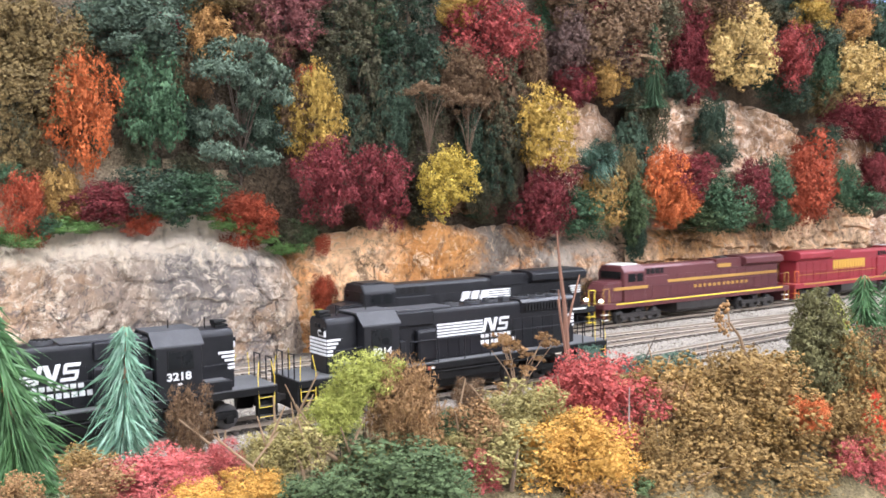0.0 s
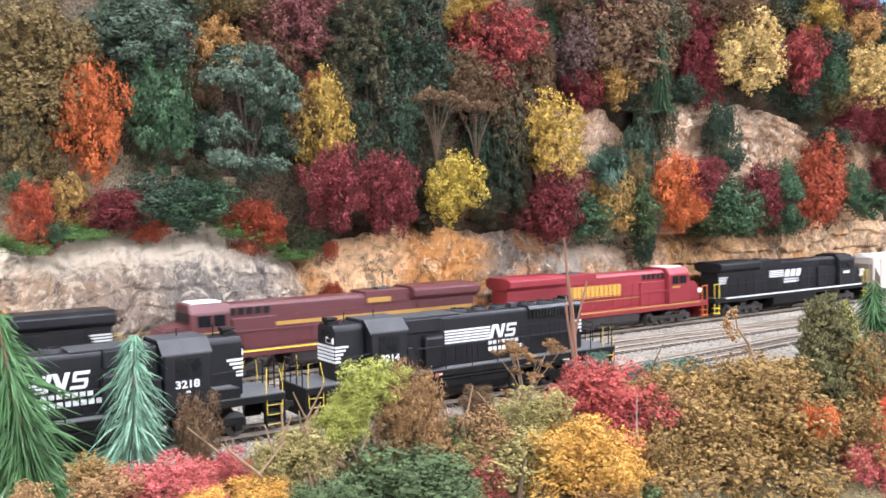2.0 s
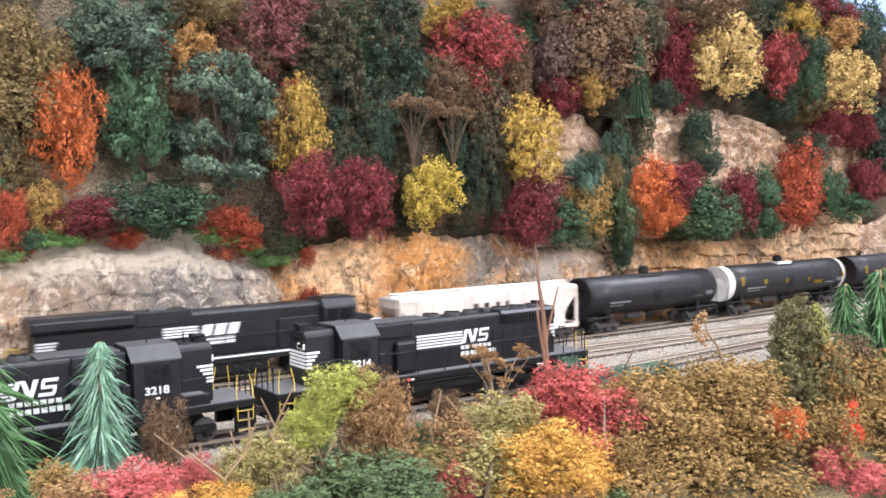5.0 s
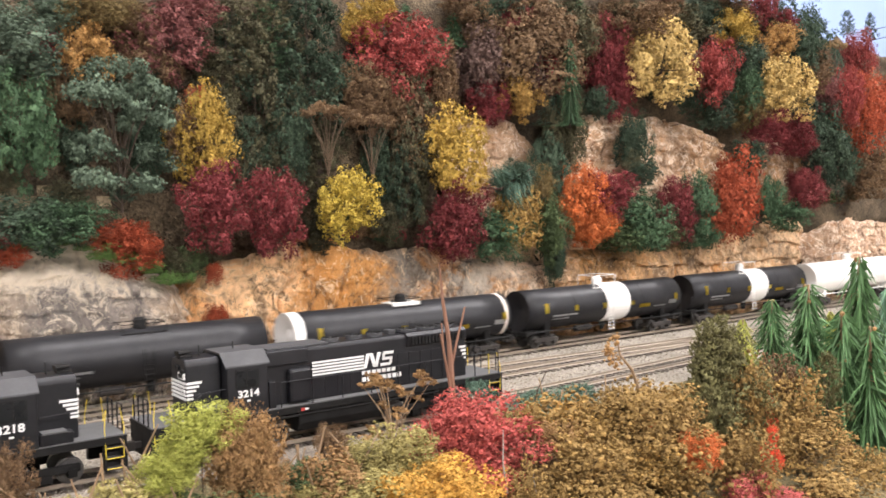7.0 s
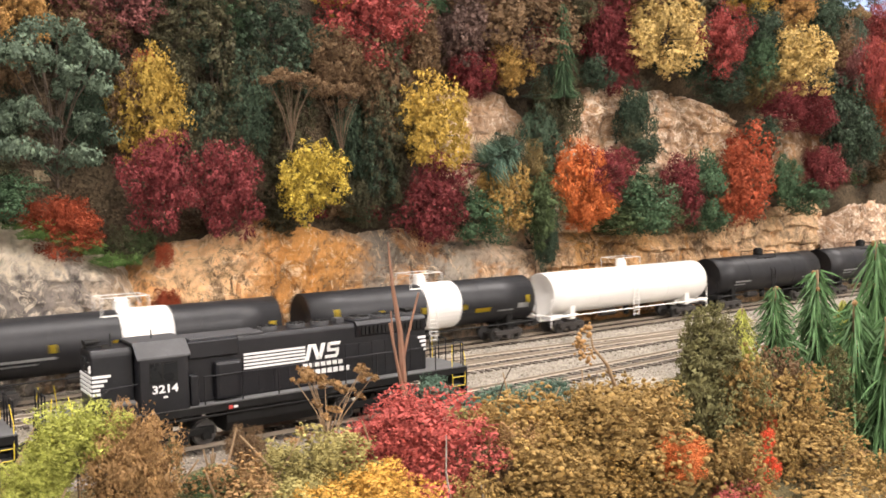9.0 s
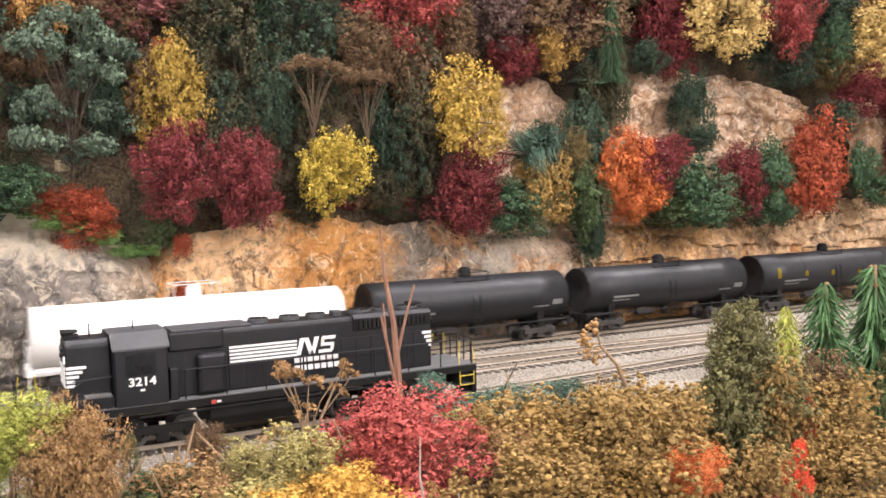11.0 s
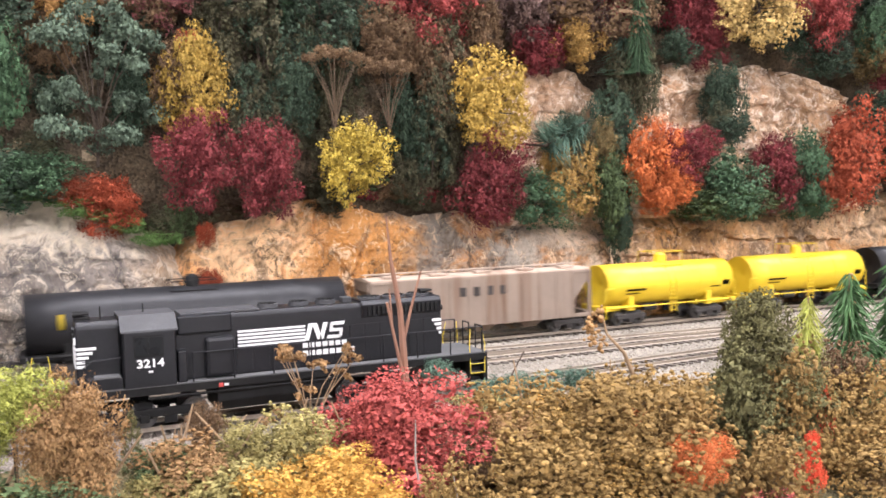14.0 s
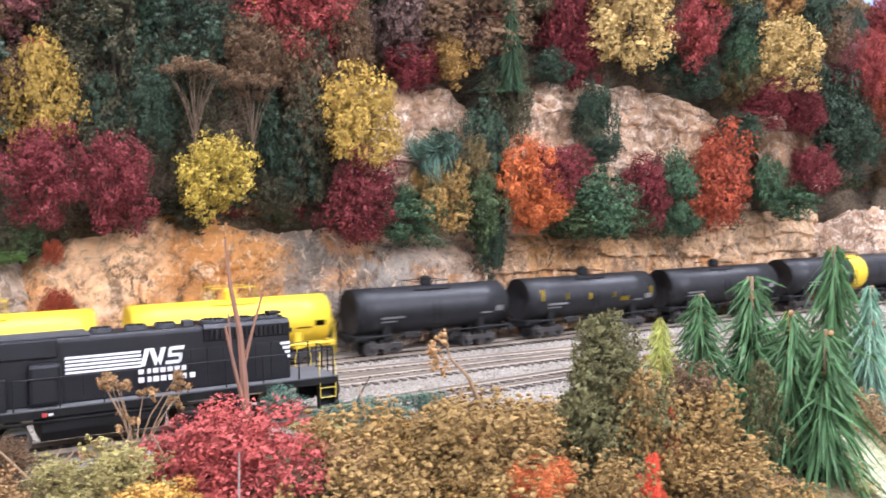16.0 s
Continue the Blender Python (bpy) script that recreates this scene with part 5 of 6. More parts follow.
M_WHEEL = paint("wheel_steel", (0.10, 0.095, 0.09), 0.45, 0.3, 0.6)
M_PLAINWHITE = paint("car_white", (0.82, 0.80, 0.76), 0.4, 0.06)
M_YELLOWCAR = paint("car_yellow", (0.76, 0.53, 0.025), 0.4, 0.06)
M_GREYCAR = weathered("car_grey", (0.235, 0.18, 0.138), (0.15, 0.085, 0.05), 0.8)
M_TANROOF = weathered("car_tan_roof", (0.40, 0.31, 0.24), (0.20, 0.12, 0.08), 0.6)
M_CREAM = weathered("car_cream", (0.60, 0.53, 0.46), (0.42, 0.28, 0.24), 0.5)
M_RUST = paint("rust_streak", (0.22, 0.10, 0.05), 0.85, 0.2)
M_REDDOT = paint("red_marker", (0.5, 0.06, 0.05), 0.5, 0.0)
M_LENS = bpy.data.materials.new("lamp_glow")
M_LENS.use_nodes = True
M_LENS.node_tree.nodes["Principled BSDF"].inputs["Emission Color"].default_value = (1, 0.86, 0.6, 1)
M_LENS.node_tree.nodes["Principled BSDF"].inputs["Emission Strength"].default_value = 7.0


def decal(name, x0, x1, z0, z1, y, material, parent, label="", slant=0.0):
    """A thin painted plate on a side that faces -y; slant shifts its top."""
    bm = bmesh.new()
    t = 0.00022
    v = [bm.verts.new(p) for p in ((x0, y - t, z0), (x1, y - t, z0), (x1 + slant, y - t, z1), (x0 + slant, y - t, z1),
                                  (x0, y + t, z0), (x1, y + t, z0), (x1 + slant, y + t, z1), (x0 + slant, y + t, z1))]
    for f in ((0, 1, 2, 3), (4, 7, 6, 5), (0, 4, 5, 1), (1, 5, 6, 2), (2, 6, 7, 3), (3, 7, 4, 0)):
        bm.faces.new([v[i] for i in f])
    return part(name, bm, material, parent, label)


def lettering(text, x, z, size, y, parent, flip=False):
    cu = bpy.data.curves.new("number", "FONT")
    cu.body, cu.size, cu.extrude, cu.offset = text, size, 0.0001, size * 0.025
    ob = new("number", cu)
    cu.materials.append(M_WHITE)
    ob.parent = parent
    ob.matrix_basis = pose(x, y - 0.0002, z, 90, 0, 180 if flip else 0) @ Matrix.Diagonal((1.18, 1, 1, 1))
    return tagged(ob, "white painted road number")


def bars(name, x0, x1, z0, z1, y, n, material, parent, gap=0.25):
    """Lettering that stands for a name: n plain upright blocks."""
    w = (x1 - x0) / n
    for i in range(n):
        part(name, box(x0 + i * w, x0 + (i + 1 - gap) * w, y - 0.0002, y + 0.0002, z0, z1), material, parent)


WHEELSETS = []


def wheelset_mesh(r):
    """Two flanged wheels on one axle, with raised hubs and a dark hole in each plate."""
    bm = bmesh.new()
    for s in (-1, 1):
        y, th = s * 0.0089, 0.0012
        add_rod(bm, (0, y - th, 0), (0, y + th, 0), r, None, 20)
        add_rod(bm, (0, y + s * th, 0), (0, y + s * (th + 0.0006), 0), r * 0.5, r * 0.42, 12)
        add_rod(bm, (0, y - s * (th + 0.0012), 0), (0, y, 0), r * 1.12, None, 20)
        for a in (0.0, 2.09, 4.19):
            c = (r * 0.68 * math.cos(a), r * 0.68 * math.sin(a))
            add_rod(bm, (c[0], y + s * th, c[1]), (c[0], y + s * (th + 0.0003), c[1]), r * 0.12, None, 6)
    add_rod(bm, (0, -0.0085, 0), (0, 0.0085, 0), r * 0.28, None, 8)
    return bm


def truck(parent, xc, axles, span, r, y=0.0105, finish=None):
    """A truck with side frames, springs and journal boxes; its wheels are parts of it."""
    bm = bmesh.new()
    h = span / 2
    for s in (-1, 1):
        y0, y1 = sorted((s * (y + 0.0005), s * (y + 0.0032)))
        add_box(bm, xc - h - 0.004, xc + h + 0.004, y0, y1, r * 0.95, r * 0.95 + 0.004, 0.0006)
        for k in range(axles):
            ax = xc - h + span * k / (axles - 1)
            add_box(bm, ax - 0.0022, ax + 0.0022, y0 - 0.0006, y1 + 0.0006, r * 0.55, r * 1.25, 0.0005)
        for k in range(axles - 1):
            ax = xc - h + span * (k + 0.5) / (axles - 1)
            add_box(bm, ax - 0.0028, ax + 0.0028, y0 - 0.0003, y1 + 0.0003, r * 0.4, r * 1.0)
    add_box(bm, xc - 0.004, xc + 0.004, -y, y, r * 0.7, 0.012)
    t = part("truck", bm, finish or M_TRUCK, parent, "grimy cast side frames")
    base = None
    for k in range(axles):
        ax = xc - h + span * k / (axles - 1)
        if base is None:
            base = part("wheelset", wheelset_mesh(r), M_WHEEL, t)
            w = base
        else:
            w = new("wheelset", base.data)
            w.parent = t
        w.matrix_basis = pose(ax, 0, r)
        WHEELSETS.append((w, ax, r))
    return t


def coupler(parent, x, s):
    bm = bmesh.new()
    add_box(bm, min(x, x + s * 0.006), max(x, x + s * 0.006), -0.0012, 0.0012, 0.0085, 0.0115)
    add_box(bm, min(x + s * 0.004, x + s * 0.008), max(x + s * 0.004, x + s * 0.008), -0.0022, 0.0014, 0.0075, 0.0125, 0.0005)
    return part("coupler", bm, M_TRUCK, parent)


def steps(parent, x, s, side):
    """A corner stair well with yellow treads and a bent yellow grab rail."""
    y = side * 0.0165
    bm = bmesh.new()
    for xx in (x - 0.0042, x + 0.0042):
        add_box(bm, xx - 0.0004, xx + 0.0004, min(y, y - side * 0.004), max(y, y - side * 0.004), 0.0035, 0.0195)
    add_box(bm, x - 0.0042, x + 0.0042, y - side * 0.0042 - 0.0002, y - side * 0.0042 + 0.0002, 0.0035, 0.0195)
    st = part("step_well", bm, M_DARK, parent)
    for z in (0.0045, 0.0095, 0.0145):
        part("tread", box(x - 0.0042, x + 0.0042, min(y + side * 0.0004, y - side * 0.004), max(y + side * 0.0004, y - side * 0.004), z, z + 0.0004), M_DECK, st)
        part("tread_edge", rod((x - 0.0042, y + side * 0.0006, z + 0.0002), (x + 0.0042, y + side * 0.0006, z + 0.0002), 0.0002, None, 5), M_YELLOW, st)
    for dx in (-0.0042, 0.0042):
        bm = bmesh.new()
        add_rod(bm, (x + dx, y + side * 0.0006, 0.010), (x + dx * 1.1, y + side * 0.0004, 0.025), 0.00022, None, 6)
        add_rod(bm, (x + dx * 1.1, y + side * 0.0004, 0.025), (x + dx * 0.8, y - side * 0.001, 0.0335), 0.00022, None, 6)
        part("grab_rail", bm, M_YELLOW, parent, "yellow grab rail")


def road_switcher(m, number, flipped, label):
    """Six-axle hood diesel with a tall short hood; its short hood points to -x, or to +x when flipped."""
    ob = thing("diesel_locomotive", m, label, "locomotive", "parked locomotives")
    s = -1 if flipped else 1

    def xs(a, b):
        return (a, b) if s > 0 else (-b, -a)

    x0, x1 = xs(-0.1105, 0.115)
    part("frame", box(x0, x1, -0.0172, 0.0172, 0.0165, 0.0203, 0.0004), M_DARK, ob)
    part("walkway", box(x0 + 0.0003, x1 - 0.0003, -0.0176, 0.0176, 0.0203, 0.0209), M_DECK, ob, "worn grey walkway deck")
    ridge = [(-0.0106, 0.0209), (-0.0106, 0.0490), (-0.0085, 0.0515), (0.0085, 0.0515), (0.0106, 0.0490), (0.0106, 0.0209)]
    part("short_hood", profile(ridge, *xs(-0.090, -0.071), 0.0009), M_BLACK, ob)
    roof = [(-0.0178, 0.0205), (-0.0178, 0.0462), (-0.0105, 0.0525), (0.0105, 0.0525), (0.0178, 0.0462), (0.0178, 0.0205)]
    cab = part("cab", profile(roof, *xs(-0.0705, -0.0475), 0.0006), M_BLACK, ob)
    slope = [(-0.0182, 0.0460), (-0.0180, 0.0468), (-0.0106, 0.0533), (0.0106, 0.0533), (0.0180, 0.0468), (0.0182, 0.0460), (0.0105, 0.0524), (-0.0105, 0.0524)]
    part("cab_roof", profile(slope, *xs(-0.0715, -0.0465)), M_ROOF, cab, "dusty grey-black cab roof")
    long = [(-0.0106, 0.0209), (-0.0106, 0.0495), (-0.0092, 0.0512), (0.0092, 0.0512), (0.0106, 0.0495), (0.0106, 0.0209)]
    hood = part("long_hood", profile(long, *xs(-0.047, 0.091), 0.0007), M_BLACK, ob)
    # hood doors as shallow panels, hatches, dynamic-brake box
    for k in range(13):
        dx = -0.018 + 0.0082 * k
        part("hood_door", box(*xs(dx, dx + 0.0074), -0.0109, -0.0106, 0.0225, 0.0405, 0.0001), M_BLACK, hood)
    part("inertial_hatch", box(*xs(-0.046, -0.0205), -0.0128, 0.0128, 0.0425, 0.0513, 0.0009), M_BLACK, hood)
    part("roof_hatch", box(*xs(-0.044, -0.006), -0.0095, 0.0095, 0.0510, 0.0522, 0.0004), M_ROOF, hood)
    bm = bmesh.new()
    add_box(bm, *xs(-0.0335, -0.0195), -0.0150, -0.0104, 0.0215, 0.0405, 0.0018)
    part("air_intake_box", bm, M_BLACK, hood)
    part("radiator_section", profile([(-0.0112, 0.0435), (-0.0122, 0.0500), (-0.0100, 0.0521), (0.0100, 0.0521), (0.0122, 0.0500), (0.0112, 0.0435)], *xs(0.046, 0.0905), 0.0004), M_BLACK, hood)
    for k in range(16):
        part("grille_slat", box(*xs(0.049 + 0.0025 * k, 0.0505 + 0.0025 * k), -0.0127, -0.0118, 0.0448, 0.0492), M_DARK, hood)
    for fx, fr in ((0.0, 0.0052), (0.016, 0.0052), (0.030, 0.0052), (0.054, 0.0062), (0.068, 0.0062), (0.082, 0.0062)):
        bm = bmesh.new()
        add_rod(bm, (s * fx, 0, 0.0508), (s * fx, 0, 0.0532), fr, fr * 0.97, 24)
        fan = part("roof_fan", bm, M_ROOF, hood)
        bm = bmesh.new()
        for a in range(6):
            c, d = math.cos(a * math.pi / 6) * fr * 0.9, math.sin(a * math.pi / 6) * fr * 0.9
            add_rod(bm, (s * fx - c, -d, 0.0534), (s * fx + c, d, 0.0534), 0.0003, None, 4)
        part("fan_grille", bm, M_DARK, fan)
    part("exhaust_stack", box(*xs(0.0385, 0.0435), -0.003, 0.003, 0.0508, 0.0538, 0.0005), M_ROOF, hood)
    # cab side: windows, door step, number
    for side in (-1, 1):
        y = side * 0.0179
        for a, b in ((-0.0655, -0.0605), (-0.0595, -0.0535)):
            fr = part("window_frame", box(*xs(a - 0.0005, b + 0.0005), y - 0.0002, y + 0.0002, 0.0345, 0.0443), M_DARK, cab)
            part("pane", box(*xs(a, b), y - 0.0004, y + 0.0004, 0.0352, 0.0436), M_GLASS, fr)
    part("cab_door_step", box(*xs(-0.083, -0.072), -0.0180, -0.0106, 0.0262, 0.0270), M_DECK, ob)
    part("battery_box", box(*xs(-0.086, -0.071), -0.0172, -0.0106, 0.0209, 0.0262, 0.0004), M_BLACK, ob)
    part("sand_box", box(*xs(-0.0465, -0.0425), -0.0165, -0.0106, 0.0209, 0.0355, 0.0005), M_BLACK, ob)
    lettering(number, -0.0652 if s > 0 else 0.0525, 0.0298, 0.0052, -0.0179, ob)
    part("builder_plate", box(*xs(-0.0600, -0.0580), -0.01815, -0.01785, 0.0272, 0.0281), M_WHITE, ob)
    # white nose stripes, wrapping the corner
    for k in range(5):
        z = 0.0400 - 0.0020 * k
        end = -0.0815 - 0.0016 * min(k, 3)
        decal("nose_stripe", *xs(-0.0898, end), z - 0.0012, z, -0.0107, M_WHITE, ob)
        part("nose_stripe", box(*xs(-0.0904, -0.0899), -0.0100, 0.0100, z - 0.0012, z), M_WHITE, ob)
    part("number_board", box(*xs(-0.0908, -0.0899), -0.0100, -0.0015, 0.0414, 0.0448, 0.0002), M_WHITE, ob, "white number board")
    part("number_board_mark", box(*xs(-0.0911, -0.0906), -0.0085, -0.0030, 0.0421, 0.0441), M_DARK, ob)
    for k in range(4):
        z = 0.0400 - 0.0023 * k
        decal("tail_stripe", *xs(0.0855 + 0.0013 * k, 0.0908), z - 0.0014, z, -0.0107, M_WHITE, ob)
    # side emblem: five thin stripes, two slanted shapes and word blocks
    a, b = -0.0176, 0.0160
    for k in range(5):
        z = 0.0421 - 0.00172 * k
        decal("side_stripe", a if s > 0 else -0.040, b if s > 0 else -0.0045, z - 0.0010, z, -0.0109, M_WHITE, ob)
    e = 0.0155 if s > 0 else -0.006
    for pts in (((0.000, 0.0), (0.0022, 0.0), (0.0046, 0.0082), (0.0024, 0.0082)), ((0.0042, 0.0082), (0.0066, 0.0082), (0.0092, 0.0), (0.0068, 0.0)), ((0.0074, 0.0), (0.0096, 0.0), (0.0122, 0.0082), (0.0100, 0.0082)),
                ((0.0138, 0.0066), (0.0206, 0.0066), (0.0212, 0.0082), (0.0142, 0.0082)), ((0.0130, 0.0034), (0.0196, 0.0034), (0.0200, 0.0049), (0.0134, 0.0049)), ((0.0116, 0.0), (0.0186, 0.0), (0.0192, 0.0016), (0.0120, 0.0016)),
                ((0.0130, 0.0042), (0.0146, 0.0042), (0.0152, 0.0076), (0.0136, 0.0076)), ((0.0178, 0.0008), (0.0194, 0.0008), (0.0202, 0.0042), (0.0186, 0.0042))):
        bm = bmesh.new()
        vs = [bm.verts.new((e + p, y, 0.0345 + q)) for y in (-0.0112, -0.0106) for p, q in pts]
        for f in ((0, 1, 2, 3), (7, 6, 5, 4), (0, 4, 5, 1), (1, 5, 6, 2), (2, 6, 7, 3), (3, 7, 4, 0)):
            bm.faces.new([vs[i] for i in f])
        bmesh.ops.recalc_face_normals(bm, faces=bm.faces)
        part("emblem_shape", bm, M_WHITE, ob)
    bars("name_block", e - 0.001, e + 0.0228, 0.0308, 0.0333, -0.0110, 7, M_WHITE, ob)
    bars("name_block", e - 0.001, e + 0.0268, 0.0268, 0.0293, -0.0110, 8, M_WHITE, ob)
    # handrails
    for side in (-1, 1):
        y = side * 0.0171
        bm = bmesh.new()
        xa, xb = xs(-0.040, 0.112)
        add_rod(bm, (xa, y, 0.0345), (xb, y, 0.0345), 0.00032, None, 5)
        rail = part("handrail", bm, M_BLACK, ob)
        n = 9
        for k in range(n):
            px = xa + (xb - xa) * k / (n - 1)
            part("stanchion", rod((px, y, 0.0209), (px, y, 0.0347), 0.0004, None, 5), M_BLACK, rail)
        bm = bmesh.new()
        xa, xb = xs(-0.088, -0.0715)
        add_rod(bm, (xa, y, 0.0315), (xa + s * 0.004 if s > 0 else xa, y, 0.0345), 0.0003, None, 5)
        add_rod(bm, (xa, y, 0.0345), (xb, y, 0.0352), 0.0003, None, 5)
        part("handrail", bm, M_BLACK, ob)
        for ex in (-0.1045, 0.109):
            steps(ob, s * ex, 1, side)
    for ex in (-0.110, 0.1145):
        for y in (-0.0115, 0.004):
            bm = bmesh.new()
            for q in (y, y + 0.0075):
                add_rod(bm, (s * ex, q, 0.0205), (s * ex, q, 0.0340), 0.0004, None, 5)
            add_rod(bm, (s * ex, y, 0.0340), (s * ex, y + 0.0075, 0.0340), 0.0004, None, 5)
            part("end_rail", bm, M_BLACK, ob)
        part("pilot", box(s * ex - 0.0006, s * ex + 0.0006, -0.0165, 0.0165, 0.0045, 0.0203), M_DARK, ob)
        coupler(ob, s * ex, 1 if s * ex > 0 else -1)
    # horn cluster, antennas, headlights, markings
    for hx in (-0.0865, 0.0865):
        bm = bmesh.new()
        add_box(bm, s * hx - 0.0035, s * hx + 0.0035, -0.003, 0.003, 0.0512, 0.0530, 0.0004)
        for y in (-0.0022, 0, 0.0022):
            add_rod(bm, (s * hx + 0.003, y, 0.0545), (s * hx - 0.004, y, 0.0542), 0.0005, 0.0013, 7)
        add_rod(bm, (s * hx, 0, 0.052), (s * hx, 0, 0.0545), 0.0005, None, 5)
        part("horn", bm, M_DARK, ob, "cluster of small air horns")
    for ax in (-0.0785, -0.0595):
        part("antenna", rod((s * ax, 0, 0.0515), (s * ax, 0, 0.0575), 0.00035, None, 5), M_DARK, ob)
    for hx in (-0.0905, 0.0915):
        for y in (-0.0017, 0.0017):
            part("headlight", rod((s * hx - 0.0006, y, 0.0470), (s * hx + 0.0006, y, 0.0470), 0.0014, None, 10), M_GLASS, ob)
        part("class_light", rod((s * hx, -0.0085, 0.0455), (s * hx * 1.012, -0.0090, 0.0455), 0.0013, None, 10), M_DARK, ob)
    part("warning_label", box(*xs(-0.0285, -0.0265), -0.01775, -0.0170, 0.0172, 0.0190), M_REDDOT, ob)
    part("warning_label", box(*xs(-0.0260, -0.0240), -0.01775, -0.0170, 0.0176, 0.0186), M_WHITE, ob)
    # fuel tank, trucks
    tank = [(-0.0150, 0.0165), (-0.0158, 0.0100), (-0.0120, 0.0050), (0.0120, 0.0050), (0.0158, 0.0100), (0.0150, 0.0165)]
    part("fuel_tank", profile(tank, *xs(-0.029, 0.026), 0.0006), M_DARK, ob)
    part("pipe", rod((x0 + 0.05, -0.0166, 0.0150), (x1 - 0.05, -0.0166, 0.0150), 0.0007, None, 6), M_DARK, ob)
    for tx in (-0.062, 0.062):
        truck(ob, s * tx, 3, 0.047, 0.0058, 0.0105, M_DARK)
    return ob


road_switcher(pose(0.307, 0.4485, 0.0001), "3214", False, "black high-hood diesel with white stripes parked on the siding")
road_switcher(pose(0.074, 0.4465, 0.0001, 0, 0, 1.0), "3218", True, "black high-hood diesel with white stripes, cab facing its twin")

TRAIN = []


def train_thing(name, x0, x1, label, category):
    ob = thing(name, pose((x0 + x1) / 2, TRAIN_Y, 0.0001), label, category, "moving train")
    TRAIN.append((ob, (x0 + x1) / 2))
    return ob, (x1 - x0) / 2


def wide_cab_diesel(x0, x1, front, body, sill, style, label):
    """Long wide-cab diesel, cab at the -x end when front is -1."""
    ob, h = train_thing("road_diesel", x0, x1, label, "locomotive")
    e = h - 0.005
    f = front

    def xs(a, b):
        a, b = f * a, f * b
        return (a, b) if a < b else (b, a)

    # distances run from the nose end (+e) to the tail end (-e)
    part("frame", box(-e, e, -0.0172, 0.0172, 0.0150, 0.0200, 0.0004), body if style != "black" else M_DARK, ob)
    part("sill_stripe", box(-e + 0.016, e - 0.012, -0.01745, -0.0172, 0.0186, 0.0199), sill, ob, "bright stripe along the sill")
    part("sill_stripe", box(-e + 0.016, e - 0.012, 0.0172, 0.01745, 0.0186, 0.0199), sill, ob)
    nose = bmesh.new()
    pts = [(e - 0.004, 0.0200), (e - 0.004, 0.0300), (e - 0.010, 0.0385), (e - 0.030, 0.0405), (e - 0.030, 0.0200)]
    for y in (-0.0150, 0.0150):
        for p, z in pts:
            taper = 0.75 if p > e - 0.02 else 1.0
            nose.verts.new((f * p, y * taper, z))
    nose.verts.ensure_lookup_table()
    n = len(pts)
    for i in range(n):
        nose.faces.new([nose.verts[k] for k in (i, (i + 1) % n, n + (i + 1) % n, n + i)])
    nose.faces.new([nose.verts[i] for i in range(n)])
    nose.faces.new([nose.verts[n + i] for i in range(n)][::-1])
    bmesh.ops.recalc_face_normals(nose, faces=nose.faces)
    bmesh.ops.bevel(nose, geom=list(nose.edges), offset=0.0012, segments=2, affect="EDGES")
    part("nose", nose, body, ob)
    cabp = [(-0.0172, 0.0200), (-0.0172, 0.0475), (-0.0125, 0.0535), (0.0125, 0.0535), (0.0172, 0.0475), (0.0172, 0.0200)]
    cab = part("cab", profile(cabp, *xs(e - 0.054, e - 0.026), 0.0010), body, ob)
    part("cab_roof_panel", box(*xs(e - 0.050, e - 0.029), -0.0100, 0.0100, 0.0532, 0.0545, 0.0005), M_WHITE if style != "black" else body, cab, "pale cab roof panel")
    for side in (-1, 1):
        y = side * 0.0173
        for a, b in ((e - 0.040, e - 0.031), (e - 0.050, e - 0.042)):
            part("side_window", box(*xs(a, b), y - 0.0003, y + 0.0003, 0.0385, 0.0460), M_GLASS, cab)
    part("windshield", box(*xs(e - 0.0262, e - 0.0255), -0.0130, 0.0130, 0.0415, 0.0480), M_GLASS, cab)
    hood = part("long_hood", profile([(-0.0112, 0.0200), (-0.0112, 0.0495), (-0.0085, 0.0518), (0.0085, 0.0518), (0.0112, 0.0495), (0.0112, 0.0200)], *xs(-e + 0.012, e - 0.053), 0.0007), body, ob)
    part("radiator_wing", profile([(-0.0112, 0.0440), (-0.0172, 0.0470), (-0.0172, 0.0525), (-0.0120, 0.0548), (0.0120, 0.0548), (0.0172, 0.0525), (0.0172, 0.0470), (0.0112, 0.0440)], *xs(-e + 0.010, -e + 0.072), 0.0007), body, hood)
    part("engine_hatch", box(*xs(-e + 0.074, -e + 0.112), -0.0118, 0.0118, 0.0440, 0.0535, 0.0006), body, hood)
    part("exhaust_stack", box(*xs(-e + 0.085, -e + 0.097), -0.0045, 0.0045, 0.0530, 0.0550, 0.0005), M_WHEEL, hood)
    part("electrical_box", box(*xs(e - 0.088, e - 0.056), -0.0135, 0.0135, 0.0200, 0.0420, 0.0006), body, hood)
    for k in range(12):
        a = -e + 0.016 + 0.0128 * k
        part("hood_door", box(*xs(a, a + 0.0118), -0.0115, -0.0112, 0.0225, 0.0420, 0.0001), body, hood)
    for k in range(5):
        a = e - 0.084 + 0.0062 * k
        part("vent", box(*xs(a, a + 0.0045), -0.0116, -0.0111, 0.0440, 0.0490), M_DARK, hood)
    dx = lambda a, b: xs(a, b)
    if style == "maroon":
        part("broad_stripe", box(*dx(-e + 0.014, e - 0.056), -0.01185, -0.0114, 0.0345, 0.0372), M_GOLD, ob, "broad gold stripe")
        part("broad_stripe", box(*dx(e - 0.056, e - 0.012), -0.01785, -0.0174, 0.0318, 0.0345), M_GOLD, ob)
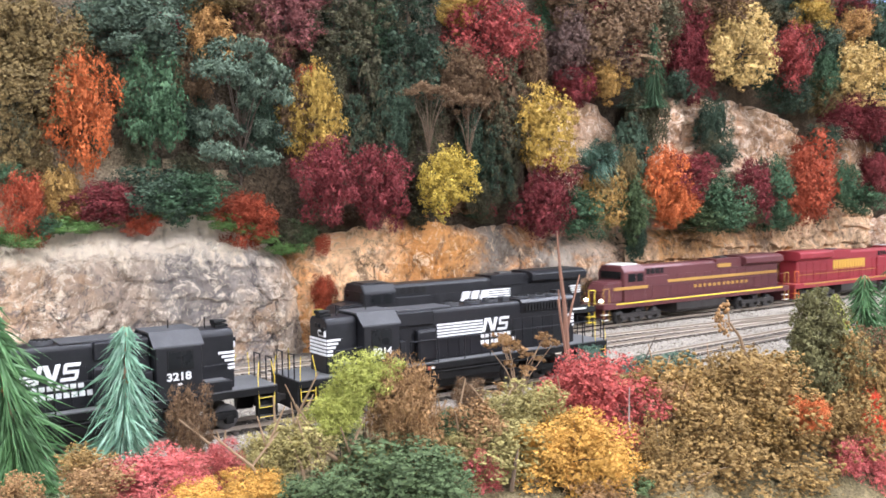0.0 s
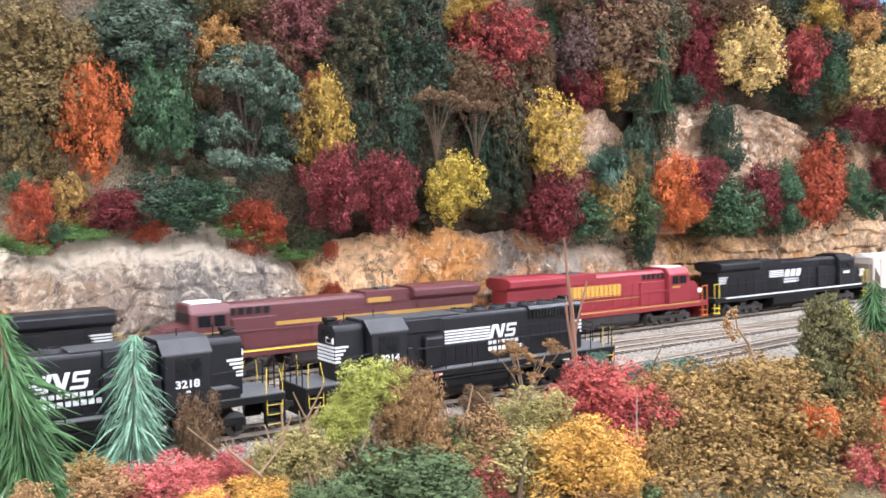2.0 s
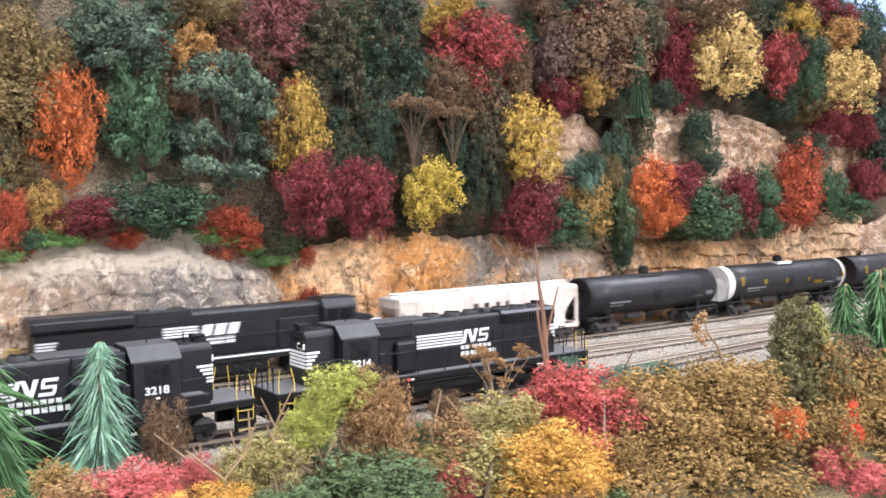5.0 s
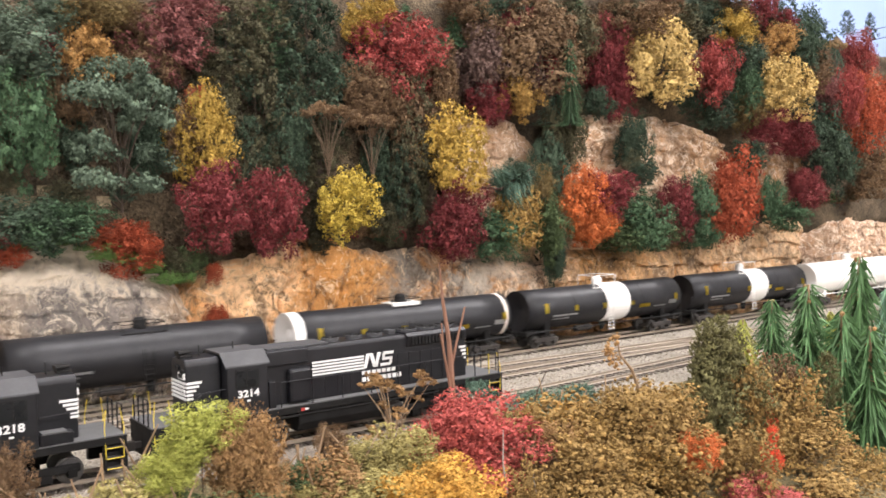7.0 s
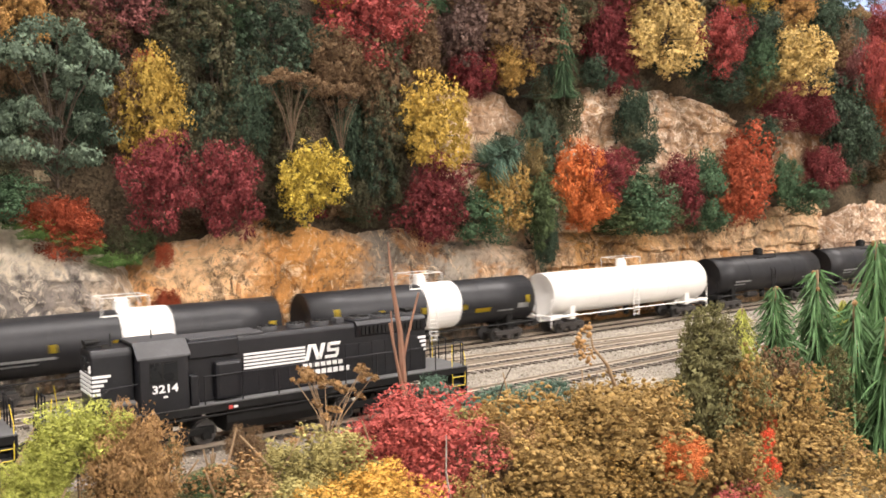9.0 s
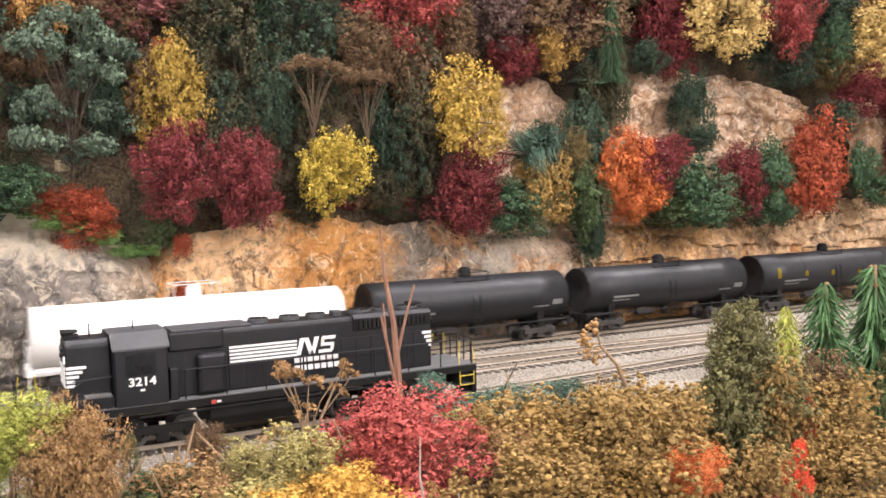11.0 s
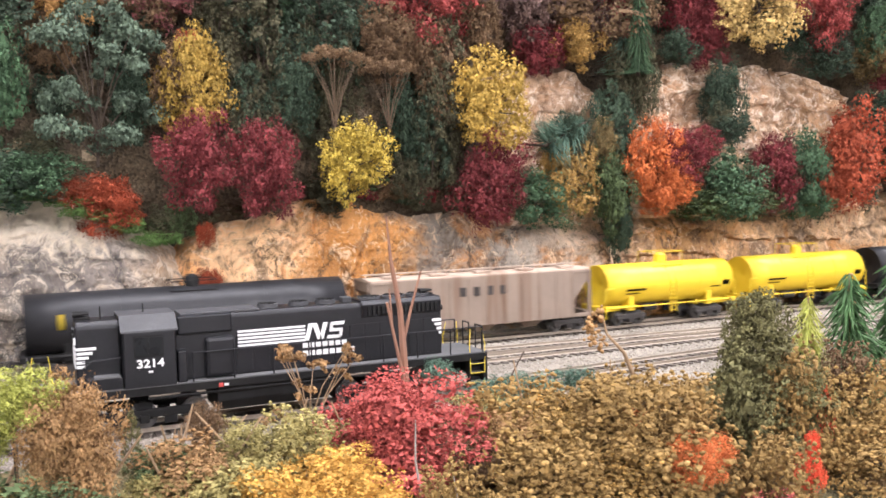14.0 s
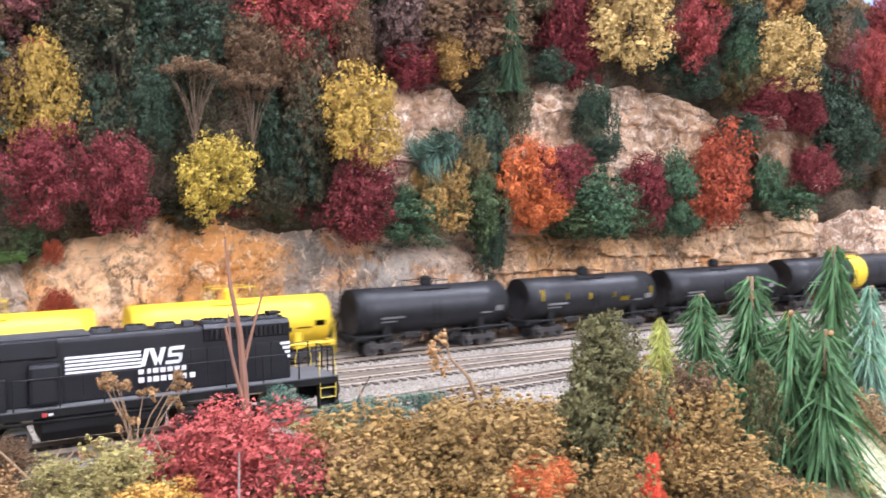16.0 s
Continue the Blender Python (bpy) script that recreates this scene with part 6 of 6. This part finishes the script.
        bars("name_block", *dx(-e + 0.06, -e + 0.145), 0.0270, 0.0300, -0.0117, 12, M_GOLD, ob, 0.45)
        part("number_patch", box(*dx(-e + 0.090, -e + 0.110), -0.0122, -0.0117, 0.0448, 0.0485), M_GOLD, ob)
    if style == "red":
        bars("name_block", *dx(-e + 0.078, -e + 0.142), 0.0318, 0.0425, -0.0119, 12, M_YELLOWDULL, ob, 0.22)
        part("thin_stripe", box(*dx(-e + 0.014, e - 0.012), -0.01185, -0.0114, 0.0285, 0.0291), M_GOLD, ob)
        part("number_patch", box(*dx(e - 0.050, e - 0.040), -0.0177, -0.0172, 0.0345, 0.0365), M_GOLD, ob)
        part("nose_panel", box(*dx(e - 0.012, e - 0.006), -0.0153, -0.0145, 0.0280, 0.0320), M_WHITE, ob)
    if style == "black":
        for k in range(4):
            z = 0.0420 - 0.0019 * k
            decal("side_stripe", *dx(-e + 0.092, -e + 0.116), z - 0.0011, z, -0.0119, M_WHITE, ob, slant=-0.001)
            decal("tail_stripe", *dx(-e + 0.013, -e + 0.026 - 0.001 * k), 0.0385 - 0.0019 * k, 0.0396 - 0.0019 * k, -0.0117, M_WHITE, ob)
            decal("nose_stripe", *dx(e - 0.014, e - 0.005), 0.0345 - 0.0021 * k, 0.0357 - 0.0021 * k, -0.0154, M_WHITE, ob)
        for a in (0.0, 0.0095, 0.019):
            decal("emblem_shape", *dx(-e + 0.117 + a, -e + 0.124 + a), 0.0345, 0.0420, -0.0119, M_WHITE, ob, slant=0.0025)
        bars("name_block", *dx(-e + 0.116, -e + 0.142), 0.0312, 0.0332, -0.0119, 7, M_WHITE, ob)
        bars("name_block", *dx(-e + 0.116, -e + 0.142), 0.0283, 0.0303, -0.0119, 8, M_WHITE, ob)
        bars("number_block", *dx(e - 0.048, e - 0.036), 0.0330, 0.0358, -0.0176, 4, M_WHITE, ob)
    grab = M_ORANGEP if style == "red" else M_YELLOW if style == "black" else M_GOLD
    for ex in (-e + 0.004, e - 0.004):
        for side in (-1, 1):
            y = side * 0.0165
            bm = bmesh.new()
            for q in (-0.0035, 0.0035):
                add_rod(bm, (ex + q, y, 0.004), (ex + q, y, 0.034), 0.0004, None, 5)
            add_rod(bm, (ex - 0.0035, y, 0.034), (ex + 0.0035, y, 0.034), 0.0004, None, 5)
            part("grab_rail", bm, grab, ob)
            bm = bmesh.new()
            for z in (0.005, 0.010, 0.015):
                add_box(bm, ex - 0.0035, ex + 0.0035, min(y, y - side * 0.004), max(y, y - side * 0.004), z, z + 0.0007)
            part("step_treads", bm, grab if style != "maroon" else M_WHITE, ob)
        part("pilot", box(ex - 0.001, ex + 0.001, -0.0150, 0.0150, 0.0040, 0.0160), body, ob)
        coupler(ob, ex, 1 if ex > 0 else -1)
    for side in (-1, 1):
        y = side * 0.0171
        bm = bmesh.new()
        add_rod(bm, (-e + 0.01, y, 0.0335), (e - 0.056, y, 0.0335) if f > 0 else (e - 0.01, y, 0.0335), 0.0003, None, 5)
        for k in range(9):
            px = -e + 0.012 + (2 * e - 0.07) * k / 8
            add_rod(bm, (px, y, 0.0200), (px, y, 0.0336), 0.0003, None, 5)
        part("handrail", bm, body, ob)
    for y in (-0.0095, 0.0095):
        part("ditch_light", rod((f * (e - 0.0045), y, 0.0225), (f * (e - 0.0028), y, 0.0225), 0.0016, None, 12), M_LENS if f < 0 else M_GLASS, ob, "glowing ditch light" if f < 0 else "unlit ditch light")
    part("fuel_tank", profile([(-0.0155, 0.0150), (-0.0160, 0.0080), (-0.0120, 0.0045), (0.0120, 0.0045), (0.0160, 0.0080), (0.0155, 0.0150)], -0.038, 0.034, 0.0007), M_TRUCK if style != "black" else M_DARK, ob)
    for tx in (-1, 1):
        truck(ob, tx * (e - 0.050), 3, 0.046, 0.0058, 0.0115)
    return ob


def capsule(x0, x1, zc, r, n=32, dome=0.35):
    """A tank shell with rounded heads along x."""
    bm = bmesh.new()
    prof = []
    k = 7
    for i in range(k + 1):
        a = math.pi / 2 * i / k
        prof.append((x0 + r * dome * (1 - math.sin(a)), r * math.cos(math.pi / 2 - a)))
    prof += [(x0 + (x1 - x0) * j / 6, r) for j in range(1, 6)]
    for i in range(k + 1):
        a = math.pi / 2 * (1 - i / k)
        prof.append((x1 - r * dome * (1 - math.sin(a)), r * math.cos(math.pi / 2 - a)))
    rings = []
    for x, q in prof:
        q = max(q, 1e-5)
        rings.append([bm.verts.new((x, q * math.cos(2 * math.pi * j / n), zc + q * math.sin(2 * math.pi * j / n))) for j in range(n)])
    for a, b in zip(rings, rings[1:]):
        for j in range(n):
            bm.faces.new((a[j], b[j], b[(j + 1) % n], a[(j + 1) % n]))
    bm.faces.new(rings[0])
    bm.faces.new(rings[-1][::-1])
    bmesh.ops.recalc_face_normals(bm, faces=bm.faces)
    return bm


def band(x0, x1, zc, r, n=32):
    return add_rod(bmesh.new(), (x0, 0, zc), (x1, 0, zc), r, None, n)


def side_plate(name, x0, x1, z0, z1, zc, r, material, parent):
    """A painted mark that follows the tank's curve on the near side."""
    bm = bmesh.new()
    k = 4
    rows = []
    for i in range(k + 1):
        z = z0 + (z1 - z0) * i / k - zc
        y = -math.sqrt(max(1e-9, r * r - z * z)) - 0.0003
        rows.append([bm.verts.new((x, y, z + zc)) for x in (x0, x1)])
    for a, b in zip(rows, rows[1:]):
        bm.faces.new((a[0], a[1], b[1], b[0]))
    bmesh.ops.solidify(bm, geom=list(bm.faces), thickness=0.0004)
    return part(name, bm, material, parent)


def tank_car(x0, x1, mat, label, r=0.0182, zc=0.0335, band_mat=None, band_at=(), heads=None, top_patch=False, marks="white", platform=None, dome_low=True):
    ob, h = train_thing("tank_car", x0, x1, label, "tank car")
    e = h - 0.0105
    tank = part("tank", capsule(-e, e, zc, r), mat, ob, smooth=True)
    for a, b in band_at:
        part("band", band(a * e, b * e, zc, r + 0.0003), band_mat, ob, "painted band round the tank", smooth=False)
    if heads:
        part("painted_head", capsule(-e - 0.0003, -e + 0.0085, zc, r + 0.0003, 32, 0.36), heads, ob, "white painted head", smooth=True)
    if top_patch:
        part("roof_patch", box(-0.012, 0.014, -0.0085, 0.0085, zc + r - 0.0022, zc + r + 0.0006, 0.0003), M_PLAINWHITE, ob)
        part("roof_patch_panel", box(-0.007, 0.008, -0.0045, 0.0045, zc + r + 0.0004, zc + r + 0.0010), M_DARK, ob)
    for q in (-0.45, 0.45):
        bm = bmesh.new()
        add_rod(bm, (q * e, 0, zc), (q * e + 0.0007, 0, zc), r + 0.00018, None, 32)
        part("seam", bm, mat, tank)
    # manway, platform and rails
    pm = platform or M_DARK
    part("manway", rod((0, 0, zc + r - 0.001), (0, 0, zc + r + 0.0056), 0.0050, 0.0048, 16), pm, ob)
    part("manway_lid", rod((0, 0, zc + r + 0.0056), (0, 0, zc + r + 0.0070), 0.0040, 0.0030, 16), pm, ob)
    plat = part("platform", box(-0.0145, 0.0145, -0.0105, 0.0105, zc + r * 0.82, zc + r * 0.82 + 0.0008), pm, ob)
    hi = zc + r + (0.0035 if dome_low else 0.0085)
    for x in (-0.0143, 0.0143):
        for y in (-0.0103, 0.0103):
            part("rail_post", rod((x, y, zc + r * 0.8), (x, y, hi), 0.0003, None, 5), pm, plat)
        part("platform_rail", rod((x, -0.0103, hi), (x, 0.0103, hi), 0.0003, None, 5), pm, plat)
    for y in (-0.0103, 0.0103):
        part("platform_rail", rod((-0.0143, y, hi), (0.0143, y, hi), 0.0003, None, 5), pm, plat)
    for side in (-1, 1):
        bm = bmesh.new()
        y = side * (r + 0.0006)
        for x in (-0.0030, 0.0030):
            add_rod(bm, (x, y, 0.0085), (x, y, zc + 0.003), 0.00035, None, 5)
            add_rod(bm, (x, y, zc + 0.003), (x, side * 0.0105, zc + r * 0.84), 0.00035, None, 5)
        for k in range(8):
            add_rod(bm, (-0.0030, y, 0.010 + 0.0031 * k), (0.0030, y, 0.010 + 0.0031 * k), 0.0003, None, 4)
        part("ladder", bm, pm if platform else M_DARK, ob)
    part("bottom_outlet", rod((0.006, 0, zc - r + 0.001), (0.006, 0, 0.0075), 0.0032, 0.0022, 12), M_DARK, ob)
    sm = mat if mat is M_YELLOWCAR or mat is M_PLAINWHITE else M_DARK
    for s in (-1, 1):
        bm = bmesh.new()
        a, b = sorted((s * (e - 0.030), s * (e + 0.004)))
        add_box(bm, a, b, -0.0045, 0.0045, 0.0105, 0.0155, 0.0005)
        a, b = sorted((s * (e - 0.001), s * (e + 0.003)))
        add_box(bm, a, b, -0.0165, 0.0165, 0.0125, 0.0160, 0.0004)
        a, b = sorted((s * (e - 0.027), s * (e - 0.021)))
        add_box(bm, a, b, -0.0145, 0.0145, 0.0115, zc - r * 0.52, 0.0005)
        part("bolster", bm, sm, ob)
        for y in (-0.0163, 0.0163):
            bm = bmesh.new()
            add_rod(bm, (s * (e + 0.002), y, 0.006), (s * (e + 0.002), y, 0.030), 0.0004, None, 5)
            add_rod(bm, (s * (e + 0.002), y, 0.030), (s * (e - 0.006), y, 0.030), 0.0004, None, 5)
            add_rod(bm, (s * (e - 0.028), y, 0.0155), (s * (e + 0.002), y, 0.0155), 0.0005, None, 5)
            part("end_rail", bm, sm, ob)
        coupler(ob, s * (e + 0.002), s)
        truck(ob, s * (e - 0.024), 2, 0.0205, 0.0053)
    for y in (-0.0168, 0.0168):
        part("side_rail", rod((-e + 0.002, y, 0.0150), (e - 0.002, y, 0.0150), 0.0005, None, 5), sm, ob)
    part("brake_cylinder", rod((-e * 0.35, -0.006, 0.0125), (-e * 0.15, -0.006, 0.0125), 0.003, None, 10), M_TRUCK, ob)
    if marks:
        mk = M_WHITE if mat is M_TANK else M_DARK
        for z0, z1, f0, f1 in ((0.0272, 0.0288, -0.72, -0.42), (0.0246, 0.0256, -0.72, -0.52), (0.0258, 0.0268, 0.62, 0.78), (0.0270, 0.0310, 0.82, 0.93)):
            side_plate("stencil_block", f0 * e, f1 * e, z0, z1, zc, r, mk, ob)
        if "yellow" in marks:
            for f0, z0, z1 in ((-0.82, 0.031, 0.040), (-0.46, 0.031, 0.036), (-0.10, 0.030, 0.035), (0.28, 0.030, 0.034), (0.90, 0.030, 0.037)):
                side_plate("reflector", f0 * e, (f0 + 0.045) * e, z0, z1, zc, r, M_YELLOW, ob)
            side_plate("reflector", 0.40 * e, 0.55 * e, 0.0265, 0.0300, zc, r, M_YELLOW, ob)
    return ob


def covered_hopper(x0, x1, mat, roof_mat, label, streaks, hatches):
    ob, h = train_thing("covered_hopper", x0, x1, label, "hopper car")
    e = h - 0.0065
    b = e - 0.012
    # body with sloped ends above the trucks
    bm = bmesh.new()
    outline = [(-e + 0.001, 0.0465), (-e + 0.001, 0.0400), (-b + 0.010, 0.0160), (b - 0.010, 0.0160), (e - 0.001, 0.0400), (e - 0.001, 0.0465)]
    for y in (-0.0165, 0.0165):
        for x, z in outline:
            bm.verts.new((x, y, z))
    bm.verts.ensure_lookup_table()
    n = len(outline)
    for i in range(n):
        bm.faces.new([bm.verts[k] for k in (i, (i + 1) % n, n + (i + 1) % n, n + i)])
    bm.faces.new([bm.verts[i] for i in range(n)])
    bm.faces.new([bm.verts[n + i] for i in range(n)][::-1])
    bmesh.ops.recalc_face_normals(bm, faces=bm.faces)
    part("body", bm, mat, ob)
    for side in (-1, 1):
        y0, y1 = sorted((side * 0.0163, side * 0.0174))
        part("side_sheet", box(-e + 0.016, e - 0.016, y0, y1, 0.0125, 0.0462, 0.0003), mat, ob)
        part("side_sill", box(-e, e, y0, y1 + 0.0003, 0.0110, 0.0138, 0.0003), mat, ob)
        part("top_chord", box(-e, e, y0, y1 + 0.0004, 0.0448, 0.0470, 0.0003), mat, ob)
        for s in (-1, 1):
            for xx in (e - 0.0012, e - 0.0155):
                part("corner_post", box(s * xx - 0.0008, s * xx + 0.0008, y0, y1, 0.0125, 0.0460), mat, ob)
        for k in range(11):
            px = (-e + 0.016) + (2 * e - 0.032) * k / 10
            part("rib", box(px - 0.0005, px + 0.0005, *sorted((side * 0.0172, side * 0.0179)), 0.0135, 0.0452), mat, ob)
    part("roof", profile([(-0.0172, 0.0468), (-0.0172, 0.0478), (0, 0.0494), (0.0172, 0.0478), (0.0172, 0.0468)], -e, e), roof_mat, ob)
    for k in range(hatches):
        px = -e + 0.018 + (2 * e - 0.036) * k / (hatches - 1)
        for y in (-0.0085, 0.0085):
            part("hatch", box(px - 0.0062, px + 0.0062, y - 0.0042, y + 0.0042, 0.0484, 0.0503, 0.0004), roof_mat, ob)
    part("running_board", box(-e, e, -0.0028, 0.0028, 0.0508, 0.0514), roof_mat, ob)
    for k in range(3):
        px = (k - 1) * b * 0.52
        bm = bmesh.new()
        top = [bm.verts.new((px + sx * b * 0.24, sy * 0.0150, 0.0162)) for sx, sy in ((-1, -1), (1, -1), (1, 1), (-1, 1))]
        bot = [bm.verts.new((px + sx * 0.0045, sy * 0.0085, 0.0058)) for sx, sy in ((-1, -1), (1, -1), (1, 1), (-1, 1))]
        for i in range(4):
            bm.faces.new((top[i], bot[i], bot[(i + 1) % 4], top[(i + 1) % 4]))
        bm.faces.new(bot)
        bm.faces.new(top[::-1])
        bmesh.ops.recalc_face_normals(bm, faces=bm.faces)
        part("discharge_bay", bm, mat, ob)
    for q, w in streaks:
        side_x = q * e
        decal("rust_streak", side_x, side_x + w, 0.0150, 0.0445, -0.01755, M_RUST, ob, "brown rust streak down the side")
    bars("name_block", -0.022, 0.022, 0.0330, 0.0395, -0.01765, 4, M_TRUCK, ob, 0.55)
    bars("stencil_block", -e + 0.026, -e + 0.046, 0.0250, 0.0262, -0.01765, 5, M_DARK, ob, 0.3)
    bars("stencil_block", -e + 0.026, -e + 0.044, 0.0225, 0.0237, -0.01765, 5, M_DARK, ob, 0.3)
    for s in (-1, 1):
        a, c = sorted((s * (e - 0.004), s * (e + 0.002)))
        part("end_sill", box(a, c, -0.0165, 0.0165, 0.0105, 0.0150), mat, ob)
        bm = bmesh.new()
        for y in (-0.0168, -0.0120):
            add_rod(bm, (s * (e + 0.0008), y, 0.012), (s * (e + 0.0008), y, 0.046), 0.0004, None, 5)
        for k in range(7):
            add_rod(bm, (s * (e + 0.0008), -0.0168, 0.015 + 0.0045 * k), (s * (e + 0.0008), -0.0120, 0.015 + 0.0045 * k), 0.0003, None, 4)
        part("ladder", bm, mat, ob)
        coupler(ob, s * (e + 0.001), s)
        truck(ob, s * (e - 0.017), 2, 0.0205, 0.0053)
    return ob


SPEED = 0.2035
wide_cab_diesel(0.288, 0.558, -1, M_BLACK, M_WHITE, "black", "black road diesel with white stripes leading the train")
wide_cab_diesel(0.558, 0.840, -1, M_MAROON, M_YELLOW, "maroon", "maroon road diesel with gold stripes and lit ditch lights")
wide_cab_diesel(0.840, 1.103, 1, M_RED, M_GOLD, "red", "cherry red road diesel with thin yellow stripes")
wide_cab_diesel(1.103, 1.375, 1, M_BLACK, M_WHITE, "black", "black road diesel with white sill stripe before the hopper")
covered_hopper(1.375, 1.572, M_CREAM, M_PLAINWHITE, "faded cream covered hopper car with white roof", (), 6)
tank_car(1.572, 1.764, M_TANK, "plain black tank car coupled behind the cream hopper", marks="white")
tank_car(1.764, 1.991, M_TANK, "black tank car with a white painted head and roof patch", heads=M_PLAINWHITE, top_patch=True, band_mat=M_CREAM, band_at=((0.93, 0.965),), marks="white yellow")
tank_car(1.991, 2.216, M_TANK, "black tank car with a broad white centre band", band_mat=M_PLAINWHITE, band_at=((-0.04, 0.27),), platform=M_PLAINWHITE, marks="white yellow", dome_low=False)
tank_car(2.216, 2.440, M_TANK, "black tank car with a broad white centre band", band_mat=M_PLAINWHITE, band_at=((-0.04, 0.27),), platform=M_PLAINWHITE, marks="white yellow", dome_low=False)
tank_car(2.440, 2.655, M_PLAINWHITE, "glossy white pressure tank car with railed platform", platform=M_PLAINWHITE, marks="", dome_low=False)
tank_car(2.655, 2.841, M_TANK, "dusty black tank car with white stencils", marks="white")
tank_car(2.841, 3.034, M_TANK, "dusty black tank car with white stencils", marks="white")
tank_car(3.034, 3.253, M_TANK, "long black tank car with yellow reflectors", marks="white yellow")
covered_hopper(3.253, 3.446, M_GREYCAR, M_TANROOF, "weathered grey covered hopper car with rust streaks", (), 5)
tank_car(3.446, 3.594, M_YELLOWCAR, "bright yellow short tank car", r=0.0165, zc=0.0315, platform=M_YELLOWCAR, marks="dark", dome_low=False)
tank_car(3.594, 3.750, M_YELLOWCAR, "bright yellow short tank car", r=0.0165, zc=0.0315, platform=M_YELLOWCAR, marks="dark", dome_low=False)
tank_car(3.750, 3.9015, M_TANK, "short black tank car with white stencils", r=0.0172, zc=0.0320)
tank_car(3.9015, 4.060, M_TANK, "short black tank car with yellow reflectors", r=0.0172, zc=0.0320, marks="white yellow")
tank_car(4.060, 4.222, M_TANK, "short black tank car with white stencils", r=0.0172, zc=0.0320)
tank_car(4.222, 4.440, M_TANK, "black tank car with a yellow centre band", band_mat=M_YELLOWCAR, band_at=((0.0, 0.22),))
tank_car(4.440, 4.640, M_TANK, "plain black tank car at the end of the view", marks="")


def motions():
    times = [0, 0.1, 0.2] + [0.5 * k for k in range(1, 32)] + [15.8, 15.9, 16.0]
    for ob, x in TRAIN:
        walk(ob, [(t, pose(x - SPEED * t, TRAIN_Y, 0.0001)) for t in times])
    rolling = {ob for ob, x in TRAIN}
    for w, ax, r in WHEELSETS:
        if w.parent.parent in rolling:
            walk(w, [(k / FPS, pose(ax, 0, r, 0, -math.degrees(SPEED * k / FPS / r))) for k in range(16 * FPS + 1)])


motions()
